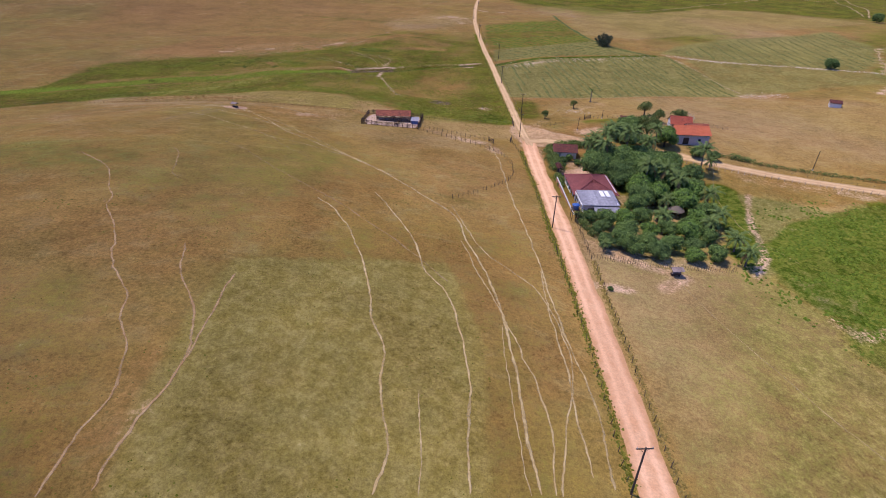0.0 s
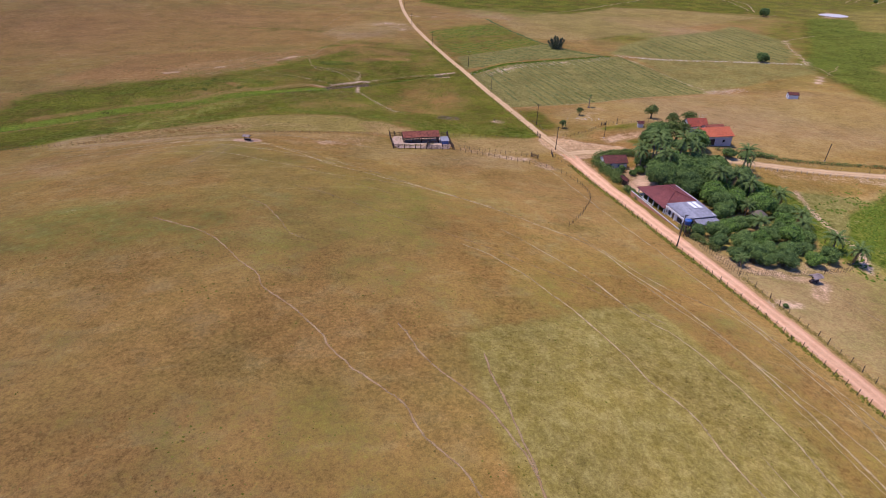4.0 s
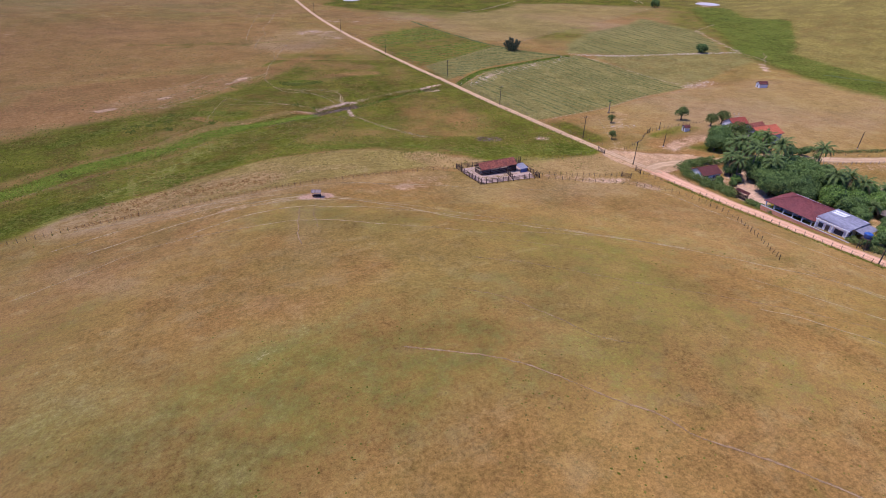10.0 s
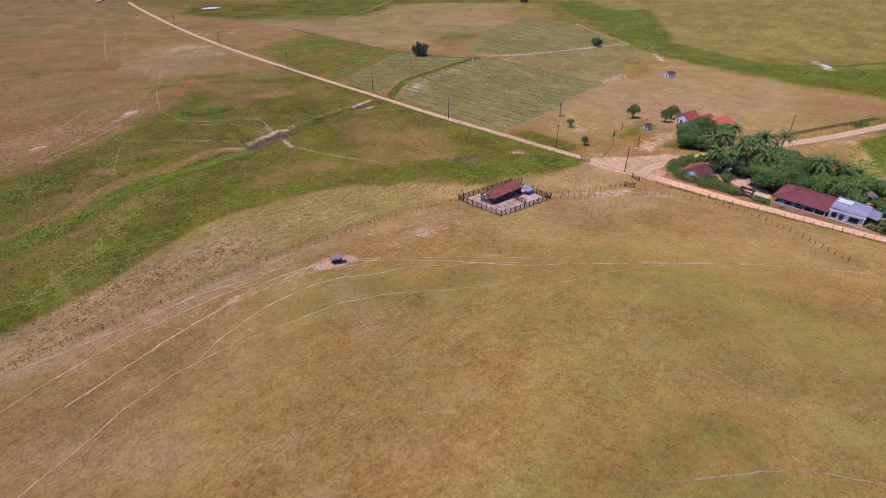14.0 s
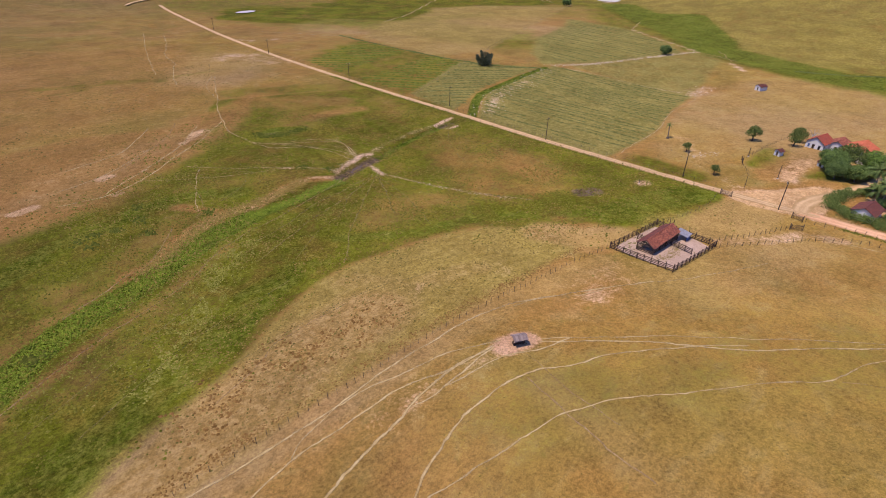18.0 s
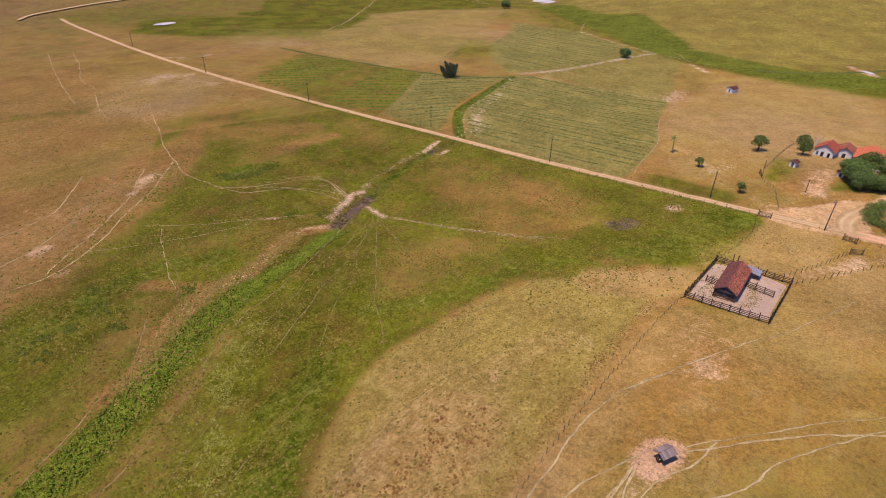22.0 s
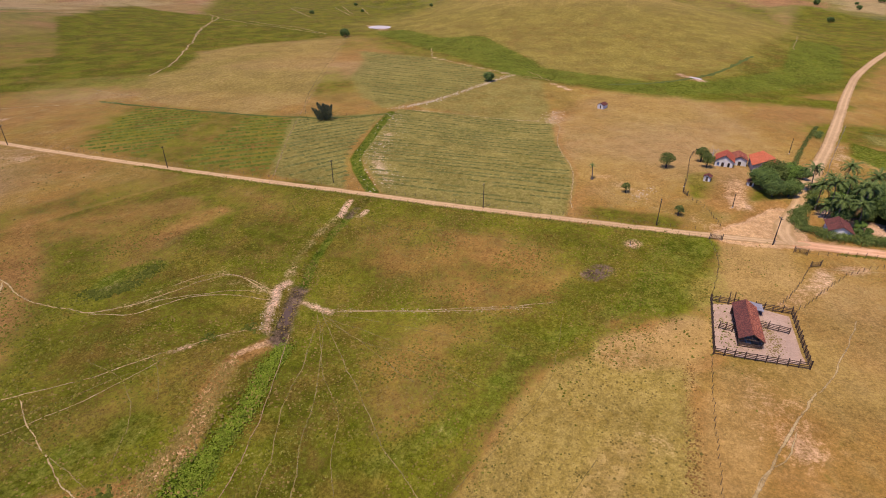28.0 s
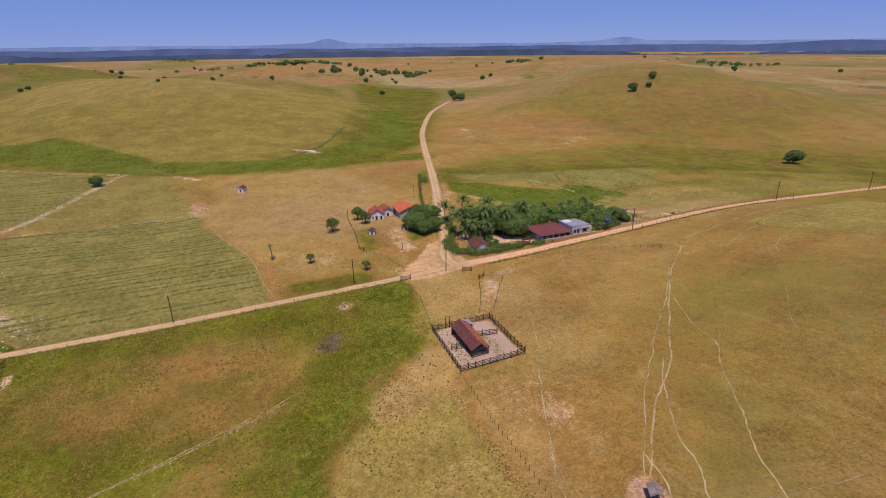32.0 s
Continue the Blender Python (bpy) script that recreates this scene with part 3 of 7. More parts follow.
strip("dry", 0.6, 16, 24, (-20, 440), (0, 470))
strip("dry", 0.5, 120, 90, (640, 300), (700, 330))
strip("dry", 0.75, 22, 14, (60, 50), (56, 100))
strip("dry", 0.6, 30, 20, (100, 195), (190, 215))
strip("dry", 0.55, 10, 10, (60, 225), (90, 235), (150, 250))
strip("dry", 0.6, 30, 20, (120, 530), (180, 470), (230, 400))
strip("dry", 0.75, 7, 6, (-4, 201), (8, 192), (20, 191))
strip("dry", 0.5, 8, 10, (-34, 187), (-10, 182), (6, 178))
strip("dry", 0.8, 4, 5, (-31, 223), (-27, 213), (-20, 209))
strip("dry", 0.4, 20, 20, (150, 100), (180, 60))
strip("dry", 0.5, 14, 14, (60, 60), (40, -20))
strip("mud", 0.42, 0.5, 5, (83, 82), (90, 94))
strip("mud", 1, 2.2, 1.8, (-1.8, 231), (1.8, 229))
field("green", 1.35, 4, (82.5, 114), (93, 124), (113, 133), (128, 138), (146, 133), (130, 122), (99, 104), (100, 84), (80.5, 71), (79, 80), (77, 88), (74.5, 96))
field("green", 0.72, 25, (163, 128), (146, 57), (119, 4), (60, -60), (20, -110), (80, -140), (190, -40), (200, 60))
field("green", 0.95, 25, (866, -8), (702, -84), (284, 103), (225, 160), (242, 190), (511, 86))
field("green", 0.95, 2.5, (-178, 196), (-150, 213), (-135.6, 221), (-121.7, 228.5), (-113, 231.5), (-101, 240), (-94, 243.5), (-86, 246.8), (-76, 247.8), (-66, 245), (-50, 241.5), (-38, 237), (-28, 224), (-18, 214), (26, 208), (27, 300), (22, 370), (-40, 395), (-70, 352), (-120, 312), (-175, 290))
field("green", 0.3, 20, (-170, 140), (-90, 182), (-50, 170), (-20, 128), (-40, 92), (-120, 60), (-170, 80))
field("green", 0.5, 60, (180, -60), (420, -80), (700, -300), (500, -520), (220, -360))
field("green", 0.5, 30, (120, -20), (60, 60), (40, -60), (-40, -140), (60, -200), (160, -120))
field("green", 0.55, 40, (100, 540), (330, 470), (420, 560), (330, 760), (60, 720))
field("green", 0.3, 12, (-14, 92), (16, 100), (10, 40), (16, 0), (-20, -20))
field("green", 0.62, 3, (-33, 75), (1, 84), (6, 63), (5, 20), (-30, 20), (-34, 45))
field("green", 0.3, 12, (46, 400), (100, 380), (97, 490), (60, 470))
field("green", 0.45, 12, (-75, 25), (-42, 28), (-44, 48), (-56, 66), (-85, 72))
field("green", 0.5, 14, (30, -30), (6, 30), (-30, 40), (-60, 0))
field("green", 0.72, 30, (240, 200), (300, 400), (460, 520), (900, 700), (1300, 600), (1300, 250), (800, 60), (460, 90))
field("pale", 1.3, 2, (78.6, 103), (87.7, 112), (92.7, 112), (88, 105.4), (78.7, 101))
field("pale", 0.8, 3, (90, 140.4), (100, 139.7), (93, 127), (83.5, 117), (78, 108), (80, 122))
field("tilled", 0.85, 4, (163, 123), (149, 99), (137, 103), (150, 124))
field("tilled", 0.85, 4, (148.7, 98), (142, 69), (127.7, 73.6), (112, 88), (136.5, 100.6))
field("tilled", 0.85, 6, (140, 63), (127, 8.7), (95, 36), (97, 72.6), (123, 74))
field("pale", 1, 2.5, (-33, 75), (1, 84), (6, 63), (5, 20), (-30, 20), (-34, 45))
field("pale", 0.6, 90, (470, 500), (640, 480), (800, 380), (884, 131), (548, 100), (325, 182), (262, 262), (318, 312), (420, 416))
field("pale", 0.45, 20, (150, 110), (120, 10), (60, -60), (30, -40), (70, 60), (110, 95))
field("pale", 0.5, 14, (-150, 130), (-128, 140), (-110, 110), (-140, 90))
# creek bed, its broken banks and the trampled crossing
strip("green", 1.7, 1.3, 1.2, *CREEK[:4])
strip("green", 1.7, 2.9, 1.8, *CREEK[3:])
strip("green", 1.9, 1.5, 1.0, *DITCH)
strip("green", 1.55, 0.9, 1.2, (-25, 299.5), (-12, 303.5), (2, 305.5), (13, 305.5))
strip("red", 1.5, 1.3, 1.4, (-48, 293.5), (-57, 296.5), (-65, 295), (-71, 292), (-77, 290), (-83, 291), (-87, 294), (-94, 304))
strip("red", 1.6, 2.0, 1.5, (-87.8, 290.5), (-94.7, 288.5), (-99.7, 286.5), (-104, 282), (-108, 278.5), (-115, 277.5))
strip("bare", 0.38, 1.0, 2.0, (-57, 296.5), (-65, 295), (-71, 292), (-77, 290), (-83, 291))
strip("bare", 0.42, 1.4, 2.0, (-87.8, 290.5), (-94.7, 288.5), (-99.7, 286.5), (-104, 282), (-108, 278.5))
strip("red", 0.95, 2.0, 3.0, (-118, 275), (-128, 271), (-140, 263), (-160, 252))
strip("red", 0.85, 0.8, 2.0, (-92, 275.5), (-100, 271.5), (-112, 265), (-127, 257), (-141, 247), (-170, 230))
strip("red", 0.8, 2.0, 4.0, (-96, 296), (-106, 289), (-116, 283), (-130, 279))
strip("red", 0.6, 1.5, 4.0, (-110, 262), (-120, 256), (-134, 244))
strip("bare", 0.95, 0.0, 2.4, (-25.5, 303.5), (-30, 303.8), (-34.5, 301.5), (-40, 299.3), (-44.7, 296.3))
strip("bare", 1.0, 0.0, 2.2, (-31.5, 296.3), (-32.1, 292.5), (-32.6, 288))
strip("bare", 0.45, 0.8, 1.5, (-26, 304), (-14.4, 307.5), (-1, 308.6), (14, 308.5))
strip("bare", 0.9, 0.7, 1.0, (11, 308), (16, 309), (22, 310))
strip("bare", 0.85, 0.6, 1.0, (17, 302), (13, 302.6))
strip("bare", 0.42, 0.8, 2.6, (-50, 332), (-42, 323.5), (-35, 319.5), (-30, 313), (-31, 306))
strip("bare", 0.36, 0.6, 2.5, (-44, 329), (-36, 325.5), (-29, 320), (-28, 314))
strip("bare", 0.45, 0.4, 1.5, (-43, 297.5), (-50, 303.5), (-57, 308.5), (-64, 314.5))
strip("bare", 0.9, 0.4, 0.8, (-55.5, 307.5), (-58.5, 309.5))
strip("bare", 0.85, 0.5, 0.9, (-44.6, 293.4), (-48.5, 293.6), (-54.5, 297.5))
strip("mud", 1.1, 0.8, 2.6, (-27, 299.2), (-34.3, 297.4), (-41, 294.6), (-46.5, 292.4))
strip("mud", 0.75, 0.9, 1.2, (12, 306), (18, 306))
strip("mud", 0.55, 0.5, 1.2, (-90, 297.5), (-91, 295))
strip("mud", 0.50, 1.0, 2.5, (-46, 341), (-42, 337.5), (-36, 337.5))
# dry orange pasture west of the wet hollow, with washed-out white spots
field("red", 1.25, 7.0, (-24, 392), (-50, 360), (-66, 347), (-80, 336), (-96, 328), (-107, 320), (-130, 316), (-170, 320), (-150, 372), (-100, 380), (-70, 368))
field("dry", 0.35, 10.0, (-52, 362), (-66, 350), (-82, 339), (-98, 331), (-112, 324), (-130, 330), (-110, 350), (-80, 362))
strip("bare", 1.15, 0.9, 2.0, (-100.8, 337), (-103.4, 336.6))
strip("bare", 0.9, 0.8, 2.4, (-123, 328), (-127, 327))
strip("bare", 0.75, 0.7, 1.8, (-64.5, 359.5), (-66, 358))
strip("bare", 0.75, 0.9, 1.8, (-70, 353), (-72.5, 351))
strip("bare", 0.65, 1.0, 3.0, (-62, 360), (-66, 356), (-71, 352.5))
strip("bare", 0.7, 0.5, 1.5, (-83, 353.5), (-85, 352.5))
strip("bare", 0.75, 0.6, 1.5, (-101.5, 322.5), (-104, 321.5))
strip("bare", 0.6, 0.4, 1.4, (-91, 335.3), (-92.5, 334.7))
strip("bare", 0.6, 0.4, 1.4, (-95, 363), (-96, 362.6))
field("red", 0.95, 30.0, (-60, 400), (-20, 440), (-10, 520), (-120, 560), (-260, 480), (-240, 380))
field("pale", 0.22, 24.0, (-66, 376), (-40, 396), (-60, 440), (-130, 430), (-150, 390), (-100, 372))
# wet pasture patches
field("green", 0.95, 8.0, (-52, 356), (-42, 368), (-24, 362), (2, 347), (8, 324), (-20, 326), (-40, 334), (-56, 346))
strip("red", 1.25, 2.5, 4.0, (-17.7, 349), (-8, 347), (0, 345))
strip("red", 0.95, 4.0, 10.0, (-4.6, 280), (4, 266), (7, 258))
strip("red", 0.85, 3.0, 8.0, (-14, 267), (-14, 251), (-4, 240))
strip("red", 0.95, 2.0, 7.0, (-36, 264), (-46, 265), (-58, 259))
strip("red", 1.5, 4.0, 4.0, (-30, 222), (-23, 215), (-28, 210))
strip("red", 0.55, 2.0, 6.0, (-60, 300), (-72, 306), (-84, 312))
strip("green", 1.25, 2.0, 5.0, (-69.9, 259), (-62, 252), (-53.8, 246), (-36.3, 241.5), (-16, 224), (2, 212), (23, 206.5))
field("pale", 0.85, 2.5, (-135, 218), (-121, 226), (-112, 229.5), (-100, 238), (-93, 241.5), (-85, 244.5), (-76, 245), (-66, 242), (-51, 239), (-40, 234.5), (-31, 224), (-33, 213), (-72, 212), (-108, 212.5), (-135, 211))
strip("red", 0.95, 2.0, 2.5, (-40, 214), (-42, 210), (-56, 210.5), (-72, 210.3), (-100, 213), (-125, 216))
strip("red", 0.8, 4.0, 5.0, (-110, 221), (-120, 219), (-134, 216))
strip("bare", 0.5, 0.8, 3.0, (-73.4, 225), (-75, 224.5))
strip("bare", 0.42, 0.8, 3.0, (-55, 216.5), (-51.7, 219.5))
strip("dry", 0.9, 6.0, 9.0, (-86, 226), (-100, 225), (-116, 219), (-130, 216))
strip("dry", 0.5, 2.0, 6.0, (-80, 240), (-74, 228), (-58, 222))
field("green", 1.22, 7.0, (-150, 216), (-133, 225), (-121, 231.5), (-110, 236), (-101, 243), (-90, 249), (-78, 252), (-84, 258), (-98, 256), (-108, 250), (-124, 240), (-145, 230))
strip("green", 1.25, 3.0, 6.0, (-76, 300), (-90, 308), (-108, 306), (-124, 300), (-140, 290))
# hill: worn patch round the salt trough, grass fields and burnt spots
strip("bare", 1.9, 0.9, 3.2, (-74, 196.8), (-77.4, 197.8))
strip("bare", 0.55, 1.5, 4.0, (-46.8, 198), (-51, 196.5))
strip("red", 0.9, 5.0, 7.0, (-40, 199), (-50, 198), (-62, 205))
strip("bare", 0.36, 1.0, 5.0, (-80, 199), (-92, 200.5), (-102, 200))
strip("dry", 0.55, 3.0, 5.0, (-36, 203), (-60, 208), (-90, 209), (-125, 209))
field("tilled", 0.36, 14.0, (-131, 138), (-116, 136), (-100, 135), (-82, 132), (-67, 136), (-60, 123), (-65, 112), (-82, 107), (-100, 104.5), (-120, 105), (-128, 112))
field("green", 0.48, 14.0, (-131, 132), (-116, 130), (-100, 128), (-82, 126), (-70, 120), (-82, 110), (-100, 107), (-120, 108))
strip("green", 0.5, 2.0, 4.0, (-91, 86), (-87, 83))
strip("red", 0.8, 1.5, 4.5, (-105, 145), (-99, 142.5), (-94, 141))
strip("red", 0.85, 2.0, 5.0, (-99.4, 145), (-98, 139), (-94, 139.5))
strip("red", 0.7, 1.5, 5.0, (-83.8, 105.5), (-80, 101))
strip("red", 0.5, 8.0, 14.0, (-120, 146), (-104, 150), (-80, 152))
strip("red", 0.55, 9.0, 10.0, (-95, 94), (-80, 88), (-60, 80))
strip("dry", 0.42, 2.0, 5.0, (-133, 185), (-117, 163), (-110, 158))
strip("dry", 0.42, 2.0, 5.0, (-88, 161), (-86, 170), (-82, 186))
strip("dry", 0.38, 2.0, 4.0, (-126, 135), (-118, 128))
# far valley and the slopes round it
field("green", 0.85, 30.0, (716, 901), (830, 890), (755, 667), (733, 554), (560, 470), (400, 440), (384, 519), (453, 660), (500, 760))
field("pale", 0.55, 8.0, (102, 410), (134, 396), (182, 416), (271, 452), (360, 490), (340, 514), (300, 545), (249, 558), (188, 520), (158, 520), (110, 480))
field("dry", 0.55, 12.0, (102, 410), (134, 396), (182, 416), (271, 452), (360, 490), (340, 514), (300, 545), (249, 558), (188, 520), (158, 520), (110, 480))
field("green", 1.0, 8.0, (133, 572), (158, 530), (188, 528), (249, 568), (300, 555), (346, 523), (390, 506), (430, 600), (480, 720), (520, 860), (549, 937), (357, 837))
strip("red", 0.9, 40.0, 60.0, (897, 937), (912, 762), (854, 580))
strip("bare", 0.8, 5.0, 4.0, (467, 511), (455, 492), (440, 484))
strip("red", 1.3, 1.4, 2.0, (163, 258), (139, 257.5), (112, 255), (92, 250), (74, 244.5), (38, 241))
field("tilled", 0.38, 3.0, (-33, 75), (1, 84), (4.5, 63), (4.5, 20), (-30, 20), (-33, 50))
strip("red", 0.9, 0.8, 2.4, (-11.5, 71), (-13, 70))
strip("red", 0.9, 0.8, 2.6, (-19.5, 57.5), (-22, 56.5))
strip("red", 0.9, 1.0, 2.6, (-19.5, 51), (-22, 50))
strip("red", 1.1, 0.8, 2.2, (-33.6, 45), (-34.2, 40), (-37, 38.8))
strip("bare", 0.35, 0.3, 1.6, (-33.6, 45), (-34.2, 40))
field("tilled", 0.42, 6.0, (36, 95), (66, 96.5), (76, 88), (78, 68), (60, 20), (34, 20))
# marsh: pale flats, dark pools of growth
field("tilled", 0.85, 2.5, (88, 141), (100, 137), (109, 131), (96, 117), (81, 102), (71, 98), (80, 118))
strip("tilled", 0.8, 2.0, 3.0, (84, 100), (90, 106), (98, 112))
strip("bare", 0.75, 0.4, 1.4, (90.5, 142), (83, 126), (79.5, 114), (77.5, 107), (70, 97))
strip("bare", 0.6, 1.0, 2.0, (87, 80), (80, 77.5), (78, 82))
strip("mud", 0.35, 3.0, 6.0, (82, 84), (76, 93), (86, 96))
strip("dry", 0.8, 2.0, 3.0, (100, 133), (113, 133), (120, 136))
# west pasture
strip("red", 1.0, 5.0, 12.0, (-93, 409), (-80, 416), (-60, 423))
strip("green", 1.0, 3.0, 3.0, (-90, 450), (-80, 452), (-65, 458), (-54, 456), (-46, 444))
strip("green", 1.1, 10.0, 12.0, (76, 617), (96, 582), (140, 535), (228, 553), (180, 640))
strip("bare", 0.8, 0.8, 2.0, (30, 530), (38, 515), (55, 508))
strip("bare", 0.6, 2.0, 8.0, (0, 480), (20, 470))
# ridged fields beyond the road
field("tilled", 0.90, 3.0, (31, 243), (58, 243), (76, 246), (112, 257), (146, 263), (150, 285), (144, 312), (137, 340), (93, 333), (66, 327), (45, 312), (31, 302))
field("tilled", 0.70, 6.0, (146, 263), (235, 285), (246, 303), (150, 337))
field("green", 0.68, 4.0, (31, 350), (60, 360), (77, 369), (102, 380), (99, 408), (97, 431), (95, 470), (34, 446))
field("tilled", 0.85, 3.0, (31, 318), (64, 335), (92, 340), (126, 345), (106, 374), (100, 382), (77, 369), (34, 348))
field("green", 0.25, 4.0, (31, 318), (64, 335), (92, 340), (126, 345), (106, 374), (100, 382), (77, 369), (34, 348))
field("green", 0.25, 6.0, (140, 349), (176, 327), (236, 309), (262, 335), (290, 376), (300, 440), (262, 418), (200, 398), (156, 368))
field("tilled", 0.85, 6.0, (140, 349), (176, 327), (236, 309), (262, 335), (290, 376), (300, 440), (262, 418), (200, 398), (156, 368))
strip("bare", 0.5, 1.2, 3.0, (38, 304), (46, 309), (60, 318), (74, 323), (96, 328))
strip("bare", 0.62, 0.8, 2.2, (148, 338), (175, 326), (199, 318.5), (226, 310))
strip("bare", 0.75, 0.7, 2.0, (246, 302), (264, 332), (282, 361), (294, 376))
strip("bare", 0.45, 0.5, 1.5, (138, 343.5), (145, 309), (149, 270))


def make_ground():
    def axis(fine_lo, fine_hi, step, lo, hi, mid_lo, mid_hi):
        a = list(np.arange(fine_lo, fine_hi + 0.01, step))
        for end, limit, mid in ((-1, hi, mid_hi), (0, lo, mid_lo)):
            gap = step
            while (a[-1] < limit) if end == -1 else (a[0] > limit):
                inner = (a[-1] < mid) if end == -1 else (a[0] > mid)
                gap = min(gap * 1.10, 6.0) if inner else gap * 1.16
                a.append(a[-1] + gap) if end == -1 else a.insert(0, a[0] - gap)
        return np.array(a)

    xs, ys = axis(-150, 150, 0.85, -4600, 4600, -260, 900), axis(25, 390, 0.85, -4600, 4600, -330, 760)
    gx, gy = np.meshgrid(xs, ys)
    x, y = gx.ravel(), gy.ravel()
    z = height(x, y)
    near = fall(np.hypot(x - 10, y - 220), 420, 200)
    bump = np.array([noise.fractal((a * 0.05, b * 0.05, 3.1), 0.9, 2.0, 3) for a, b in zip(x, y)])
    z = z + 0.05 * bump * near
    for pts, reach, soft, deep in ((CREEK, 1.0, 3.2, 0.55), (DITCH, 0.5, 2.0, 0.4), (GULLY, 0.8, 2.0, 0.55)):
        z = z - deep * fall(line_distance(x, y, pts), reach, soft)
    w = len(xs)
    i = np.arange(len(ys) - 1)[:, None] * w + np.arange(w - 1)[None, :]
    faces = np.stack([i, i + 1, i + 1 + w, i + w], -1).reshape(-1, 4)
    me = bpy.data.meshes.new("ground")
    me.vertices.add(len(x))
    me.vertices.foreach_set("co", np.stack([x, y, z], 1).ravel())
    me.loops.add(faces.size)
    me.loops.foreach_set("vertex_index", faces.ravel())
    me.polygons.add(len(faces))
    me.polygons.foreach_set("loop_start", np.arange(0, faces.size, 4))
    me.polygons.foreach_set("use_smooth", np.ones(len(faces), bool))
    me.update(calc_edges=True)
    for name in STRIPS:
        v = np.zeros(len(x))
        for pts, reach, soft, strength in STRIPS[name]:
            v = np.maximum(v, strength * fall(line_distance(x, y, pts), reach, soft))
        for poly, strength, soft in FIELDS[name]:
            d = line_distance(x, y, poly + poly[:1])
            v = np.maximum(v, strength * np.where(inside(x, y, poly), 1.0, fall(d, 0, soft)))
        me.attributes.new(name, "FLOAT", "POINT").data.foreach_set("value", v.astype(np.float32))
    me.attributes.new("far", "FLOAT", "POINT").data.foreach_set("value", np.clip((np.hypot(x, y - 200) - 420) / 350, 0, 1).astype(np.float32))
    me.materials.append(GROUND)
    return tagged(new("ground", me), "rolling dry pasture with green hollows and worn bare earth", "ground", "", "structure")


make_ground()

# ---- roads ----
RUTS = (-0.4, 0.5, 0.25, 0.9, 0.3, 0.5, -0.4)
ribbon("road", [(20, -45), (25.8, 10), (27.4, 50), (28.0, 75), (28.9, 100), (30.0, 130), (30.5, 160), (31.5, 182)], 5.0, ROAD_CLAY,
       "orange clay country road with pale wheel ruts", "road", 1.5, 0.06, 0.10, RUTS, 1)
ribbon("road", [(31.5, 176), (30.5, 195), (30, 230), (29.3, 265), (28.2, 308), (26.8, 345), (26.2, 385), (26.2, 430), (27, 468), (32, 545), (41, 627), (51, 709)], 3.3, ROAD_SAND,
       "straight sandy farm road with wheel ruts", "road", 1.5, 0.075, 0.10, RUTS, 2)
ribbon("road", [(30, 181), (41, 181), (58, 173.5), (76, 168), (100, 159), (130, 148), (165, 136), (206, 122.5), (265, 103), (323, 82), (400, 48), (466, 15), (520, -20), (560, -48)], 5.0, ROAD_SAND,
       "winding sandy road rising to far hills", "road", 2.0, 0.09, 0.08, RUTS, 3)
ribbon("road", [(24, 716), (38, 729), (66, 740), (95, 750), (120, 756), (160, 766)], 3, ROAD_SAND, "distant sandy track", "road", 4.0, 0.5, 0.05, RUTS, 4)

# ---- trodden cattle trails ----
def trail(wide, worn, *line):
    """A cattle trail: worn bare, browner, or only faint in the grass."""
    trail.count += 1
    material, label = {"bare": (TRAIL, "narrow pale cattle trail trodden through dry grass"), "brown": (TRAIL_BROWN, "narrow brown cattle trail trodden through dry grass"),
                       "faint": (FAINT, "faint cattle trail through green pasture"), "far": (TRAIL, "pale worn track on far pasture")}[worn]
    far = worn == "far"
    ribbon("cattle_trail", line, (0.85 if far else 0.8 if line[0][1] < 100 else 0.52) * wide, material, label, "trail", 2.0 if far else 0.9, 0.12 if far else 0.03, 0.32, None, 20 + trail.count, 0.6 if far else 0.14)


trail.count = 0
# west pasture
trail(1.0, "bare", (-7, 582), (-28, 515), (-43, 459))
trail(1.0, "bare", (5, 578), (-10, 533), (-22, 503), (-26, 477), (-29, 472), (-38, 449), (-43, 432))
trail(0.50, "brown", (-86, 232.8), (-93, 233), (-99.6, 232.3), (-103.3, 231.8), (-109, 228), (-118, 224))
# roadside hill
trail(0.55, "brown", (-38.7, 31.8), (-38.6, 38.3), (-38.1, 45.5), (-40.8, 54.1), (-43.6, 58.2), (-45, 63), (-48.5, 67.5), (-53, 73.5), (-54.6, 78), (-58, 84.3), (-63, 91), (-64.5, 96), (-67.6, 100.5), (-71.2, 107.3), (-75, 112.8), (-79, 116.5), (-85.6, 121.5))
trail(0.60, "brown", (-34, 32.9), (-33.5, 41.1), (-32.4, 50.1), (-34.2, 59.9), (-37.6, 66), (-40, 70), (-43.2, 79.2))
trail(0.60, "brown", (-32.2, 50), (-32, 55), (-32.6, 62.2), (-32.6, 67), (-32.4, 71.5))
trail(0.60, "bare", (-6.6, 35.6), (-5.7, 41.2), (-7.3, 50.6), (-7.7, 59.2), (-10, 65), (-11.2, 73), (-14.7, 85), (-20.6, 99), (-26.5, 106.4))
trail(0.62, "bare", (4.1, 37), (4.1, 43.5), (4.8, 54), (3.5, 65.7), (1.6, 74.7), (-1.9, 80), (-4.4, 91.4), (-9.3, 104), (-15, 116))
trail(0.47, "bare", (14.2, 38), (15.1, 51.6), (13.5, 60), (11, 70.7), (8, 82.4), (5, 96))
trail(0.47, "bare", (15, 38), (17.6, 48), (20.6, 60.4), (20.4, 71.4), (18, 81.4), (13.8, 86.2), (8.8, 94.2), (3.3, 115))
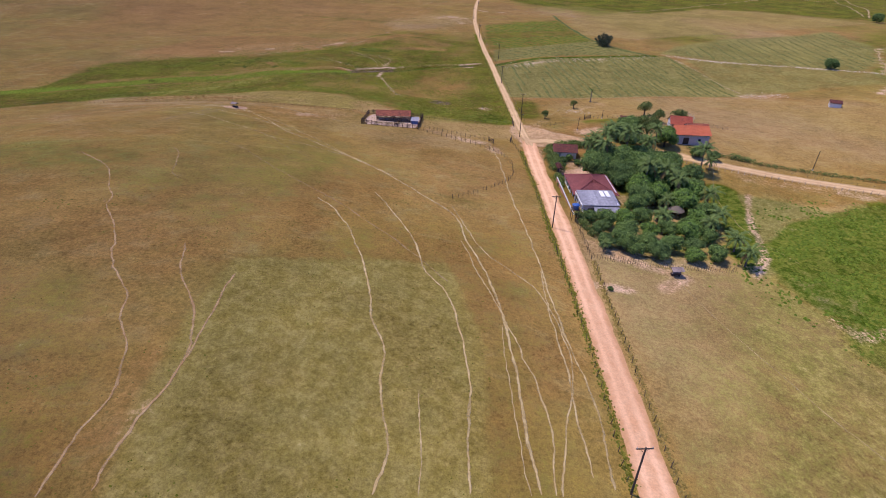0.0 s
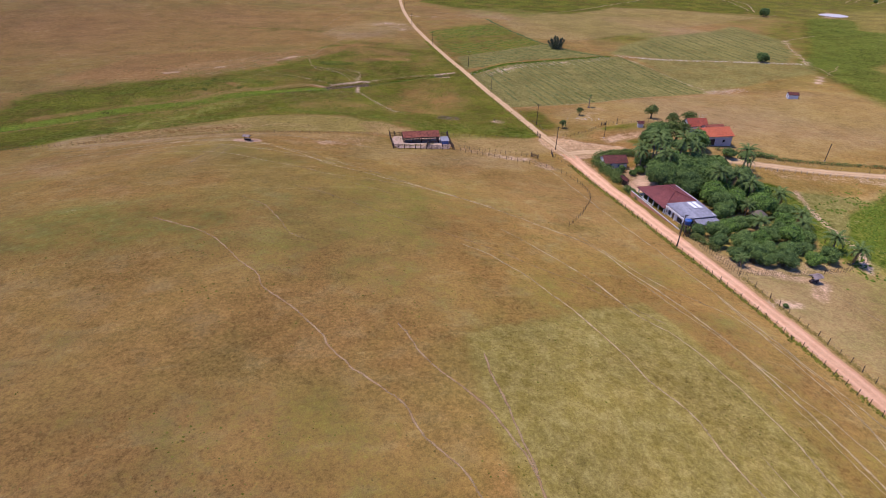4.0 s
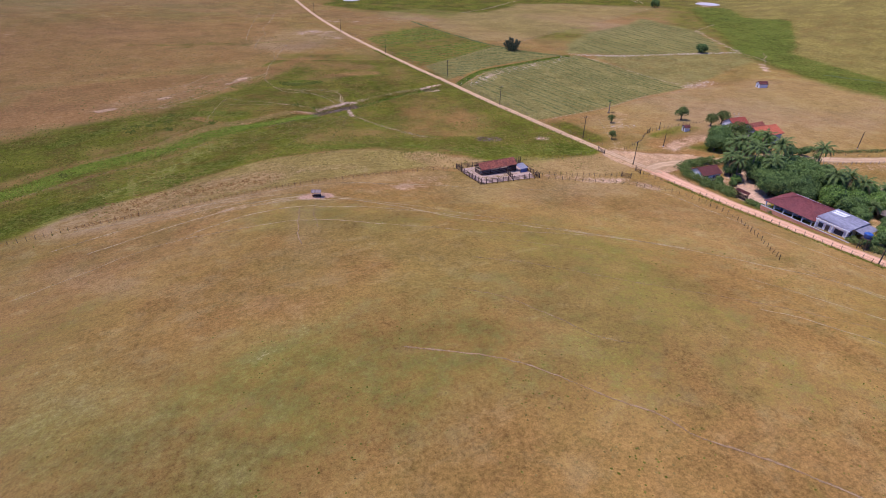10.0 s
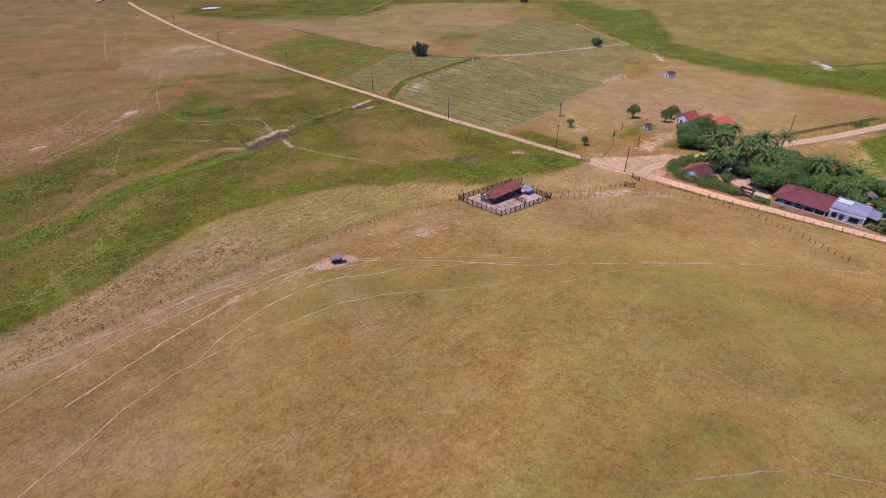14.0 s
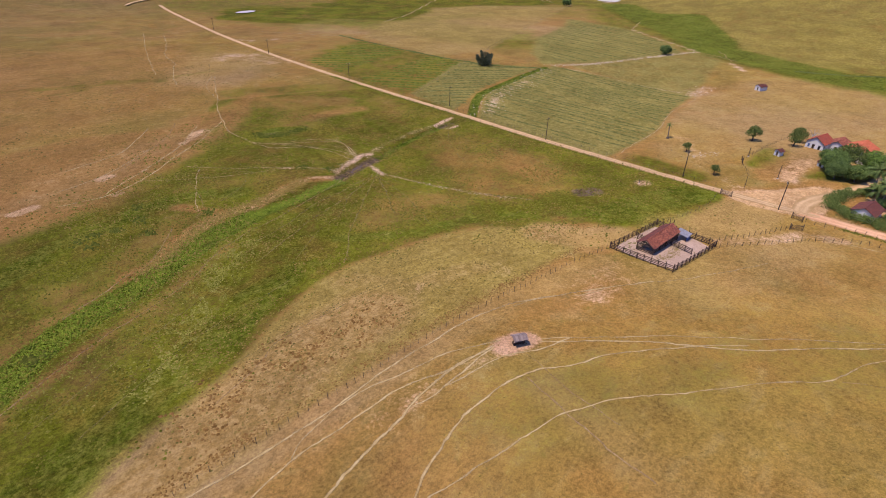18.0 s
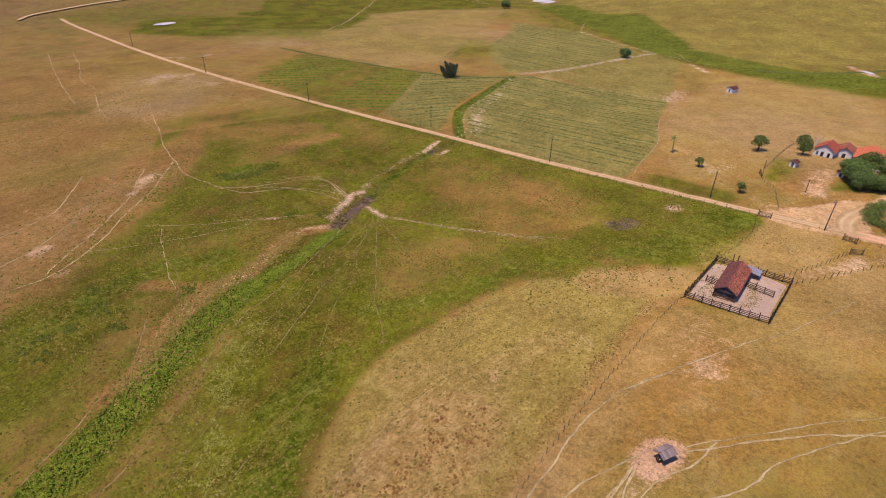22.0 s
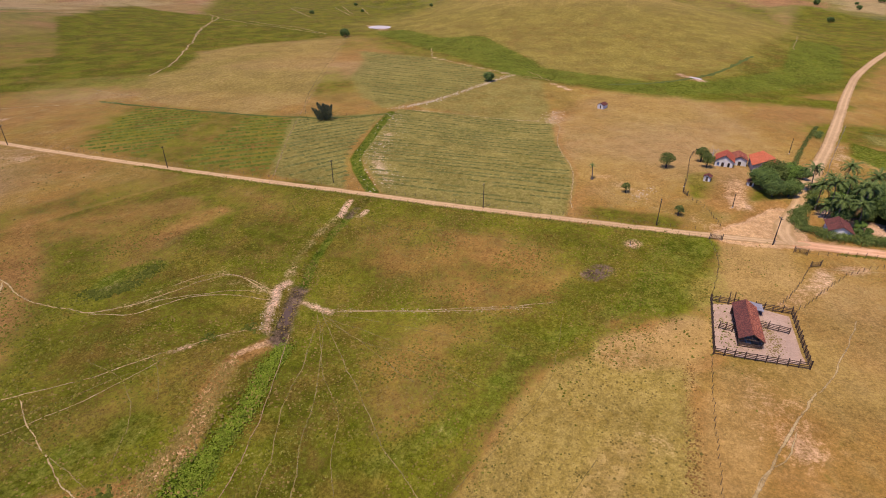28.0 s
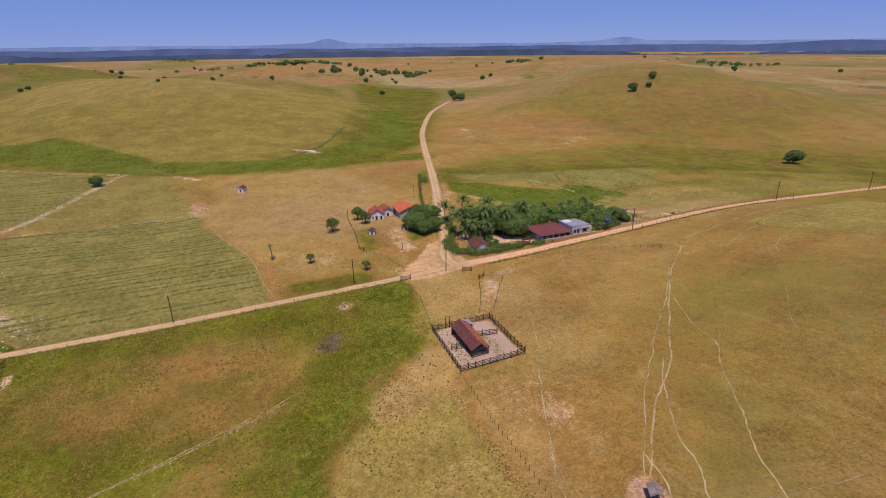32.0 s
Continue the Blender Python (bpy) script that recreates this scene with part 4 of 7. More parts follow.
trail(0.62, "bare", (21.8, 39.7), (22.5, 50.7), (21.4, 64.3), (20.5, 80), (20.6, 98), (19.2, 127.6), (19, 156.4), (17.3, 176))
trail(0.52, "bare", (19.3, 41), (19.3, 52.4), (19.9, 61.5), (19.5, 72.6), (20.4, 88))
trail(0.28, "bare", (11.2, 37.7), (10.6, 47), (10.4, 59.4), (10.8, 67.7))
trail(0.33, "bare", (50.4, 90.7), (54.4, 73.3), (58.2, 63.4), (60.7, 55.5), (63.8, 49.3), (68, 38))
trail(0.27, "bare", (-1.6, 36), (-1.6, 42.5), (-2.4, 51.3))
trail(0.80, "bare", (12.5, 38), (11.7, 47), (11.6, 62), (10.5, 75), (8.5, 87), (5.9, 97), (3.5, 110), (-4.5, 120), (-13, 131.5), (-28, 147.5), (-40, 159), (-50, 168.5), (-57.5, 179), (-64, 186), (-68, 190), (-72.6, 194.5))
# salt trough on the hill
trail(1.15, "bare", (-35.5, 191), (-45.6, 196.7), (-57.8, 202.8), (-66.2, 206.8), (-72.8, 208.2), (-80.5, 208.6), (-88.9, 208.9), (-97.6, 208.6), (-105.6, 208), (-113.3, 208.4), (-122.9, 208.8), (-132, 210))
trail(1.00, "bare", (-76.6, 199.7), (-84.2, 203.5), (-91.4, 205.2), (-99.3, 207.4), (-105.2, 208))
trail(1.05, "bare", (-78.6, 199.4), (-89, 200.9), (-97.6, 203.5), (-107.7, 203.9), (-114.8, 204), (-122.3, 203), (-136, 199))
trail(1.30, "bare", (-78.3, 199.4), (-87.9, 200.2), (-92.7, 200.2), (-98.6, 199), (-102.3, 197.8), (-107.9, 197.2), (-115.5, 195.5), (-128, 192))
trail(1.00, "bare", (-79, 199), (-85.4, 198.7), (-90.8, 198.4), (-94.4, 198), (-98.4, 198.9))
trail(1.00, "bare", (-68, 191.2), (-73.8, 192.9), (-80.4, 196.3), (-85.8, 197.2), (-92, 198.2))
trail(0.60, "bare", (-105, 208), (-112, 206.5), (-116, 204))
trail(0.75, "bare", (-26, 144.8), (-40.6, 153), (-50.3, 156.5), (-57, 162.5), (-63, 166.5), (-69.7, 171.5), (-76.8, 177), (-84.7, 181), (-90.5, 182), (-95, 183), (-105, 184.5), (-113.5, 185.5), (-121, 184), (-129.5, 180.5), (-140, 177))
trail(1.00, "bare", (-48, 168.5), (-54.3, 174.3), (-66.4, 182.9), (-75.5, 187.2), (-79.7, 190), (-85, 191.5), (-91, 191.6), (-96, 191), (-103.9, 188.8), (-110, 186))
trail(0.75, "bare", (-11.3, 130.8), (-27.6, 148.1), (-35, 157.5), (-47.2, 171), (-55.6, 180.2), (-66.4, 190), (-71.8, 195))
trail(0.40, "brown", (-35.3, 137.3), (-43.7, 146.2), (-49.9, 155))
trail(0.70, "bare", (-7.5, 177), (-13.4, 179.5), (-29.4, 187), (-35.5, 191))
trail(0.55, "bare", (-46.9, 196.5), (-52, 198.5), (-59, 204), (-66, 206))
trail(0.35, "brown", (2, 78.5), (-17.7, 101.3), (-38.6, 121.1), (-53, 137.6), (-60.2, 144))
trail(0.50, "brown", (-71, 134), (-65.4, 127.4), (-62.2, 120), (-59.6, 111.6), (-55.6, 106.8))
trail(0.60, "brown", (-82, 190), (-86, 176), (-88, 166))
trail(0.40, "brown", (-77, 194), (-80, 184), (-82, 174))
# wet hollow
trail(1.00, "bare", (-22, 437), (-30.3, 418), (-38.4, 398), (-45, 384), (-49.6, 370), (-53.5, 357), (-54.8, 349), (-54, 342), (-53.5, 336), (-48.8, 330), (-41.9, 326), (-32.9, 321.5), (-28.3, 316.5), (-30.6, 308), (-32.5, 303))
trail(0.80, "bare", (-54, 336), (-51, 327), (-42, 321), (-37, 313), (-34, 302.5))
trail(0.70, "bare", (-38, 326.5), (-30.5, 322.5), (-28.7, 314), (-30.5, 305))
trail(0.50, "bare", (-48, 330), (-40, 320), (-34, 312), (-33, 303))
trail(0.70, "bare", (-22.9, 438), (-33.7, 420), (-39.4, 394))
trail(1.10, "bare", (-50.3, 367), (-59.2, 358), (-68, 349), (-78.3, 341), (-90.3, 331), (-100.4, 324.5), (-107.4, 323), (-118, 324))
trail(1.10, "bare", (-60.7, 367), (-67.2, 359), (-71, 353), (-78, 346), (-92.6, 334), (-99.7, 329), (-106, 324))
trail(1.10, "bare", (-75.6, 376), (-83.2, 366), (-89.2, 358), (-95.2, 354), (-110, 350))
trail(0.85, "bare", (-78.9, 355), (-86, 351), (-94.3, 344), (-102, 339), (-116, 334))
trail(0.50, "brown", (-66, 376), (-74, 362), (-90, 346), (-104, 334))
trail(0.55, "bare", (-78, 325), (-82.2, 317), (-86.2, 308), (-89.3, 301), (-90.5, 297))
trail(0.70, "bare", (-43, 297), (-49.5, 303.5), (-56.6, 308.5), (-64, 314.5), (-70.7, 319), (-80.4, 330))
trail(0.50, "bare", (-60, 309), (-74, 314), (-88, 322), (-96, 328))
trail(0.90, "bare", (-33.3, 293), (-31.3, 286), (-27.4, 276), (-24.5, 264), (-21.9, 253), (-19.5, 243))
trail(0.70, "bare", (-32, 290), (-29.6, 283), (-26, 272), (-22.8, 260), (-19.8, 248), (-16, 238))
trail(0.55, "brown", (-43.6, 291.5), (-60, 285), (-69.6, 281.5), (-79, 279.5), (-87, 278), (-92.3, 276.5), (-97.6, 273.5), (-102, 270), (-106.3, 267.5), (-117, 262), (-127, 257), (-141, 248), (-160, 236))
trail(0.55, "brown", (-98.8, 293), (-106, 284), (-110.7, 279.5), (-114.4, 278.3), (-119, 275.5), (-130, 269))
trail(0.65, "faint", (-34.1, 289), (-48.5, 276), (-59.1, 266), (-66.7, 259), (-71.2, 253), (-76, 248))
trail(0.70, "faint", (-34.1, 289), (-41, 276), (-46, 268), (-50.7, 260))
trail(0.50, "faint", (-34.7, 288), (-38, 272), (-44.2, 257), (-48.7, 247))
trail(0.60, "faint", (-34.6, 290), (-46.2, 282.5), (-58.4, 276.5), (-68.7, 273), (-76.6, 270), (-90, 265))
trail(0.60, "faint", (-36.4, 289), (-51.5, 283.2), (-63.8, 280), (-74.5, 275.5), (-86, 273))
trail(0.45, "faint", (-32.4, 288), (-32.3, 273), (-33.8, 256), (-35.4, 243))
trail(0.45, "faint", (-35.5, 288), (-41, 274), (-41.2, 262))
trail(0.40, "faint", (-36, 288), (-52, 279), (-62, 270), (-72, 266), (-84, 258))
trail(0.40, "faint", (-84, 318), (-86, 306), (-88, 298))
trail(0.45, "faint", (-110, 330), (-90, 326), (-76, 318), (-66, 312))
trail(0.40, "faint", (-96, 318), (-88, 322), (-82, 326))
trail(0.40, "faint", (-66, 322), (-68, 312), (-74, 304), (-84, 298))
trail(0.40, "faint", (-60, 320), (-62, 310), (-70, 302))
trail(0.40, "faint", (-100, 262), (-120, 252), (-142, 238))
trail(0.40, "faint", (-88, 252), (-112, 246), (-136, 232))
trail(0.35, "faint", (-60, 226), (-84, 234), (-112, 232))
trail(0.30, "faint", (-20, 236), (-46, 236), (-72, 246))
trail(0.50, "faint", (16, 308), (10, 290), (14, 270), (10, 250))
trail(0.40, "faint", (12, 302), (2, 290), (-4, 276))
trail(0.40, "faint", (-10, 470), (-24, 440), (-40, 420), (-70, 410))
trail(0.40, "faint", (10, 450), (-20, 430), (-60, 440), (-90, 470))
trail(0.50, "faint", (-62, 384), (-80, 400), (-84, 430))
# beyond the road
trail(0.96, "bare", (161, 264), (149, 261), (139.2, 257.5), (112.4, 255), (92, 250), (74, 244.5), (38.3, 241))
trail(1.12, "bare", (166, 262.5), (158, 268), (150, 270))
trail(0.72, "bare", (34, 517), (56, 510), (85, 509), (113, 515))
trail(0.40, "bare", (90, 165), (80, 140), (79, 118), (84, 104))
trail(0.36, "bare", (36, 200), (44, 213), (56, 232))
trail(0.90, "bare", (138, 344), (145, 309), (149, 270))
trail(1.00, "far", (246, 305), (242, 289), (236, 274))
trail(1.60, "far", (246, 301), (254, 314), (264, 332), (282, 361), (294, 376), (335, 392))
trail(0.80, "brown", (28, 344), (77, 368), (102, 379), (134, 393), (182, 413), (271, 449))
trail(1.20, "far", (232, -44), (225, -69), (217, -100))
trail(1.20, "far", (243, 89), (249, 74), (249, 62))
trail(0.90, "far", (365, -14), (281, 33), (243, 49))
trail(1.05, "far", (167, -3), (167, -28))
trail(1.12, "far", (515, 78), (417, 102))
trail(0.90, "far", (234, 276), (262, 296))
trail(1.35, "far", (589, 686), (528, 625))
trail(1.35, "far", (566, 874), (489, 742), (331, 634))
trail(0.90, "far", (117, 530), (111, 479))
trail(1.05, "far", (339, 481), (395, 500))
trail(1.05, "far", (616, 703), (616, 588))
trail(2.40, "far", (519, 862), (510, 793), (474, 722), (389, 672), (271, 590), (194, 540), (159, 524))
trail(2.40, "far", (474, 722), (428, 635), (414, 592), (386, 529))
trail(1.00, "faint", (110, 380), (153, 403), (281, 456), (347, 479))
trail(1.20, "far", (60, 540), (82, 511), (96, 491), (108, 476))
trail(2.60, "far", (453, 660), (431, 611), (422, 578), (384, 519))
trail(2.60, "far", (402, 652), (414, 634))
trail(2.60, "far", (615, 706), (519, 618))
trail(2.60, "far", (638, 721), (608, 672))
trail(2.60, "far", (654, 656), (561, 585))
trail(2.60, "far", (669, 651), (580, 591))
trail(2.60, "far", (658, 614), (580, 567))
DITCH_GRASS = earth_material("dark_ditch_grass", (0.070, 0.095, 0.016), (0.120, 0.145, 0.028))
for k, (wide, pts) in enumerate([(1.3, [(170, 125), (157, 90), (147, 56), (126, -3), (102, -31), (67, -55), (42, -69)]), (0.8, [(138, 69), (123, 77), (102, 81), (87, 79), (81, 63)]),
                                 (3.0, [(235, 241), (250, 215), (273, 191), (300, 172), (344, 151), (370, 140)]), (2.0, [(96, 497), (98, 427), (107, 370), (127, 341)])]):
    ribbon("grass_ditch", pts, wide, DITCH_GRASS, "dark grassy drainage ditch across the meadow", "ditch", 2.0, 0.10, 0.5, None, 140 + k, 0.2)
ribbon("corral_floor", [(-7.3, 197), (-14, 197.6), (-21, 198), (-27.7, 198.3)], 15.2, PALE_SAND, "pale trampled sandy floor of the cattle corral", "ground", 1.2, 0.05, 0.02, (0, 0, 0, 0, 0, 0, 0, 0, 0), 90)


# ---- fences ----
def post_mesh(name, h, r, material, sides=5):
    bm = bmesh.new()
    tube(bm, (0, 0, -0.3), (0, 0, h), r, r * 0.82, sides)
    me = bpy.data.meshes.new(name)
    bm.to_mesh(me)
    bm.free()
    me.materials.append(material)
    return me


FENCE_POST = post_mesh("post", 1.35, 0.065, POST_WOOD)
THIN_POST = post_mesh("post", 1.25, 0.05, POST_WOOD)
STAKE = post_mesh("stake", 1.5, 0.045, POST_WOOD, 4)
PALE_POST = post_mesh("post", 1.15, 0.075, by_object("pale_post_wood", (0.30, 0.25, 0.20), (0.48, 0.42, 0.35)))
CORRAL_POST = post_mesh("post", 1.85, 0.12, RAIL_WOOD, 6)


def fence(points, spacing, me, label, wires=(0.35, 0.7, 1.05), group="pasture fences", seed=0, lean=4.0, name="fence"):
    rng = random.Random(seed)
    line = smooth_line(points, spacing)
    top = thing(name, (*line[0],), 0, label, "fence", group)
    inv = top.matrix_basis.inverted()
    spots = []
    for k, (x, y) in enumerate(line):
        x, y = x + rng.uniform(-0.12, 0.12), y + rng.uniform(-0.12, 0.12)
        spots.append((x, y, ground_z(x, y)))
        s = rng.uniform(0.82, 1.12)
        m = pose(x, y, spots[-1][2], rng.gauss(0, lean), rng.gauss(0, lean), rng.uniform(0, 90)) @ Matrix.Diagonal((s, s, s, 1))
        piece("stake" if me is STAKE else "post", me, top, inv @ m)
    for w in wires:
        bm = bmesh.new()
        for a, b in zip(spots[:-1], spots[1:]):
            mid = [(p + q) / 2 for p, q in zip(a, b)]
            mid[2] = ground_z(*mid[:2]) - 0.03
            pts = [inv @ Vector((p[0], p[1], p[2] + w)) for p in (a, mid, b)]
            for p, q in zip(pts[:-1], pts[1:]):
                vs = [bm.verts.new(v) for v in (p + Vector((0, 0, 0.008)), p - Vector((0, 0, 0.008)), q - Vector((0, 0, 0.008)), q + Vector((0, 0, 0.008)))]
                bm.faces.new(vs)
        part("wire", bm, WIRE, top)
    return top


fence([(-165, 207), (-130, 211), (-100, 210.3), (-79, 210), (-59, 209), (-41, 208), (-28.6, 206.8)], 1.7, THIN_POST, "weathered wooden post and wire fence along the hill foot", seed=1, lean=2.5)
fence([(-6.0, 204.7), (13, 201), (27.6, 202)], 2.0, THIN_POST, "thin wire fence between corral and road", seed=2)
fence([(-6.9, 191.5), (5, 185), (17.5, 179.6)], 1.8, FENCE_POST, "post and wire fence along the cattle lane", seed=3)
fence([(-7.6, 188.2), (4, 180), (13.8, 172.8), (20, 165), (22.5, 156), (20.7, 143), (13, 131), (3.6, 120)], 2.0, FENCE_POST, "curved post and wire fence of the roadside paddock", seed=4)
fence([(22.8, 30), (24.4, 60), (25.6, 100), (26.6, 130), (27.0, 150), (26.8, 165), (25.2, 178)], 2.2, FENCE_POST, "roadside post and wire fence beside clay road", seed=5)
fence([(29.6, 20), (30.4, 50), (31.8, 75), (33.0, 97)], 2.4, FENCE_POST, "leaning post and wire fence on the far verge", seed=6)
fence([(33.2, 97.4), (42, 97), (52, 97.2), (66, 98.4)], 0.55, STAKE, "close-set stake fence round the orchard", (), seed=7)
fence([(33.0, 97), (33.4, 108), (34, 118)], 0.8, STAKE, "old stake fence at the orchard corner", (), seed=8)
fence([(28.2, 204), (27.4, 232), (26.6, 266), (25.5, 308), (24.0, 345)], 3.0, THIN_POST, "thin roadside fence before the wet pasture", seed=9)
fence([(33.0, 205), (32.4, 240), (31.4, 300), (29.8, 345), (29.2, 385), (29.4, 430), (30.4, 470)], 3.4, THIN_POST, "thin roadside fence before the ridged field", seed=10)
fence([(78, 162.6), (100, 155), (136, 142.6), (176, 128.5)], 1.9, PALE_POST, "pale post fence beside the sandy road", seed=11)
fence([(37, 198), (48, 201), (58, 206.5), (70, 205.4), (94, 202.8), (112, 198.8)], 1.8, FENCE_POST, "crooked post fence round the farm yard", seed=12)
fence([(22, -40), (20.5, -10), (22.8, 30)], 3.0, FENCE_POST, "roadside post and wire fence on the hill", seed=13)
fence([(76, 185), (112, 158), (170, 137), (210, 124)], 4.5, THIN_POST, "thin fence above the sandy road", seed=14)
fence([(134, 343), (122, 356), (107, 370), (98, 427), (95, 497)], 5.0, THIN_POST, "thin fence along the far field", (), seed=15)


def gate(at, turn, wide, label):
    top = thing("gate", at, turn, label, "gate", "farm gates")
    for s in (0, wide):
        part("post", tube(bmesh.new(), (s, 0, -0.3), (s, 0, 1.9), 0.12, 0.10), POST_WOOD, top)
    for z in (0.35, 0.62, 0.89, 1.16, 1.43):
        part("bar", boxed((0.12, -0.025, z - 0.05), (wide - 0.12, 0.025, z + 0.05), 0.008), RAIL_WOOD, top)
    for x in (0.3, wide - 0.3):
        part("stile", boxed((x - 0.05, -0.055, 0.25), (x + 0.05, -0.027, 1.53), 0.008), RAIL_WOOD, top)
    b = bmesh.new()
    tube(b, (0.3, -0.07, 0.35), (wide - 0.3, -0.07, 1.43), 0.035, 0.035, 4)
    part("brace", b, RAIL_WOOD, top)
    return top


gate((28.0, 198.5), 90, 3.2, "dark plank gate on the farm track")
gate((24.6, 178.6), 75, 3.0, "dark plank gate beside the junction")
gate((17.2, 179.6), -60, 3.0, "dark plank gate at the cattle lane")


def gateway(at, turn, label):
    """Entrance gate under a small roof."""
    g = thing("gateway", at, turn, label, "gate")
    for x in (0.0, 3.0):
        part("pillar", boxed((x - 0.18, -0.18, -0.3), (x + 0.18, 0.18, 2.3), 0.02), EARTH_WALL, g)
    part("lintel", boxed((-0.4, -0.14, 2.3), (3.4, 0.14, 2.5), 0.02), POST_WOOD, g)
    for y0, y1, name in ((-0.9, 0.02, "roof_slope"), (0.9, -0.02, "roof_slope")):
        b = bmesh.new()
        v = [b.verts.new(p) for p in ((-0.6, y0, 2.42), (3.6, y0, 2.42), (3.6, y1, 2.92), (-0.6, y1, 2.92))]
        f = b.faces.new(v)
        bmesh.ops.solidify(b, geom=[f], thickness=0.08)
        part(name, b, SHADY_TILE, g)
    for k in range(14):
        x = 0.2 + k * 0.2
        part("picket", boxed((x, -0.02, 0.12), (x + 0.14, 0.02, 1.75), 0.006), RAIL_WOOD, g)
    for z in (0.45, 1.35):
        part("rail", boxed((0.18, 0.022, z), (2.82, 0.06, z + 0.1), 0.006), RAIL_WOOD, g)


gateway((36.2, 149.4), 90, "brown wooden entrance gate under a small tiled roof")
gate((56.5, 205.9), 25, 3.0, "plank gate to the upper farm yard")


# ---- cattle corral ----
def corral():
    corners = [(-6.6, 204.8), (-7.9, 189.0), (-28.4, 190.4), (-27.6, 206.4)]
    top = thing("corral", corners[0], 0, "dark plank cattle corral with heavy posts", "corral")
    inv = top.matrix_basis.inverted()
    rng = random.Random(5)
    bar = boxed((0, -0.03, -0.075), (1, 0.03, 0.075))
    rail = bpy.data.meshes.new("rail")
    bar.to_mesh(rail)
    bar.free()
    rail.materials.append(RAIL_WOOD)
    runs = [(a, b, 1.85) for a, b in zip(corners, corners[1:] + corners[:1])]
    runs += [((-15.0, 196.8), (-16.5, 191.3), 1.8), ((-17.8, 204.4), (-18.6, 202.0), 1.4)]
    for (ax, ay), (bx, by), gap in runs:
        n = max(1, round(math.hypot(bx - ax, by - ay) / gap))
        for k in range(n + 1):
            x, y = ax + (bx - ax) * k / n, ay + (by - ay) * k / n
            z = ground_z(x, y)
            s = rng.uniform(0.92, 1.12)
            piece("post", CORRAL_POST, top, inv @ pose(x, y, z, rng.gauss(0, 2), rng.gauss(0, 2), rng.uniform(0, 90)) @ Matrix.Diagonal((1, 1, s, 1)))
            if k == n:
                continue
            x2, y2 = ax + (bx - ax) * (k + 1) / n, ay + (by - ay) * (k + 1) / n
            z2 = ground_z(x2, y2)
            way = Vector((x2 - x, y2 - y, z2 - z))
            for h in (0.3, 0.68, 1.06, 1.44):
                d1, d2 = rng.uniform(-0.05, 0.05), rng.uniform(-0.05, 0.05)
                w = way + Vector((0, 0, d2 - d1))
                m = Matrix.Translation((x, y, z + h + d1)) @ w.to_track_quat("X", "Z").to_matrix().to_4x4() @ Matrix.Diagonal((w.length, 1, 1, 1))
                piece("rail", rail, top, inv @ m)
    for x, y in ((-7.2, 201.2), (-7.3, 200.2)):
        part("gate_post", tube(bmesh.new(), inv @ Vector((x, y, ground_z(x, y) - 0.3)), inv @ Vector((x + 0.1, y + 0.2, ground_z(x, y) + 3.4)), 0.13, 0.10), RAIL_WOOD, top, "tall leaning gate post")
    return top


corral()


# ---- tiled and sheeted roofs ----
def roof_slope(parent, name, a, b, c, d, cols, rows, material, thick=0.07, wave=0.05):
    """Covers the slope a (eave left), b (eave right), c (ridge right), d (ridge left) with overlapping courses; one object a strip of tiles."""
    a, b, c, d = (Vector(v) for v in (a, b, c, d))
    up = (b - a).cross(d - a).normalized()
    if up.z < 0:
        up = -up
    for k in range(cols):
        u0, u1 = k / cols, (k + 1) / cols
        verts, faces = [], []
        for r in range(rows):
            v0, v1 = r / rows, min(1.0, (r + 1.15) / rows)
            for j, v in enumerate((v0, v1)):
                for i, u in enumerate((u0, (u0 + u1) / 2, u1)):
                    p = a.lerp(b, u).lerp(d.lerp(c, u), v)
                    verts.append(p + up * (0.03 + (wave if i == 1 else 0) + (thick if j == 0 else 0.0)))
            q = r * 6
            faces += [(q, q + 1, q + 4, q + 3), (q + 1, q + 2, q + 5, q + 4)]
            base = len(verts)
        me = mesh_of(name, verts, faces, material)
        piece(name, me, parent, Matrix.Identity(4))


def deck(parent, pts, material, thick=0.08, name="roof_deck"):
    bm = bmesh.new()
    top = [bm.verts.new(p) for p in pts]
    low = [bm.verts.new((p[0], p[1], p[2] - thick)) for p in pts]
    bm.faces.new(top)
    bm.faces.new(low[::-1])
    for k in range(len(pts)):
        j = (k + 1) % len(pts)
        bm.faces.new((top[k], low[k], low[j], top[j]))
    bmesh.ops.recalc_face_normals(bm, faces=bm.faces)
    return part(name, bm, material, parent)


def gable_roof(parent, x0, x1, y0, y1, eave, ridge, material, cols, rows, over=0.4, sheet=False, other=None):
    """A ridge along x."""
    ym = (y0 + y1) / 2
    k = (ridge - eave) / ((y1 - y0) / 2)
    ex0, ex1, ey0, ey1, ez = x0 - over, x1 + over, y0 - over, y1 + over, eave - k * over
    for ya in (ey0, ey1):
        deck(parent, [(ex0, ya, ez), (ex1, ya, ez), (ex1, ym, ridge), (ex0, ym, ridge)], POST_WOOD)
        roof_slope(parent, "roof_sheet" if sheet else "tile_course", (ex0, ya, ez), (ex1, ya, ez), (ex1, ym, ridge), (ex0, ym, ridge), cols, rows, other if other and ya == ey1 else material, 0.02 if sheet else 0.06)
    b = bmesh.new()
    tube(b, (ex0, ym, ridge + 0.05), (ex1, ym, ridge + 0.05), 0.13, 0.13, 6)
    part("ridge_cap", b, material, parent)


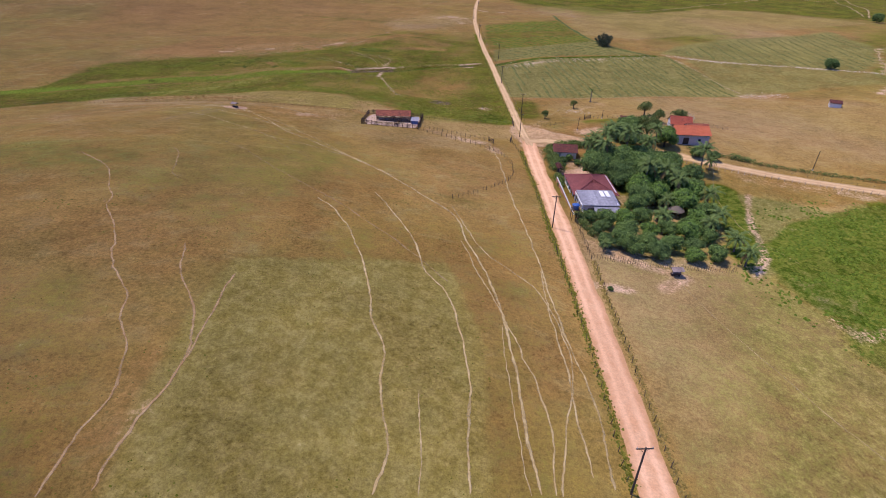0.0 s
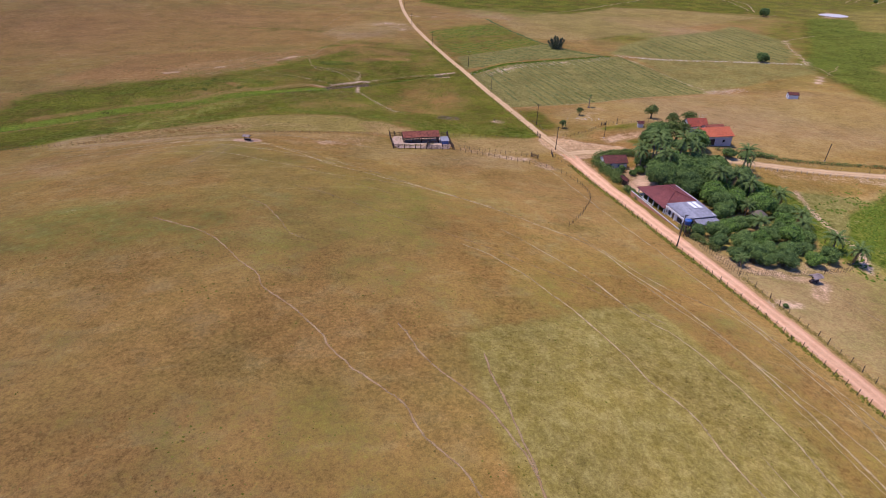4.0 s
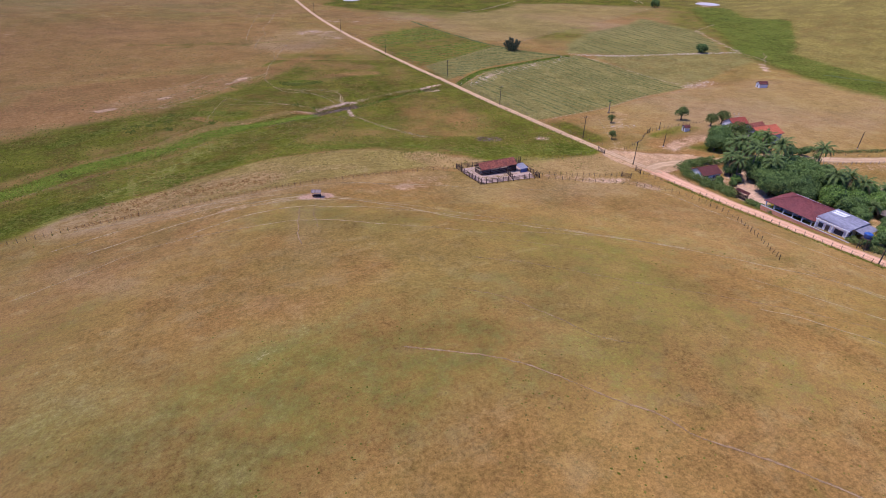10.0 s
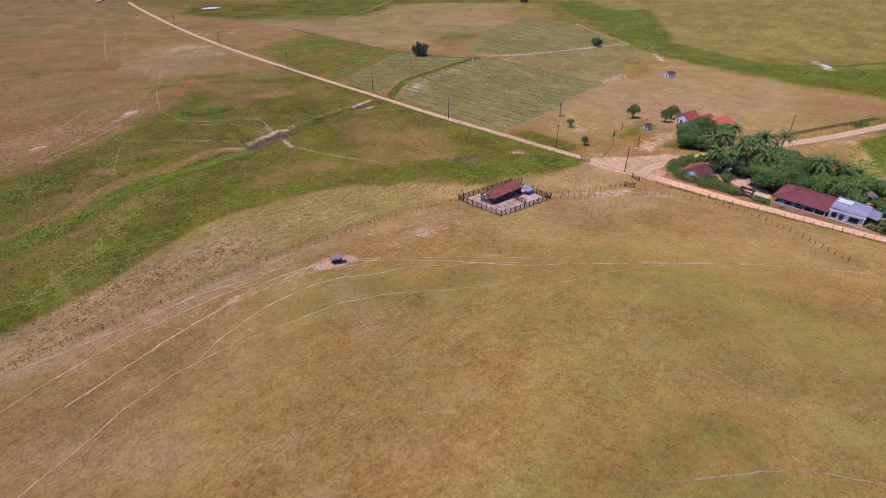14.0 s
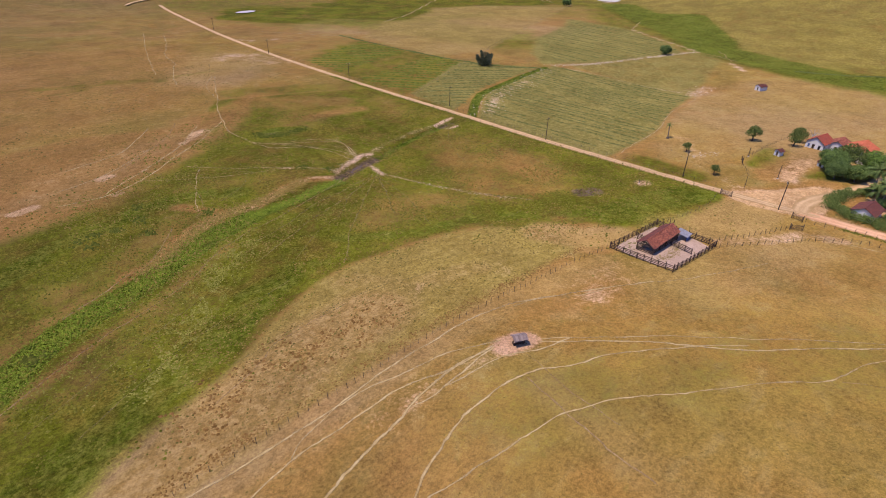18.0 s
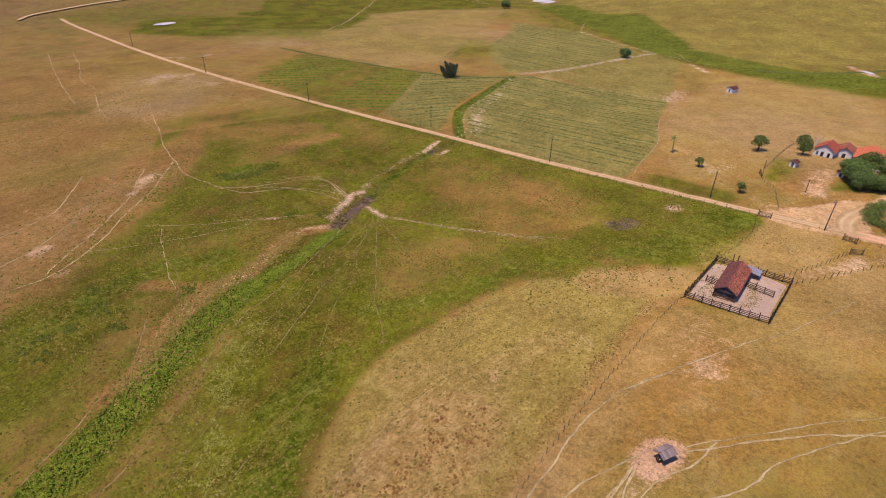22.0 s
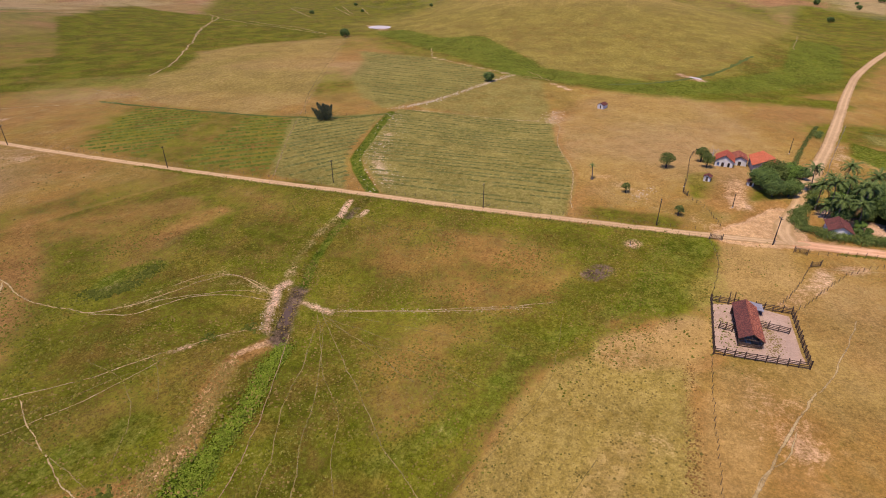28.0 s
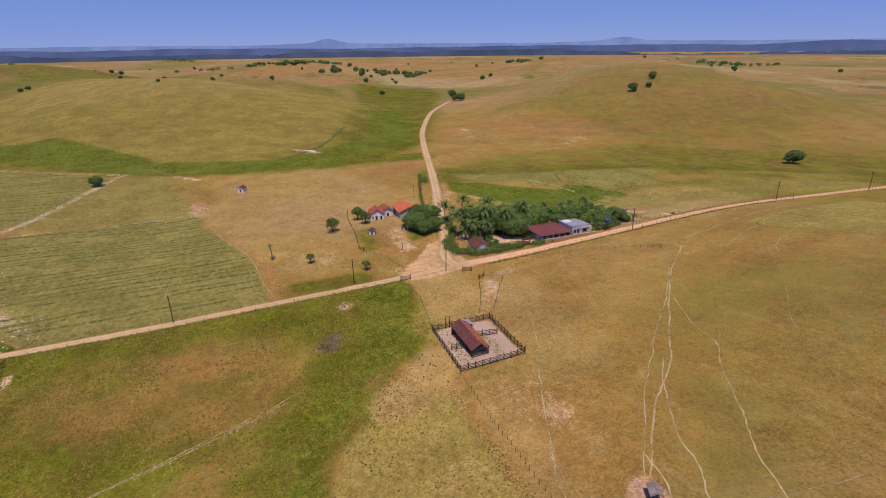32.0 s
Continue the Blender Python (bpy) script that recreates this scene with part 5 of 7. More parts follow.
def wall_with_openings(parent, name, lo, hi, material, openings=(), axis="x", filling=None):
    """A wall along one axis between two corners; openings: (start, end, low, high, kind), real holes with a leaf, a
    pane or (open) a painted-shade panel set back in each.
    """
    cuts_a = sorted({lo[0 if axis == "x" else 1], hi[0 if axis == "x" else 1], *[v for o in openings for v in o[:2]]})
    cuts_z = sorted({lo[2], hi[2], *[v for o in openings for v in o[2:4]]})
    bm = bmesh.new()
    for a0, a1 in zip(cuts_a[:-1], cuts_a[1:]):
        for z0, z1 in zip(cuts_z[:-1], cuts_z[1:]):
            am, zm = (a0 + a1) / 2, (z0 + z1) / 2
            if any(o[0] < am < o[1] and o[2] < zm < o[3] for o in openings):
                continue
            if axis == "x":
                box(bm, (a0, lo[1], z0), (a1, hi[1], z1))
            else:
                box(bm, (lo[0], a0, z0), (hi[0], a1, z1))
    bmesh.ops.remove_doubles(bm, verts=bm.verts, dist=0.0005)
    wall = part(name, bm, material, parent)
    for o in openings:
        a0, a1, z0, z1, kind = o
        t = ((lo[1] + hi[1]) / 2) if axis == "x" else ((lo[0] + hi[0]) / 2)
        leaf = {"door": BLUE_PAINT, "brown_door": POST_WOOD, "window": GLASS, "shutter": BLUE_PAINT, "open": OPENING_SHADE}[kind]
        e = 0.025

        def b(p, q, s0, s1):
            return boxed((p[0], t - s0, p[1]), (q[0], t + s1, q[1])) if axis == "x" else boxed((t - s0, p[0], p[1]), (t + s1, q[0], q[1]))
        ob = part("door" if "door" in kind else "window", b((a0 + e, z0 + e), (a1 - e, z1 - e), 0.02, 0.02), leaf, wall, {"door": "blue plank door", "window": "dark glass pane", "shutter": "blue plank shutter", "open": "near-black panel painted as the shade inside", "brown_door": "brown plank door"}[kind])
        if kind in ("window", "shutter"):
            part("sill", b((a0 - 0.06, z0 - 0.07), (a1 + 0.06, z0), 0.14, 0.14), CEMENT, wall)
    return wall


def gable_walls(parent, x0, x1, y0, y1, h, ridge, material, front=(), back=(), left=(), right=(), t=0.2):
    """Four walls and two gable triangles; front faces -x, back +x, left +y, right -y."""
    wall_with_openings(parent, "wall", (x0, y0, -0.4), (x0 + t, y1, h), material, front, "y")
    wall_with_openings(parent, "wall", (x1 - t, y0, -0.4), (x1, y1, h), material, back, "y")
    wall_with_openings(parent, "wall", (x0 + t, y0, -0.4), (x1 - t, y0 + t, h), material, right, "x")
    wall_with_openings(parent, "wall", (x0 + t, y1 - t, -0.4), (x1 - t, y1, h), material, left, "x")
    ym = (y0 + y1) / 2
    for xa in (x0, x1 - t):
        bm = bmesh.new()
        f = [bm.verts.new(v) for v in ((xa, y0, h), (xa, y1, h), (xa, ym, ridge - 0.1))]
        g = [bm.verts.new(v) for v in ((xa + t, y0, h), (xa + t, y1, h), (xa + t, ym, ridge - 0.1))]
        bm.faces.new(f)
        bm.faces.new(g[::-1])
        for k in range(3):
            j = (k + 1) % 3
            bm.faces.new((f[k], g[k], g[j], f[j]))
        bmesh.ops.recalc_face_normals(bm, faces=bm.faces)
        part("gable", bm, material, parent)


def cattle_shed():
    s = thing("cattle_shed", (-17.4, 199.4), -1.5, "open cattle shed with patched red tile roof and dark timber", "shed")
    for x in (-6.2, -3.1, 0, 3.1, 6.2):
        for y in (-2.1, 2.1):
            part("post", tube(bmesh.new(), (x, y, -0.5), (x, y, 2.2), 0.12, 0.10), RAIL_WOOD, s)
    for y in (-2.1, 2.1):
        part("beam", boxed((-6.5, y - 0.08, 2.15), (6.5, y + 0.08, 2.33), 0.01), RAIL_WOOD, s)
    for x in (-6.2, -3.1, 0, 3.1, 6.2):
        part("tie_beam", boxed((x - 0.07, -2.2, 2.1), (x + 0.07, 2.2, 2.26), 0.01), RAIL_WOOD, s)
        part("king_post", boxed((x - 0.06, -0.06, 2.26), (x + 0.06, 0.06, 3.3)), RAIL_WOOD, s)
    for y in (-2.05, 2.05):
        for z in (0.45, 0.95, 1.45):
            part("plank", boxed((-6.2, y - 0.03, z - 0.12), (6.2, y + 0.03, z + 0.12), 0.01), RAIL_WOOD, s)
    part("back_wall", boxed((6.1, -2.0, -0.3), (6.25, 2.0, 2.1)), POST_WOOD, s)
    part("manger", box(boxed((-5.5, -0.5, -0.3), (5.5, 0.5, 0.55), 0.04), (-5.6, -0.04, -0.3), (-5.5, 0.04, 1.3)), CEMENT, s)
    for z in (0.4, 0.8, 1.2):
        part("plank", boxed((-6.3, -2.0, z - 0.1), (-6.24, 2.0, z + 0.1)), RAIL_WOOD, s)
    gable_roof(s, -6.3, 6.3, -2.1, 2.1, 2.4, 3.7, OLD_TILE, 40, 9, 0.25, False, SHADY_TILE)
    return s


cattle_shed()


def lean_to():
    s = thing("lean_to", (-9.3, 196.6), 0, "small blue-grey lean-to beside the cattle shed", "shelter")
    for x in (-1.2, 1.2):
        for y in (-1.3, 1.3):
            part("post", tube(bmesh.new(), (x, y, -0.4), (x, y, 1.7 + 0.15 * y), 0.07, 0.06), RAIL_WOOD, s)
    deck(s, [(-1.5, -1.6, 1.5), (1.5, -1.6, 1.5), (1.5, 1.6, 2.0), (-1.5, 1.6, 2.0)], SHEET_ROOF, 0.05, "roof_sheet")
    part("side_panel", boxed((-1.2, -1.36, 0.1), (1.2, -1.3, 1.3)), BLUE_PAINT, s)


lean_to()


GREY_BOARD = by_object("weathered_grey_board", (0.20, 0.145, 0.125), (0.36, 0.275, 0.245))


def salt_shelter(at, turn, label):
    s = thing("salt_trough", at, turn, label, "trough shelter", "roofed salt troughs")
    for x in (-0.95, 0.95):
        part("post", tube(bmesh.new(), (x, 0, -0.4), (x, 0, 1.92), 0.08, 0.07), RAIL_WOOD, s)
        part("arm", boxed((x - 0.05, -0.78, 1.50), (x + 0.05, 0.78, 1.60)), RAIL_WOOD, s)
    for y, eave in ((-0.95, 1.52), (0.95, 1.48)):
        deck(s, [(-1.3, y, eave), (1.3, y, eave), (1.3, 0, 2.0), (-1.3, 0, 2.0)], POST_WOOD, 0.04)
        roof_slope(s, "roof_sheet", (-1.32, y * 1.03, eave), (1.32, y * 1.03, eave), (1.32, 0, 2.02), (-1.32, 0, 2.02), 6, 1, GREY_BOARD, 0.02, 0.03)
    part("trough", boxed((-1.1, -0.3, 0.25), (1.1, 0.3, 0.65), 0.02), RAIL_WOOD, s)
    part("salt", boxed((-0.98, -0.21, 0.58), (0.98, 0.21, 0.665), 0.03), PALE_SAND, s)
    for x in (-0.8, 0.8):
        part("trestle", boxed((x - 0.06, -0.27, -0.2), (x + 0.06, 0.27, 0.25)), RAIL_WOOD, s)


salt_shelter((-75.6, 196.6), -28, "roofed salt trough on a bare trodden patch of the hill")
salt_shelter((50.6, 94.4), 5, "roofed feed trough beside the orchard fence")


# ---- power poles ----
def power_pole(at, turn, label):
    p = thing("power_pole", at, turn, label, "utility pole", "roadside power poles")
    part("pole", tube(bmesh.new(), (0, 0, -0.6), (0, 0, 8.4), 0.15, 0.10, 8), POLE_WOOD, p)
    part("crossarm", boxed((-1.0, 0.10, 7.95), (1.0, 0.20, 8.10), 0.01), POLE_WOOD, p)
    for x in (-0.9, 0.05, 0.9):
        part("insulator", tube(bmesh.new(), (x, 0.15, 8.10), (x, 0.15, 8.32), 0.06, 0.035, 6), CEMENT, p)
    for s in (-1, 1):
        part("brace", tube(bmesh.new(), (s * 0.6, 0.15, 7.96), (0, 0.13, 7.4), 0.02, 0.02, 4), POLE_WOOD, p)
    return p


first_pole = power_pole((23.6, 39.5), 3, "dark wooden power pole with crossarm beside the road")
for x, y, turn in ((27.0, 110.8, 2), (28.8, 185.8, 20), (33.2, 215.6, 0), (30.0, 267.5, 0), (33.4, 322.5, 0), (26.0, 387.5, 0), (26.2, 469.5, 4), (35.5, 565, 8), (20.4, -16, -8)):
    copy_thing(first_pole, pose(x, y, ground_z(x, y), 0, 0, turn))


def bare_post(at, h, label):
    p = thing("yard_post", at, 0, label, "post", "bare yard posts")
    part("shaft", tube(bmesh.new(), (0, 0, -0.4), (0.1, 0.05, h), 0.13, 0.10, 6), POLE_WOOD, p)
    part("base_stones", tube(bmesh.new(), (0, 0, -0.1), (0, 0, 0.18), 0.35, 0.22, 7), CEMENT, p)


bare_post((63.6, 206.6), 3.2, "bare wooden post in the farm yard")
bare_post((51.2, 193.2), 4.6, "tall bare wooden post by the red bank")
bare_post((17.7, 222.6), 1.3, "short wooden stump post on a bare patch")
bare_post((122, 163), 6.5, "thin leaning post beside the sandy road")


# ---- farm buildings ----
def small_house():
    h = thing("cottage", (41.2, 167.6), -6, "small whitewashed cottage with dark old tile roof", "house", sink=0.1)
    gable_walls(h, -3.6, 3.6, -2.7, 2.7, 2.5, 3.9, WHITE_WALL, front=((-1.2, -0.4, 0.9, 1.9, "shutter"),),
                right=((-2.2, -1.4, 0.0, 2.0, "door"), (0.6, 1.4, 0.9, 1.8, "shutter")), left=((-0.5, 0.4, 0.9, 1.8, "shutter"),))
    gable_roof(h, -3.6, 3.6, -2.7, 2.7, 2.5, 3.9, SHADY_TILE, 26, 9, 0.4)


small_house()


def main_house():
    h = thing("farmhouse", (43.0, 137.6), 0, "large farmhouse with dark red hipped tile roof and deep veranda", "house", sink=0.2)
    x0, x1, y0, y1, wall_h = -3.4, 5.2, -5.6, 5.6, 3.0
    wall_with_openings(h, "wall", (x0, y0, -0.6), (x0 + 0.2, y1, wall_h), SHADED_WHITE_WALL,
                       ((-4.6, -3.6, 0.9, 2.1, "window"), (-2.4, -1.4, 0.1, 2.1, "door"), (0.2, 1.2, 0.9, 2.1, "window"), (2.6, 3.6, 0.1, 2.1, "door"), (4.2, 5.0, 0.9, 2.1, "window")), "y")
    wall_with_openings(h, "wall", (x1 - 0.2, y0, -0.6), (x1, y1, wall_h), SHADED_WHITE_WALL, ((-3, -2, 0.9, 2.0, "shutter"), (2, 3, 0.9, 2.0, "shutter")), "y")
    wall_with_openings(h, "wall", (x0 + 0.2, y0, -0.6), (x1 - 0.2, y0 + 0.2, wall_h), SHADED_WHITE_WALL, ((0, 1, 0.9, 2.0, "shutter"),), "x")
    wall_with_openings(h, "wall", (x0 + 0.2, y1 - 0.2, -0.6), (x1 - 0.2, y1, wall_h), SHADED_WHITE_WALL, ((-1, 0, 0.9, 2.0, "shutter"), (2, 3, 0.9, 2.0, "shutter")), "x")
    part("veranda_floor", boxed((-6.2, -6.6, -0.7), (x0, 6.6, 0.08), 0.02), CEMENT, h)
    part("parapet", box(boxed((-6.25, -6.6, 0.08), (-6.10, 6.6, 0.75), 0.01), (-6.10, 6.45, 0.08), (x0, 6.6, 0.75)), WHITE_WALL, h, "low white veranda wall")
    for y in (-6.4, -3.9, -1.3, 1.3, 3.9, 6.4):
        part("column", boxed((-6.28, y - 0.12, 0.08), (-6.04, y + 0.12, 2.55), 0.02), WHITE_WALL, h)
    part("beam", boxed((-6.30, -6.6, 2.55), (-6.02, 6.6, 2.75), 0.01), POST_WOOD, h)
    ex0, ex1, ey0, ey1, ez, rz = -6.6, 5.7, -7.0, 7.0, 2.6, 5.0
    ra, rb = (-0.45, -1.6, rz), (-0.45, 1.6, rz)
    corners = [(ex0, ey0, ez), (ex1, ey0, ez), (ex1, ey1, ez), (ex0, ey1, ez)]
    for quad, cols in (((corners[3], corners[0], ra, rb), 44), ((corners[1], corners[2], rb, ra), 44), ((corners[0], corners[1], ra, ra), 36), ((corners[2], corners[3], rb, rb), 36)):
        pts = list(quad) if quad[2] != quad[3] else list(quad[:3])
        deck(h, pts, POST_WOOD)
        roof_slope(h, "tile_course", quad[0], quad[1], quad[2], quad[3], cols, 14, BROWN_TILE, 0.045, 0.04)
    for c, r in ((corners[0], ra), (corners[1], ra), (corners[2], rb), (corners[3], rb), (ra, rb)):
        b = bmesh.new()
        tube(b, Vector(c) + Vector((0, 0, 0.10)), Vector(r) + Vector((0, 0, 0.10)), 0.13, 0.13, 6)
        part("hip_cap", b, BROWN_TILE, h)


main_house()


def annex():
    a = thing("annex", (41.6, 126.4), 0, "white flat-fronted annex with grey sheet roof and wide windows", "house", sink=0.2)
    wall_with_openings(a, "wall", (-4.4, -3.6, -0.6), (-4.2, 4.0, 3.1), WHITE_WALL, ((-2.8, -0.6, 0.8, 2.2, "window"), (0.6, 1.6, 0.1, 2.2, "brown_door"), (2.2, 3.4, 0.8, 2.2, "window")), "y")
    wall_with_openings(a, "wall", (4.2, -3.6, -0.6), (4.4, 4.0, 3.2), SHADED_WHITE_WALL, ((-1, 0.2, 0.9, 2.0, "window"),), "y")
    wall_with_openings(a, "wall", (-4.2, -3.6, -0.6), (4.2, -3.4, 2.9), SHADED_WHITE_WALL, ((-3.2, -1.6, 0.7, 2.1, "window"), (0.4, 1.4, 0.1, 2.1, "brown_door")), "x")
    wall_with_openings(a, "wall", (-4.2, 3.8, -0.6), (4.2, 4.0, 3.2), SHADED_WHITE_WALL, (), "x")
    part("fascia", boxed((-5.0, -4.1, 2.78), (-4.85, 4.2, 3.12), 0.01), WHITE_WALL, a)
    for y in (-3.8, -0.2, 3.8):
        part("column", boxed((-5.0, y - 0.1, -0.6), (-4.8, y + 0.1, 2.8)), WHITE_WALL, a)
    deck(a, [(-4.85, -4.0, 3.02), (4.8, -4.0, 3.02), (4.8, 4.2, 3.5), (-4.85, 4.2, 3.5)], SHEET_ROOF, 0.06)
    roof_slope(a, "roof_sheet", (-4.85, -4.0, 3.05), (4.8, -4.0, 3.05), (4.8, 4.2, 3.53), (-4.85, 4.2, 3.53), 11, 3, SHEET_ROOF, 0.02, 0.03)
    for x in (1.0, 2.4):
        part("light_sheet", boxed((x, 0.4, 3.50), (x + 1.0, 3.9, 3.56)), WHITE_WALL, a, "pale translucent roof sheet")
    part("carport_roof", deck(a, [(-2.0, -6.4, 2.35), (4.6, -6.4, 2.35), (4.6, -3.7, 2.75), (-2.0, -3.7, 2.75)], SHEET_ROOF, 0.06, "carport_roof") and boxed((-2.0, -6.45, 2.2), (4.6, -6.38, 2.36)), SHEET_ROOF, a)
    for x in (-1.8, 1.4, 4.4):
        part("carport_post", tube(bmesh.new(), (x, -6.2, -0.6), (x, -6.2, 2.3), 0.07, 0.07), POST_WOOD, a)


annex()


def garden_wall():
    w = thing("garden_wall", (34.4, 133), 0, "low terracotta garden wall along the road", "wall", sink=0.05)
    part("coping", boxed((-0.18, -12.5, 0.85), (0.18, 11.0, 0.95), 0.02), CEMENT, w)
    part("wall_face", boxed((-0.12, -12.5, -0.8), (0.12, 11.0, 0.85)), earth_material("terracotta_plaster", (0.50, 0.22, 0.13), (0.58, 0.29, 0.18)), w)


garden_wall()


def white_house():
    h = thing("farmhouse", (88.0, 192.0), -10, "white gabled farmhouse with red tile roof", "house", sink=0.3)
    gable_walls(h, -3.5, 3.5, -2.9, 2.9, 2.9, 4.8, WHITE_WALL, front=((-2.0, -1.2, 0.0, 2.1, "open"), (-0.1, 0.8, 0.0, 2.1, "brown_door"), (1.5, 2.2, 0.9, 2.0, "shutter")),
                right=((-3.2, -2.3, 0.9, 2.0, "shutter"), (1, 2, 0.0, 2.0, "door")), left=((-1, 0, 0.9, 2.0, "shutter"),))
    gable_roof(h, -3.5, 3.5, -2.9, 2.9, 2.9, 4.8, HOUSE_TILE, 23, 11, 0.4)


white_house()


def barn():
    h = thing("barn", (86.6, 179.8), -3, "long barn with bright orange-red tile roof", "barn", sink=0.1)
    gable_walls(h, -5.6, 5.6, -3.8, 3.8, 3.6, 5.4, GREY_WALL, front=((-1, 1, 0.0, 2.6, "open"),), right=((-3, -1, 0.0, 2.4, "brown_door"), (2, 3, 1.0, 2.0, "open")))
    gable_roof(h, -5.6, 5.6, -3.8, 3.8, 3.6, 5.4, RED_TILE, 36, 12, 0.5)


barn()


def back_house():
    h = thing("outbuilding", (92.0, 186.8), -3, "low outbuilding with weathered red tile roof", "outbuilding", sink=0.1)
    gable_walls(h, -3.6, 3.6, -2.4, 2.4, 2.8, 4.0, WHITE_WALL, front=((-0.6, 0.4, 0.0, 2.0, "brown_door"),), right=((-1, 0, 0.9, 1.9, "shutter"),))
    gable_roof(h, -3.6, 3.6, -2.4, 2.4, 2.8, 4.0, OLD_TILE, 24, 8, 0.4)


back_house()


def outhouse(at, turn, label, sx=1.3, sy=1.3, hh=2.0):
    h = thing("outhouse", at, turn, label, "hut", "field huts", sink=0.05)
    gable_walls(h, -sx, sx, -sy, sy, hh, hh + 0.5 * sy, WHITE_WALL, front=((-0.4, 0.35, 0.0, min(1.8, hh - 0.15), "brown_door"),), t=0.12)
    gable_roof(h, -sx, sx, -sy, sy, hh, hh + 0.5 * sy, SHADY_TILE, 12, 5, 0.3)


outhouse((69.4, 199.2), -20, "small white outhouse with old tile roof in the yard", 0.95, 1.0, 1.8)
outhouse((178, 240.3), -25, "lone white field hut with dark tile roof on dry pasture", 2.2, 1.7, 2.1)
outhouse((68.6, 186.2), 0, "tiny white pump hut under the trees", 0.9, 0.9, 1.5)


def water_tank():
    w = thing("water_tank", (33.6, 117.3), 0, "blue plastic water tank on a wooden stand", "water tank")
    for x in (-0.7, 0.7):
        for y in (-0.7, 0.7):
            part("leg", tube(bmesh.new(), (x * 1.15, y * 1.15, -0.3), (x, y, 3.0), 0.09, 0.08), POST_WOOD, w)
    part("platform", boxed((-0.95, -0.95, 3.0), (0.95, 0.95, 3.12), 0.02), POST_WOOD, w)
    b = bmesh.new()
    prof = ((3.12, 0.62), (3.7, 0.80), (4.1, 0.88), (4.15, 0.94), (4.25, 0.94), (4.42, 0.62), (4.48, 0.3))
    rings = [[b.verts.new((r * math.cos(a * math.pi / 9), r * math.sin(a * math.pi / 9), z)) for a in range(18)] for z, r in prof]
    for low, high in zip(rings[:-1], rings[1:]):
        for a in range(18):
            b.faces.new((low[a], low[(a + 1) % 18], high[(a + 1) % 18], high[a])).smooth = True
    b.faces.new(rings[0][::-1])
    b.faces.new(rings[-1])
    part("tank", b, TANK_BLUE, w)
    part("lid", tube(bmesh.new(), (0, 0, 4.46), (0, 0, 4.56), 0.32, 0.26, 14), TANK_BLUE, w)


water_tank()


def patio_hut():
    p = thing("garden_hut", (62.5, 125.5), 20, "small thatched garden hut among the fruit trees", "hut")
    for k in range(6):
        a = k * math.tau / 6
        part("post", tube(bmesh.new(), (1.5 * math.cos(a), 1.5 * math.sin(a), -0.3), (1.5 * math.cos(a), 1.5 * math.sin(a), 2.1), 0.07, 0.06), POST_WOOD, p)
    part("thatch", tube(bmesh.new(), (0, 0, 2.0), (0, 0, 3.2), 2.1, 0.12, 12), plain("old_thatch", (0.17, 0.135, 0.105), 0.95, vary=0.3, scale=3.0), p)


patio_hut()


# ---- trees ----
def leaf_cloud(name, blobs, count, size, material, seed, core=None, flat=0.35):
    """A crown: many small bent leaves over a few overlapping clumps."""
    rng = np.random.default_rng(seed)
    b = np.array(blobs, float)
    pick = rng.choice(len(b), count, p=(b[:, 3] ** 2) / (b[:, 3] ** 2).sum())
    d = rng.normal(size=(count, 3))
    d /= np.linalg.norm(d, axis=1)[:, None]
    d[:, 2] = np.where(d[:, 2] < -0.45, -d[:, 2], d[:, 2])
    lump = 1 + 0.16 * np.sin(3.1 * d[:, 0] * 2 + pick) * np.sin(2.7 * d[:, 1] * 2 + 2 * pick)
    rad = b[pick, 3] * lump * rng.uniform(0.80, 1.06, count)
    c = b[pick, :3] + d * rad[:, None] * np.array([1, 1, 0.85])
    n = d + rng.normal(0, 0.55, (count, 3))
    n /= np.linalg.norm(n, axis=1)[:, None]
    t = np.cross(n, rng.normal(size=(count, 3)))
    t /= np.linalg.norm(t, axis=1)[:, None]
    s = np.cross(n, t)
    k = size * rng.uniform(0.6, 1.35, count)[:, None]
    tip, tail = c + t * k + n * k * -0.22, c - t * k
    lft, rgt = c + s * k * 0.55, c - s * k * 0.55
    verts = np.stack([tail, rgt, tip, lft], 1).reshape(-1, 3)
    faces = np.arange(count * 4).reshape(-1, 4)
    me = bpy.data.meshes.new(name)
    me.vertices.add(len(verts))
    me.vertices.foreach_set("co", verts.ravel())
    me.loops.add(faces.size)
    me.loops.foreach_set("vertex_index", faces.ravel())
    me.polygons.add(len(faces))
    me.polygons.foreach_set("loop_start", np.arange(0, faces.size, 4))
    me.update(calc_edges=True)
    me.materials.append(material)
    return me


# Added solid lumps that close a crown against see-through.
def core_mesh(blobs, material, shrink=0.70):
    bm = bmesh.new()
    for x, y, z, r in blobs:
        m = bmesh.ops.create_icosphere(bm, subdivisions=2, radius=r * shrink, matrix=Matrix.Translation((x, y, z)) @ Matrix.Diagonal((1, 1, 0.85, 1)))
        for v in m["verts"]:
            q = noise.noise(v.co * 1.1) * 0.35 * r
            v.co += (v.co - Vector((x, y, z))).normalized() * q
    me = bpy.data.meshes.new("shaded_core")
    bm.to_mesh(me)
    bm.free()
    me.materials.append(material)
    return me


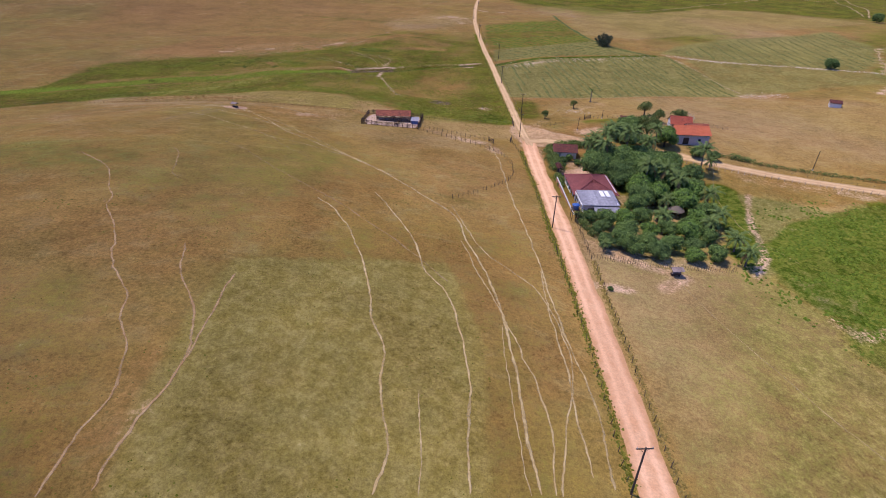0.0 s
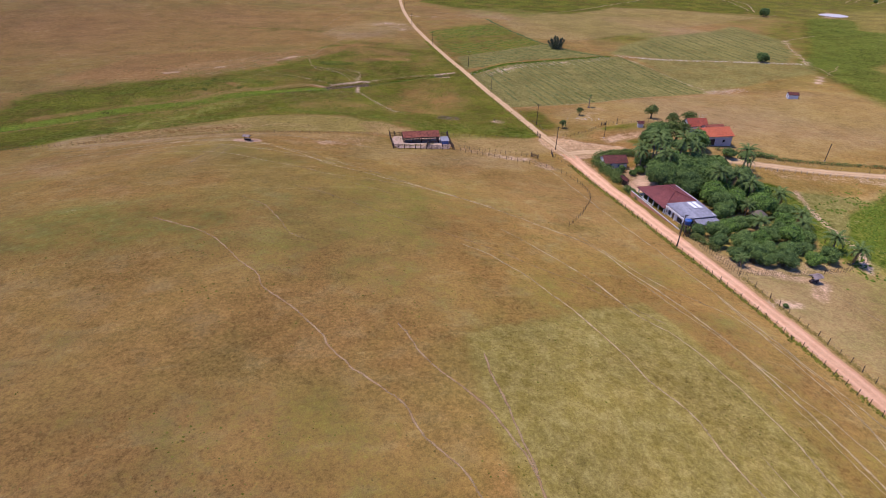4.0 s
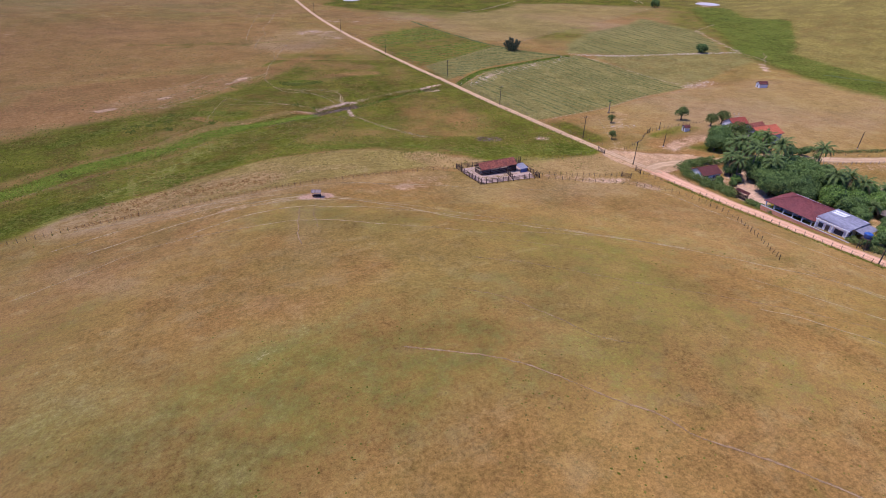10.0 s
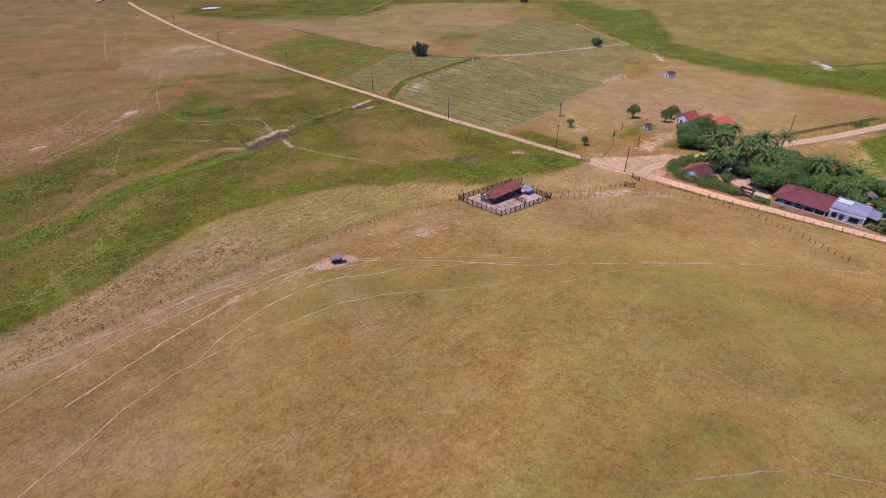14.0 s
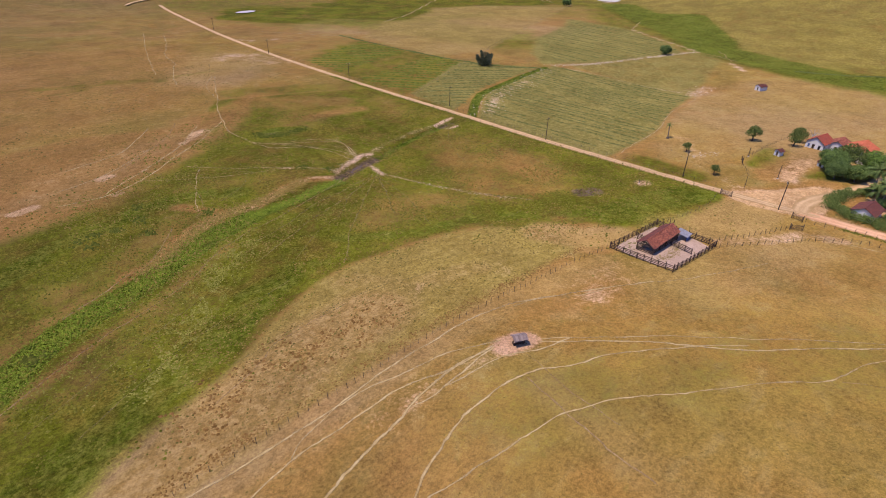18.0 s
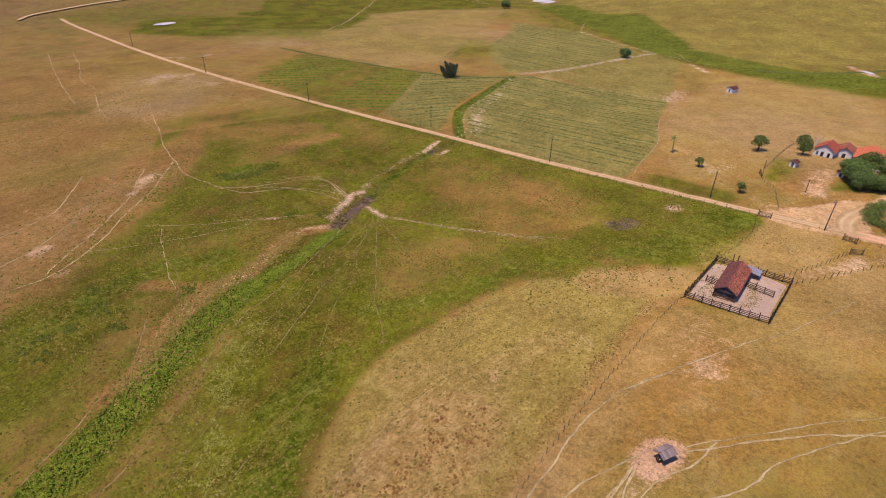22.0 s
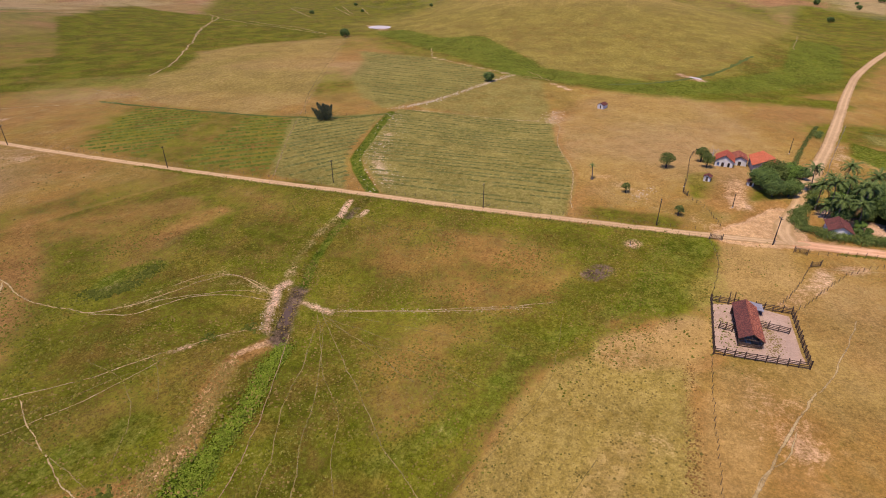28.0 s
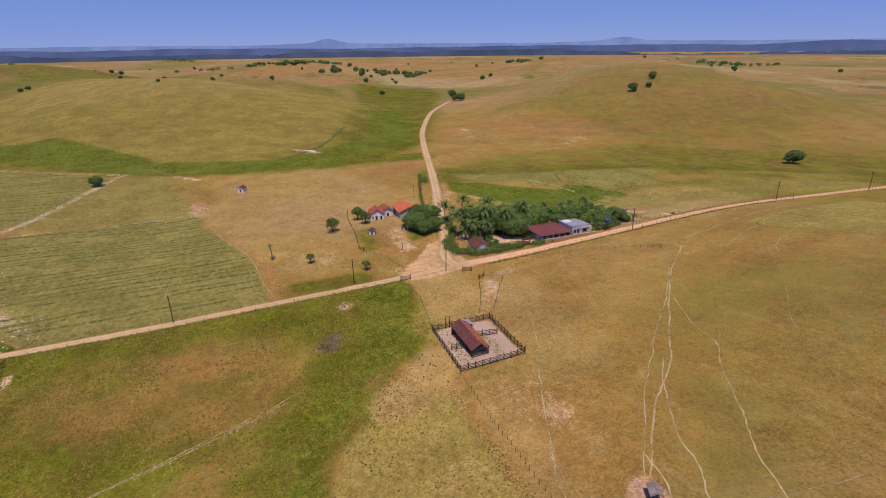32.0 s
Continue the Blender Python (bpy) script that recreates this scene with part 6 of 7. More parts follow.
def tree(name, seed, high, wide, trunk_h, clumps, leaves, leaf, material, core_material, label, category="tree", group="", core=True, at=(0, 0)):
    """Tapered trunk, limbs and a crown of clumped leaves."""
    rng = random.Random(seed)
    top = thing(name, at, 0, label, category, group)
    blobs = []
    for k in range(clumps):
        a = k * 2.4 + rng.uniform(-0.4, 0.4)
        r = wide * (0.62 if k else 0.0) * math.sqrt(rng.uniform(0.25, 1))
        size = wide * rng.uniform(0.36, 0.56) * (1.25 if k == 0 else 1)
        zz = trunk_h + (high - trunk_h) * (0.62 if k == 0 else rng.uniform(0.22, 0.68)) - 0.12 * r
        blobs.append((r * math.cos(a), r * math.sin(a), min(zz, high - size * 0.8), size))
    bm = bmesh.new()
    r0 = 0.045 * high + 0.05
    bend = Vector((rng.uniform(-0.2, 0.2), rng.uniform(-0.2, 0.2), trunk_h))
    tube(bm, (0, 0, -0.4), bend * 0.5, r0 * 1.25, r0 * 0.95, 8)
    tube(bm, bend * 0.5, bend, r0 * 0.95, r0 * 0.8, 8)
    part("trunk", bm, BARK, top)
    for x, y, z, r in blobs[:8]:
        b = bmesh.new()
        mid = bend.lerp(Vector((x, y, z)), 0.5) + Vector((0, 0, 0.15 * r))
        tube(b, bend, mid, r0 * 0.55, r0 * 0.35, 6)
        tube(b, mid, (x, y, z), r0 * 0.35, r0 * 0.12, 5)
        part("limb", b, BARK, top)
    crown = piece("crown", leaf_cloud("crown", blobs, leaves, leaf, material, seed), top, Matrix.Identity(4))
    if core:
        piece("shaded_core", core_mesh(blobs, core_material), crown, Matrix.Identity(4))
    return top


def plant(src, x, y, turn, s, label="", sink=0.1):
    t = copy_thing(src, pose(x, y, ground_z(x, y) - sink, 0, 0, turn))
    t.scale = (s, s, s * random.uniform(0.9, 1.1))
    if label:
        t["label"] = label
    return t


# Darker than any leaf: the crown's inner shade put into base colour.
SHADE_CORE = plain("shaded_core", (0.060, 0.105, 0.028), 0.9)
mango_a = tree("mango_tree", 11, 9.5, 6.2, 2.2, 17, 12500, 0.20, LEAF_MANGO, SHADE_CORE, "large dense dark green mango tree beside the farmhouse", group="orchard trees", at=(54, 151))
mango_b = tree("mango_tree", 12, 8.5, 5.4, 2.0, 15, 10500, 0.20, LEAF_DARK, SHADE_CORE, "broad dark green mango tree in the grove", group="orchard trees", at=(62, 155))
bush_a = tree("citrus_tree", 13, 4.8, 3.0, 0.9, 11, 6000, 0.145, LEAF_MANGO, SHADE_CORE, "round clipped-looking dark green fruit tree in the orchard", group="orchard trees", at=(42, 104))
bush_b = tree("citrus_tree", 14, 5.4, 3.3, 1.0, 12, 6400, 0.145, LEAF_LIGHT, SHADE_CORE, "round bright green fruit tree in the orchard", group="orchard trees", at=(60, 112))
bush_c = tree("citrus_tree", 15, 4.2, 2.7, 0.8, 10, 5200, 0.14, LEAF_DARK, SHADE_CORE, "low dark green fruit tree in the orchard", group="orchard trees", at=(49, 101.5))
olive = tree("shade_tree", 16, 5.6, 3.3, 1.7, 10, 2600, 0.18, LEAF_OLIVE, SHADE_CORE, "small open-crowned tree on bare pasture", group="pasture trees", core=False, at=(82, 211.8))
young = tree("young_tree", 17, 3.4, 1.7, 1.2, 7, 1100, 0.15, LEAF_OLIVE, SHADE_CORE, "young sparse tree on bare pasture", group="pasture trees", core=False, at=(56.4, 225))
far_tree = tree("pasture_tree", 18, 8.0, 5.2, 1.2, 12, 3600, 0.32, LEAF_DARK, SHADE_CORE, "lone dark tree on far pasture", group="far trees", at=(373.4, 494.4))
plant(young, 41.8, 209.2, 60, 0.95)
plant(olive, 82.5, 198.4, 40, 0.85, "leafy light tree beside the white farmhouse")
plant(olive, 90.5, 199.5, 130, 1.0, "leafy light tree beside the white farmhouse")
plant(far_tree, 221, 313, 70, 0.80, "lone round tree by the stone line")
plant(mango_a, 47.5, 150, 60, 0.90)
plant(mango_b, 53, 144.5, 20, 0.90)
plant(mango_a, 59, 146.5, 130, 0.95)
plant(mango_b, 54, 158.5, 200, 0.85)
plant(mango_a, 66.5, 151, 250, 0.85)
plant(mango_b, 68, 143, 300, 0.85)
plant(bush_b, 62, 140, 20, 1.25)
plant(olive, 72, 180, 90, 1.50)
plant(mango_a, 67, 183, 30, 0.78)
plant(bush_b, 76.5, 174, 40, 1.25)
plant(mango_b, 62, 180.5, 170, 0.70)
plant(bush_a, 72, 157, 70, 1.30)
plant(bush_c, 76.5, 150, 10, 1.20)
plant(bush_b, 56, 137, 45, 1.20)
plant(bush_a, 55, 131, 15, 1.20)
plant(bush_b, 59.5, 132.5, 15, 1.15)
plant(bush_a, 52, 127, 80, 1.00)
plant(bush_b, 65, 128.5, 80, 1.20)
plant(bush_b, 69, 134, 140, 1.15)
plant(bush_a, 69.5, 125, 200, 0.98)
plant(bush_b, 66, 120.5, 260, 0.86)
plant(bush_c, 57.5, 122.5, 20, 0.82)
plant(bush_a, 51.5, 120, 30, 0.86)
plant(bush_b, 46, 117.5, 80, 0.82)
plant(bush_a, 41, 115.5, 150, 0.90)
plant(bush_c, 38.5, 111, 200, 0.78)
plant(bush_a, 44.5, 110.5, 250, 0.94)
plant(bush_b, 50.5, 111.5, 300, 0.74)
plant(bush_a, 56, 114, 10, 0.86)
plant(bush_c, 61.5, 117, 60, 0.82)
plant(bush_a, 65, 111.5, 110, 0.82)
plant(bush_c, 59.5, 107, 160, 0.86)
plant(bush_a, 53.5, 105.5, 210, 0.86)
plant(bush_a, 48, 106, 260, 0.82)
plant(bush_c, 38.2, 104.5, 310, 0.74)
plant(bush_c, 37.5, 117.8, 20, 0.71)
plant(bush_b, 57.5, 101.5, 70, 0.74)
plant(bush_a, 63.5, 103, 120, 0.82)
plant(bush_c, 68.5, 117.5, 170, 0.74)
plant(bush_a, 44, 101.8, 220, 0.71)
plant(bush_a, 72.5, 140.5, 20, 1.10)
plant(bush_c, 50, 164.5, 100, 1.00)
plant(bush_b, 60, 163, 150, 1.10)
plant(bush_a, 45.5, 142, 30, 0.60)
plant(bush_c, 84.5, 166.8, 80, 0.90)
plant(bush_c, 90, 165.5, 120, 0.70)
plant(bush_a, 64, 175.5, 10, 1.10)
plant(bush_c, 69, 173.5, 10, 1.05)
plant(bush_b, 47, 160.5, 200, 0.55)
plant(bush_c, 33.6, 84.8, 40, 0.23)
plant(bush_c, 39.4, 161.0, 40, 0.52)
plant(bush_a, 41.8, 162.6, 90, 0.45)
plant(bush_c, 38.6, 157.0, 140, 0.42)
plant(bush_a, 43.8, 159.2, 10, 0.40)
for x, y, s, turn in ((620, -78, 1.3, 0), (556, -62, 1.3, 90), (566, -58, 1.0, 200), (344, -165, 1.15, 40), (345, -186, 0.7, 120), (372, -215, 0.9, 60), (380, -224, 0.8, 10), (95.5, -73, 1.1, 150)):
    plant(far_tree, x, y, turn, s, "dark round tree standing alone on the far slope")
far_rng = random.Random(77)
for k in range(70):
    x, y = far_rng.uniform(620, 1900), far_rng.uniform(-1100, 900)
    if k % 3 == 0:
        x, y = far_rng.gauss(1040, 90), far_rng.gauss(-60, 160)
    plant(far_tree, x, y, far_rng.uniform(0, 360), far_rng.uniform(0.6, 1.4), "small dark tree on distant hills")
for x, y in ((600, 300), (705, 350), (640, 500), (610, 590), (690, 640), (820, 300), (560, 640)):
    plant(far_tree, x, y, far_rng.uniform(0, 360), far_rng.uniform(0.4, 0.8), "small tree dotted on the green dome")


def palm(name, seed, high, fronds, length, label, at):
    """A coconut palm: ringed, slightly bent trunk and drooping fronds with leaflets."""
    rng = random.Random(seed)
    p = thing(name, at, 0, label, "palm", "coconut palms")
    bm = bmesh.new()
    last, lean = Vector((0, 0, -0.4)), Vector((rng.uniform(-0.9, 0.9), rng.uniform(-0.9, 0.9), 0))
    n = 9
    for k in range(1, n + 1):
        u = k / n
        nxt = Vector((0, 0, high * u)) + lean * u * u
        tube(bm, last, nxt, 0.24 - 0.10 * u + (0.03 if k == 1 else 0), 0.225 - 0.10 * u, 8)
        last = nxt
    part("trunk", bm, PALM_BARK, p)
    for k in range(fronds):
        a = k * 2.399 + rng.uniform(-0.2, 0.2)
        lift = 1.15 - 1.45 * (k / fronds) + rng.uniform(-0.15, 0.15)
        size = length * rng.uniform(0.82, 1.08)
        verts, faces = [], []
        spine = []
        pos, dirn = Vector((0, 0, 0)), lift
        steps = 10
        for j in range(steps + 1):
            spine.append(pos.copy())
            pos = pos + Vector((math.cos(dirn), 0, math.sin(dirn))) * (size / steps)
            dirn -= 0.11 + 0.016 * j
        for j in range(steps):
            for side in (-1, 1):
                for q in (0.05, 0.38, 0.70):
                    base = spine[j].lerp(spine[j + 1], q)
                    nxt = spine[j].lerp(spine[j + 1], min(1, q + 0.38))
                    u = (j + q) / steps
                    w = size * (0.065 + 0.125 * math.sin(math.pi * min(1, u * 0.9 + 0.12)))
                    tip = base + Vector((0.35 * w, side * w, -w * (0.30 + rng.uniform(0, 0.25))))
                    i = len(verts)
                    verts += [base, nxt, tip]
                    faces.append((i, i + 1, i + 2))
        i = len(verts)
        for j in range(steps + 1):
            r = 0.05 * (1 - j / (steps + 1)) + 0.008
            verts += [spine[j] + Vector((0, r, 0)), spine[j] - Vector((0, r, 0))]
        faces += [(i + 2 * j, i + 2 * j + 1, i + 2 * j + 3, i + 2 * j + 2) for j in range(steps)]
        me = mesh_of("frond", verts, faces, PALM_DRY if k > fronds - 3 else PALM_LEAF)
        piece("frond", me, p, Matrix.Translation(last) @ pose(0, 0, 0, 0, 0, math.degrees(a)))
    b = bmesh.new()
    for k in range(6):
        a = k * 1.05
        bmesh.ops.create_icosphere(b, subdivisions=1, radius=0.17, matrix=Matrix.Translation(last + Vector((0.28 * math.cos(a), 0.28 * math.sin(a), -0.25))))
    part("coconuts", b, LEAF_OLIVE, p)
    return p


palm_a = palm("coconut_palm", 31, 10.8, 25, 4.5, "tall coconut palm above the farm grove", (53, 160.6))
palm_b = palm("coconut_palm", 32, 8.2, 24, 4.3, "coconut palm with drooping fronds at the grove edge", (81.5, 155.8))
palm_c = palm("coconut_palm", 33, 4.0, 22, 3.7, "low young coconut palm", (66.5, 115))
for src, x, y, turn, s in ((palm_a, 57.5, 157.5, 60, 1.05), (palm_a, 55.5, 166, 200, 1.0), (palm_b, 49, 166, 130, 0.9), (palm_b, 47, 161, 220, 0.85), (palm_c, 52, 168, 30, 1.0), (palm_b, 57, 169.5, 300, 0.95), (palm_a, 64, 160, 130, 0.85),
                           (palm_b, 62.8, 138.7, 80, 1.0), (palm_b, 57.8, 139, 170, 1.0), (palm_c, 70, 108, 100, 1.05), (palm_c, 69.5, 101.5, 200, 1.0), (palm_c, 73.0, 131, 10, 1.15), (palm_c, 56, 117.5, 60, 1.0),
                           (palm_a, 71, 168, 260, 0.85), (palm_b, 66, 134.5, 330, 0.9), (palm_c, 36.8, 101.5, 20, 0.55), (palm_c, 71.5, 121, 200, 1.1), (palm_c, 85.5, 158.3, 90, 0.8), (palm_a, 50, 153, 0, 0.95), (palm_c, 60.5, 128, 30, 0.9)):
    plant(src, x, y, turn, s)
thin_palm = palm("thin_palm", 35, 5.2, 12, 1.7, "thin palm with a small ragged crown on dry pasture", (66.5, 236.8))
part("base_ring", tube(bmesh.new(), (0, 0, -0.2), (0, 0, 0.25), 0.8, 0.6, 9), BARK, thin_palm)


def hedge(points, wide, high, count, material, label, seed):
    """An uneven leafy hedge along a line."""
    rng = np.random.default_rng(seed)
    line = smooth_line(points, 0.9)
    blobs = []
    for x, y in line:
        for _ in range(2):
            r = wide * rng.uniform(0.35, 0.62)
            blobs.append((x + rng.normal(0, wide * 0.22), y + rng.normal(0, wide * 0.22), ground_z(x, y) + max(0.2, high * rng.uniform(0.25, 0.85) - r * 0.5), r))
    top = new("hedge", leaf_cloud("hedge", blobs, count, 0.15, material, seed))
    return tagged(top, label, "hedge", "", "stuff")


hedge([(35.4, 141), (35.5, 145), (36.0, 148.4)], 1.9, 1.7, 4500, LEAF_HEDGE, "green roadside hedge beside the entrance gate", 40)
hedge([(36.2, 153.6), (36.4, 159), (37.0, 165), (37.6, 170), (40, 174.5), (45, 176.5), (51, 175)], 3.4, 2.2, 24000, LEAF_HEDGE, "dense light green roadside hedge round the farm garden", 41)
hedge([(51, 175), (58, 171), (68, 167.5), (78, 164.5)], 2.6, 2.5, 13000, LEAF_HEDGE, "dense green hedge beside the sandy road", 42)
hedge([(36, 109), (35.2, 116), (36, 121)], 1.6, 1.7, 3500, LEAF_OLIVE, "rough green hedge beside the water tank", 43)
hedge([(84, 173), (100, 166.5), (120, 160), (146, 151), (170, 142)], 1.5, 1.1, 7000, LEAF_OLIVE, "ragged low hedge above the sandy road", 44)
hedge([(150, 146), (158, 144)], 3.0, 2.4, 1800, LEAF_DARK, "dark bushes beside the sandy road", 45)
hedge([(98, 168), (103, 166)], 2.2, 2.0, 1200, LEAF_MANGO, "green bush beside the sandy road", 46)


def feathery_tree(at, label):
    """Many slim leaning stems, each with upswept feathery sprays."""
    rng = np.random.default_rng(71)
    top = thing("feathery_tree", at, 40, label, "tree", "far trees")
    leaf = island("grey_green_needles", (0.060, 0.080, 0.045), (0.150, 0.175, 0.105))
    for k in range(15):
        a, far = k * 2.4, 0.5 + 3.9 * math.sqrt(k / 15)
        foot = np.array((0.35 * far * math.cos(a), 0.35 * far * math.sin(a), -0.3))
        tip = np.array((1.35 * far * math.cos(a), 1.35 * far * math.sin(a) + 0.8, 8.8 - 0.85 * far + rng.uniform(-1.8, 1.0)))
        stem = part("stem", tube(bmesh.new(), foot, tip * 0.92, 0.13, 0.03, 5), BARK, top)
        n = 300
        u = rng.uniform(0.10, 1.0, n) ** 0.8
        c = foot + (tip - foot) * u[:, None] + rng.normal(0, 1, (n, 3)) * (0.75 * (1.1 - u) + 0.16)[:, None]
        c[:, 2] = np.maximum(c[:, 2], 0.1)
        up = np.array((-0.25, 0.0, 1.0)) + rng.normal(0, 0.45, (n, 3))
        up *= (0.42 * rng.uniform(0.6, 1.5, n) / np.linalg.norm(up, axis=1))[:, None]
        side = np.cross(up, rng.normal(size=(n, 3)))
        side *= (0.10 / np.linalg.norm(side, axis=1))[:, None]
        verts = np.stack([c - up, c + side, c + up, c - side], 1).reshape(-1, 3)
        tagged(piece("spray", mesh_of("spray", verts, np.arange(4 * n).reshape(-1, 4), leaf), stem, Matrix.Identity(4)), kind="stuff")


feathery_tree((106.0, 366.0), "dark feathery grey-green tree beside a field ditch")


# ---- ridged fields ----
def crop_rows(name, outline, way, gap, label, seed, sag=0.0, material=CROP, full=1.0):
    """Low planted ridges across a field: each an uneven bank of small plants, every second one fuller."""
    rng = np.random.default_rng(seed)
    poly = np.array(outline, float)
    u = np.array(way, float) / math.hypot(*way)
    v = np.array((-u[1], u[0]))
    pu, pv = poly @ u, poly @ v
    verts, faces = [], []
    for k, s in enumerate(np.arange(pv.min() + gap / 2, pv.max(), gap)):
        q = np.arange(pu.min(), pu.max(), 0.85)
        mid = (q - pu.min()) / (pu.max() - pu.min())
        off = s + sag * np.sin(math.pi * mid) + 0.6 * np.sin(q * 0.06 + s) + 0.25 * np.sin(q * 0.23 + 3 * s) + rng.normal(0, 0.10, len(q))
        x, y = q * u[0] + off * v[0], q * u[1] + off * v[1]
        ok = inside(x, y, outline) & (rng.random(len(q)) > (0.06 if k % 2 else 0.22)) & (np.sin(q * 0.05 + 5 * s) > -0.86)
        z = height(x, y)
        for i0 in np.nonzero(ok)[0]:
            w, h, l = full * rng.uniform(0.42, 0.85), rng.uniform(0.14, 0.38) * (1.2 if k % 2 else 0.7), rng.uniform(0.5, 0.85)
            i, a = len(verts), rng.uniform(-0.3, 0.3)
            for dv, du, dz in ((-w, -l, -0.02), (w, -l, -0.02), (w, l, -0.02), (-w, l, -0.02), (a * w, -l * 0.5, h), (-a * w, l * 0.5, h)):
                verts.append((x[i0] + du * u[0] + dv * v[0], y[i0] + du * u[1] + dv * v[1], z[i0] + dz))
            faces += [(i, i + 1, i + 4), (i + 1, i + 2, i + 5, i + 4), (i + 2, i + 3, i + 5), (i + 3, i, i + 4, i + 5)]
    me = mesh_of(name, verts, faces, material)
    return tagged(new(name, me), label, "crop rows", "", "stuff")


crop_rows("field_rows", [(36, 243), (58, 243.5), (76, 246.5), (90, 249.5), (112, 257), (144, 263), (147, 285), (143, 312), (137, 340), (108, 335), (84, 329), (67, 325), (50, 316), (38, 305)], (0.07, -1.0),
          3.9, "long low green planted ridges across the field", 51, 1.5)
crop_rows("field_rows", [(35, 316), (46, 324), (58, 331), (84, 337), (108, 342), (123, 347), (108, 368), (100, 379), (77, 367), (35, 346)], (0.80, -0.60), 4.4, "green planted ridges west of the ditch", 52, 2.0, CROP, 1.3)
crop_rows("field_rows", [(34, 350), (77, 370), (101, 382), (98, 408), (96, 431), (94, 468), (34, 440)], (0.69, -0.73), 5.0, "bright green planted ridges in the far field", 53, 3.0, CROP_GREEN, 1.9)
crop_rows("field_rows", [(150, 346), (176, 329), (236, 311), (262, 335), (288, 376), (296, 436), (262, 416), (200, 394), (162, 366)], (0.12, 1.0), 6.0, "faint planted ridges beyond the stone line", 54, 2.0)


# ---- loose cover: tufts, weeds, stones ----
def scatter(name, spots, size, squat, material, label, category, seed, sides=5):
    """Many small uneven clumps, joined."""
    rng = np.random.default_rng(seed)
    n = len(spots)
    if not n:
        return None
    x, y = np.array(spots).T
    z = height(x, y)
    r = size * rng.uniform(0.5, 1.5, n)
    a = np.arange(sides) * math.tau / sides
    ring = r[:, None] * rng.uniform(0.6, 1.3, (n, sides))
    turn = rng.uniform(0, 7, n)[:, None]
    vx, vy = x[:, None] + ring * np.cos(a + turn), y[:, None] + ring * np.sin(a + turn)
    vz = np.repeat(z[:, None] - 0.04, sides, 1)
    top = np.stack([x + rng.normal(0, 0.3, n) * r, y + rng.normal(0, 0.3, n) * r, z + r * squat * rng.uniform(0.6, 1.4, n)], 1)[:, None, :]
    verts = np.concatenate([np.stack([vx, vy, vz], 2), top], 1).reshape(-1, 3)
    k = np.arange(sides)
    tri = np.stack([k, (k + 1) % sides, np.full(sides, sides)], 1)
    faces = (np.arange(n)[:, None, None] * (sides + 1) + tri[None]).reshape(-1, 3)
    me = bpy.data.meshes.new(name)
    me.vertices.add(len(verts))
    me.vertices.foreach_set("co", verts.ravel())
    me.loops.add(faces.size)
    me.loops.foreach_set("vertex_index", faces.ravel())
    me.polygons.add(len(faces))
    me.polygons.foreach_set("loop_start", np.arange(0, faces.size, 3))
    me.update(calc_edges=True)
    me.materials.append(material)
    return tagged(new(name, me), label, category, "", "stuff")


def strip_spots(pts, reach, count, seed, clump=0.0):
    rng = np.random.default_rng(seed)
    line = smooth_line(pts, 0.5)
    c = line[rng.integers(0, len(line), count)]
    p = c + rng.normal(0, 0.5, (count, 2)) * reach
    if clump:
        keep = np.array([noise.noise((a * clump, b * clump, seed)) > -0.05 for a, b in p])
        p = p[keep]
    return p


def field_spots(x0, x1, y0, y1, count, seed, clump=0.0, limit=0.0):
    rng = np.random.default_rng(seed)
    p = np.stack([rng.uniform(x0, x1, count), rng.uniform(y0, y1, count)], 1)
    if clump:
        keep = np.array([noise.noise((a * clump, b * clump, seed)) > limit for a, b in p])
        p = p[keep]
    return p


def clusters(centres, reach, each, seed):
    """Spots gathered round a few centres."""
    rng = np.random.default_rng(seed)
    return np.concatenate([np.array(c) + rng.normal(0, reach, (each, 2)) for c in centres])


WET = [(20, 214), (-10, 225), (-38, 253), (-77, 266), (-110, 263), (-140, 246), (-180, 222)]
REED = island("reed", (0.090, 0.145, 0.011), (0.195, 0.240, 0.030))
SHRUB = island("low_shrub", (0.050, 0.064, 0.010), (0.105, 0.115, 0.020), 0.9)
DARK_TUFT = island("dark_tuft", (0.105, 0.088, 0.022), (0.205, 0.155, 0.042), 0.9)
scatter("grass_tufts", strip_spots(WET, 24, 20000, 61, 0.10), 0.21, 0.9, TUFT, "coarse green grass tufts in the wet hollow", "grass", 61)
scatter("grass_tufts", strip_spots([(-12, 340), (-40, 345), (-62, 345), (-80, 318), (-110, 300), (-160, 278)], 26, 16000, 62, 0.10), 0.24, 0.9, TUFT, "coarse green grass tufts beyond the creek", "grass", 62)
scatter("grass_tufts", field_spots(-20, 26, 212, 330, 9000, 87, 0.07, -0.05), 0.22, 0.9, TUFT, "coarse green grass tufts beside the farm road", "grass", 87)
scatter("creek_reeds", strip_spots(CREEK[3:], 5.2, 20000, 63), 0.12, 0.7, REED, "bright green reeds filling the creek bed", "reeds", 63)
scatter("creek_reeds", strip_spots(CREEK[:4], 2.6, 4000, 88), 0.12, 0.7, REED, "bright green reeds at the head of the creek", "reeds", 88)
scatter("dry_tufts", field_spots(-120, 26, 212, 330, 20000, 64, 0.06, -0.1), 0.20, 0.8, TUFT_DRY, "dry straw-coloured grass tufts", "grass", 64)
scatter("dry_tufts", strip_spots([(-57, 296.5), (-71, 292), (-83, 291), (-94, 288.5), (-104, 282), (-112, 278)], 3.0, 3000, 89), 0.20, 0.9, TUFT_DRY, "brown dead grass on the creek bank", "grass", 89)
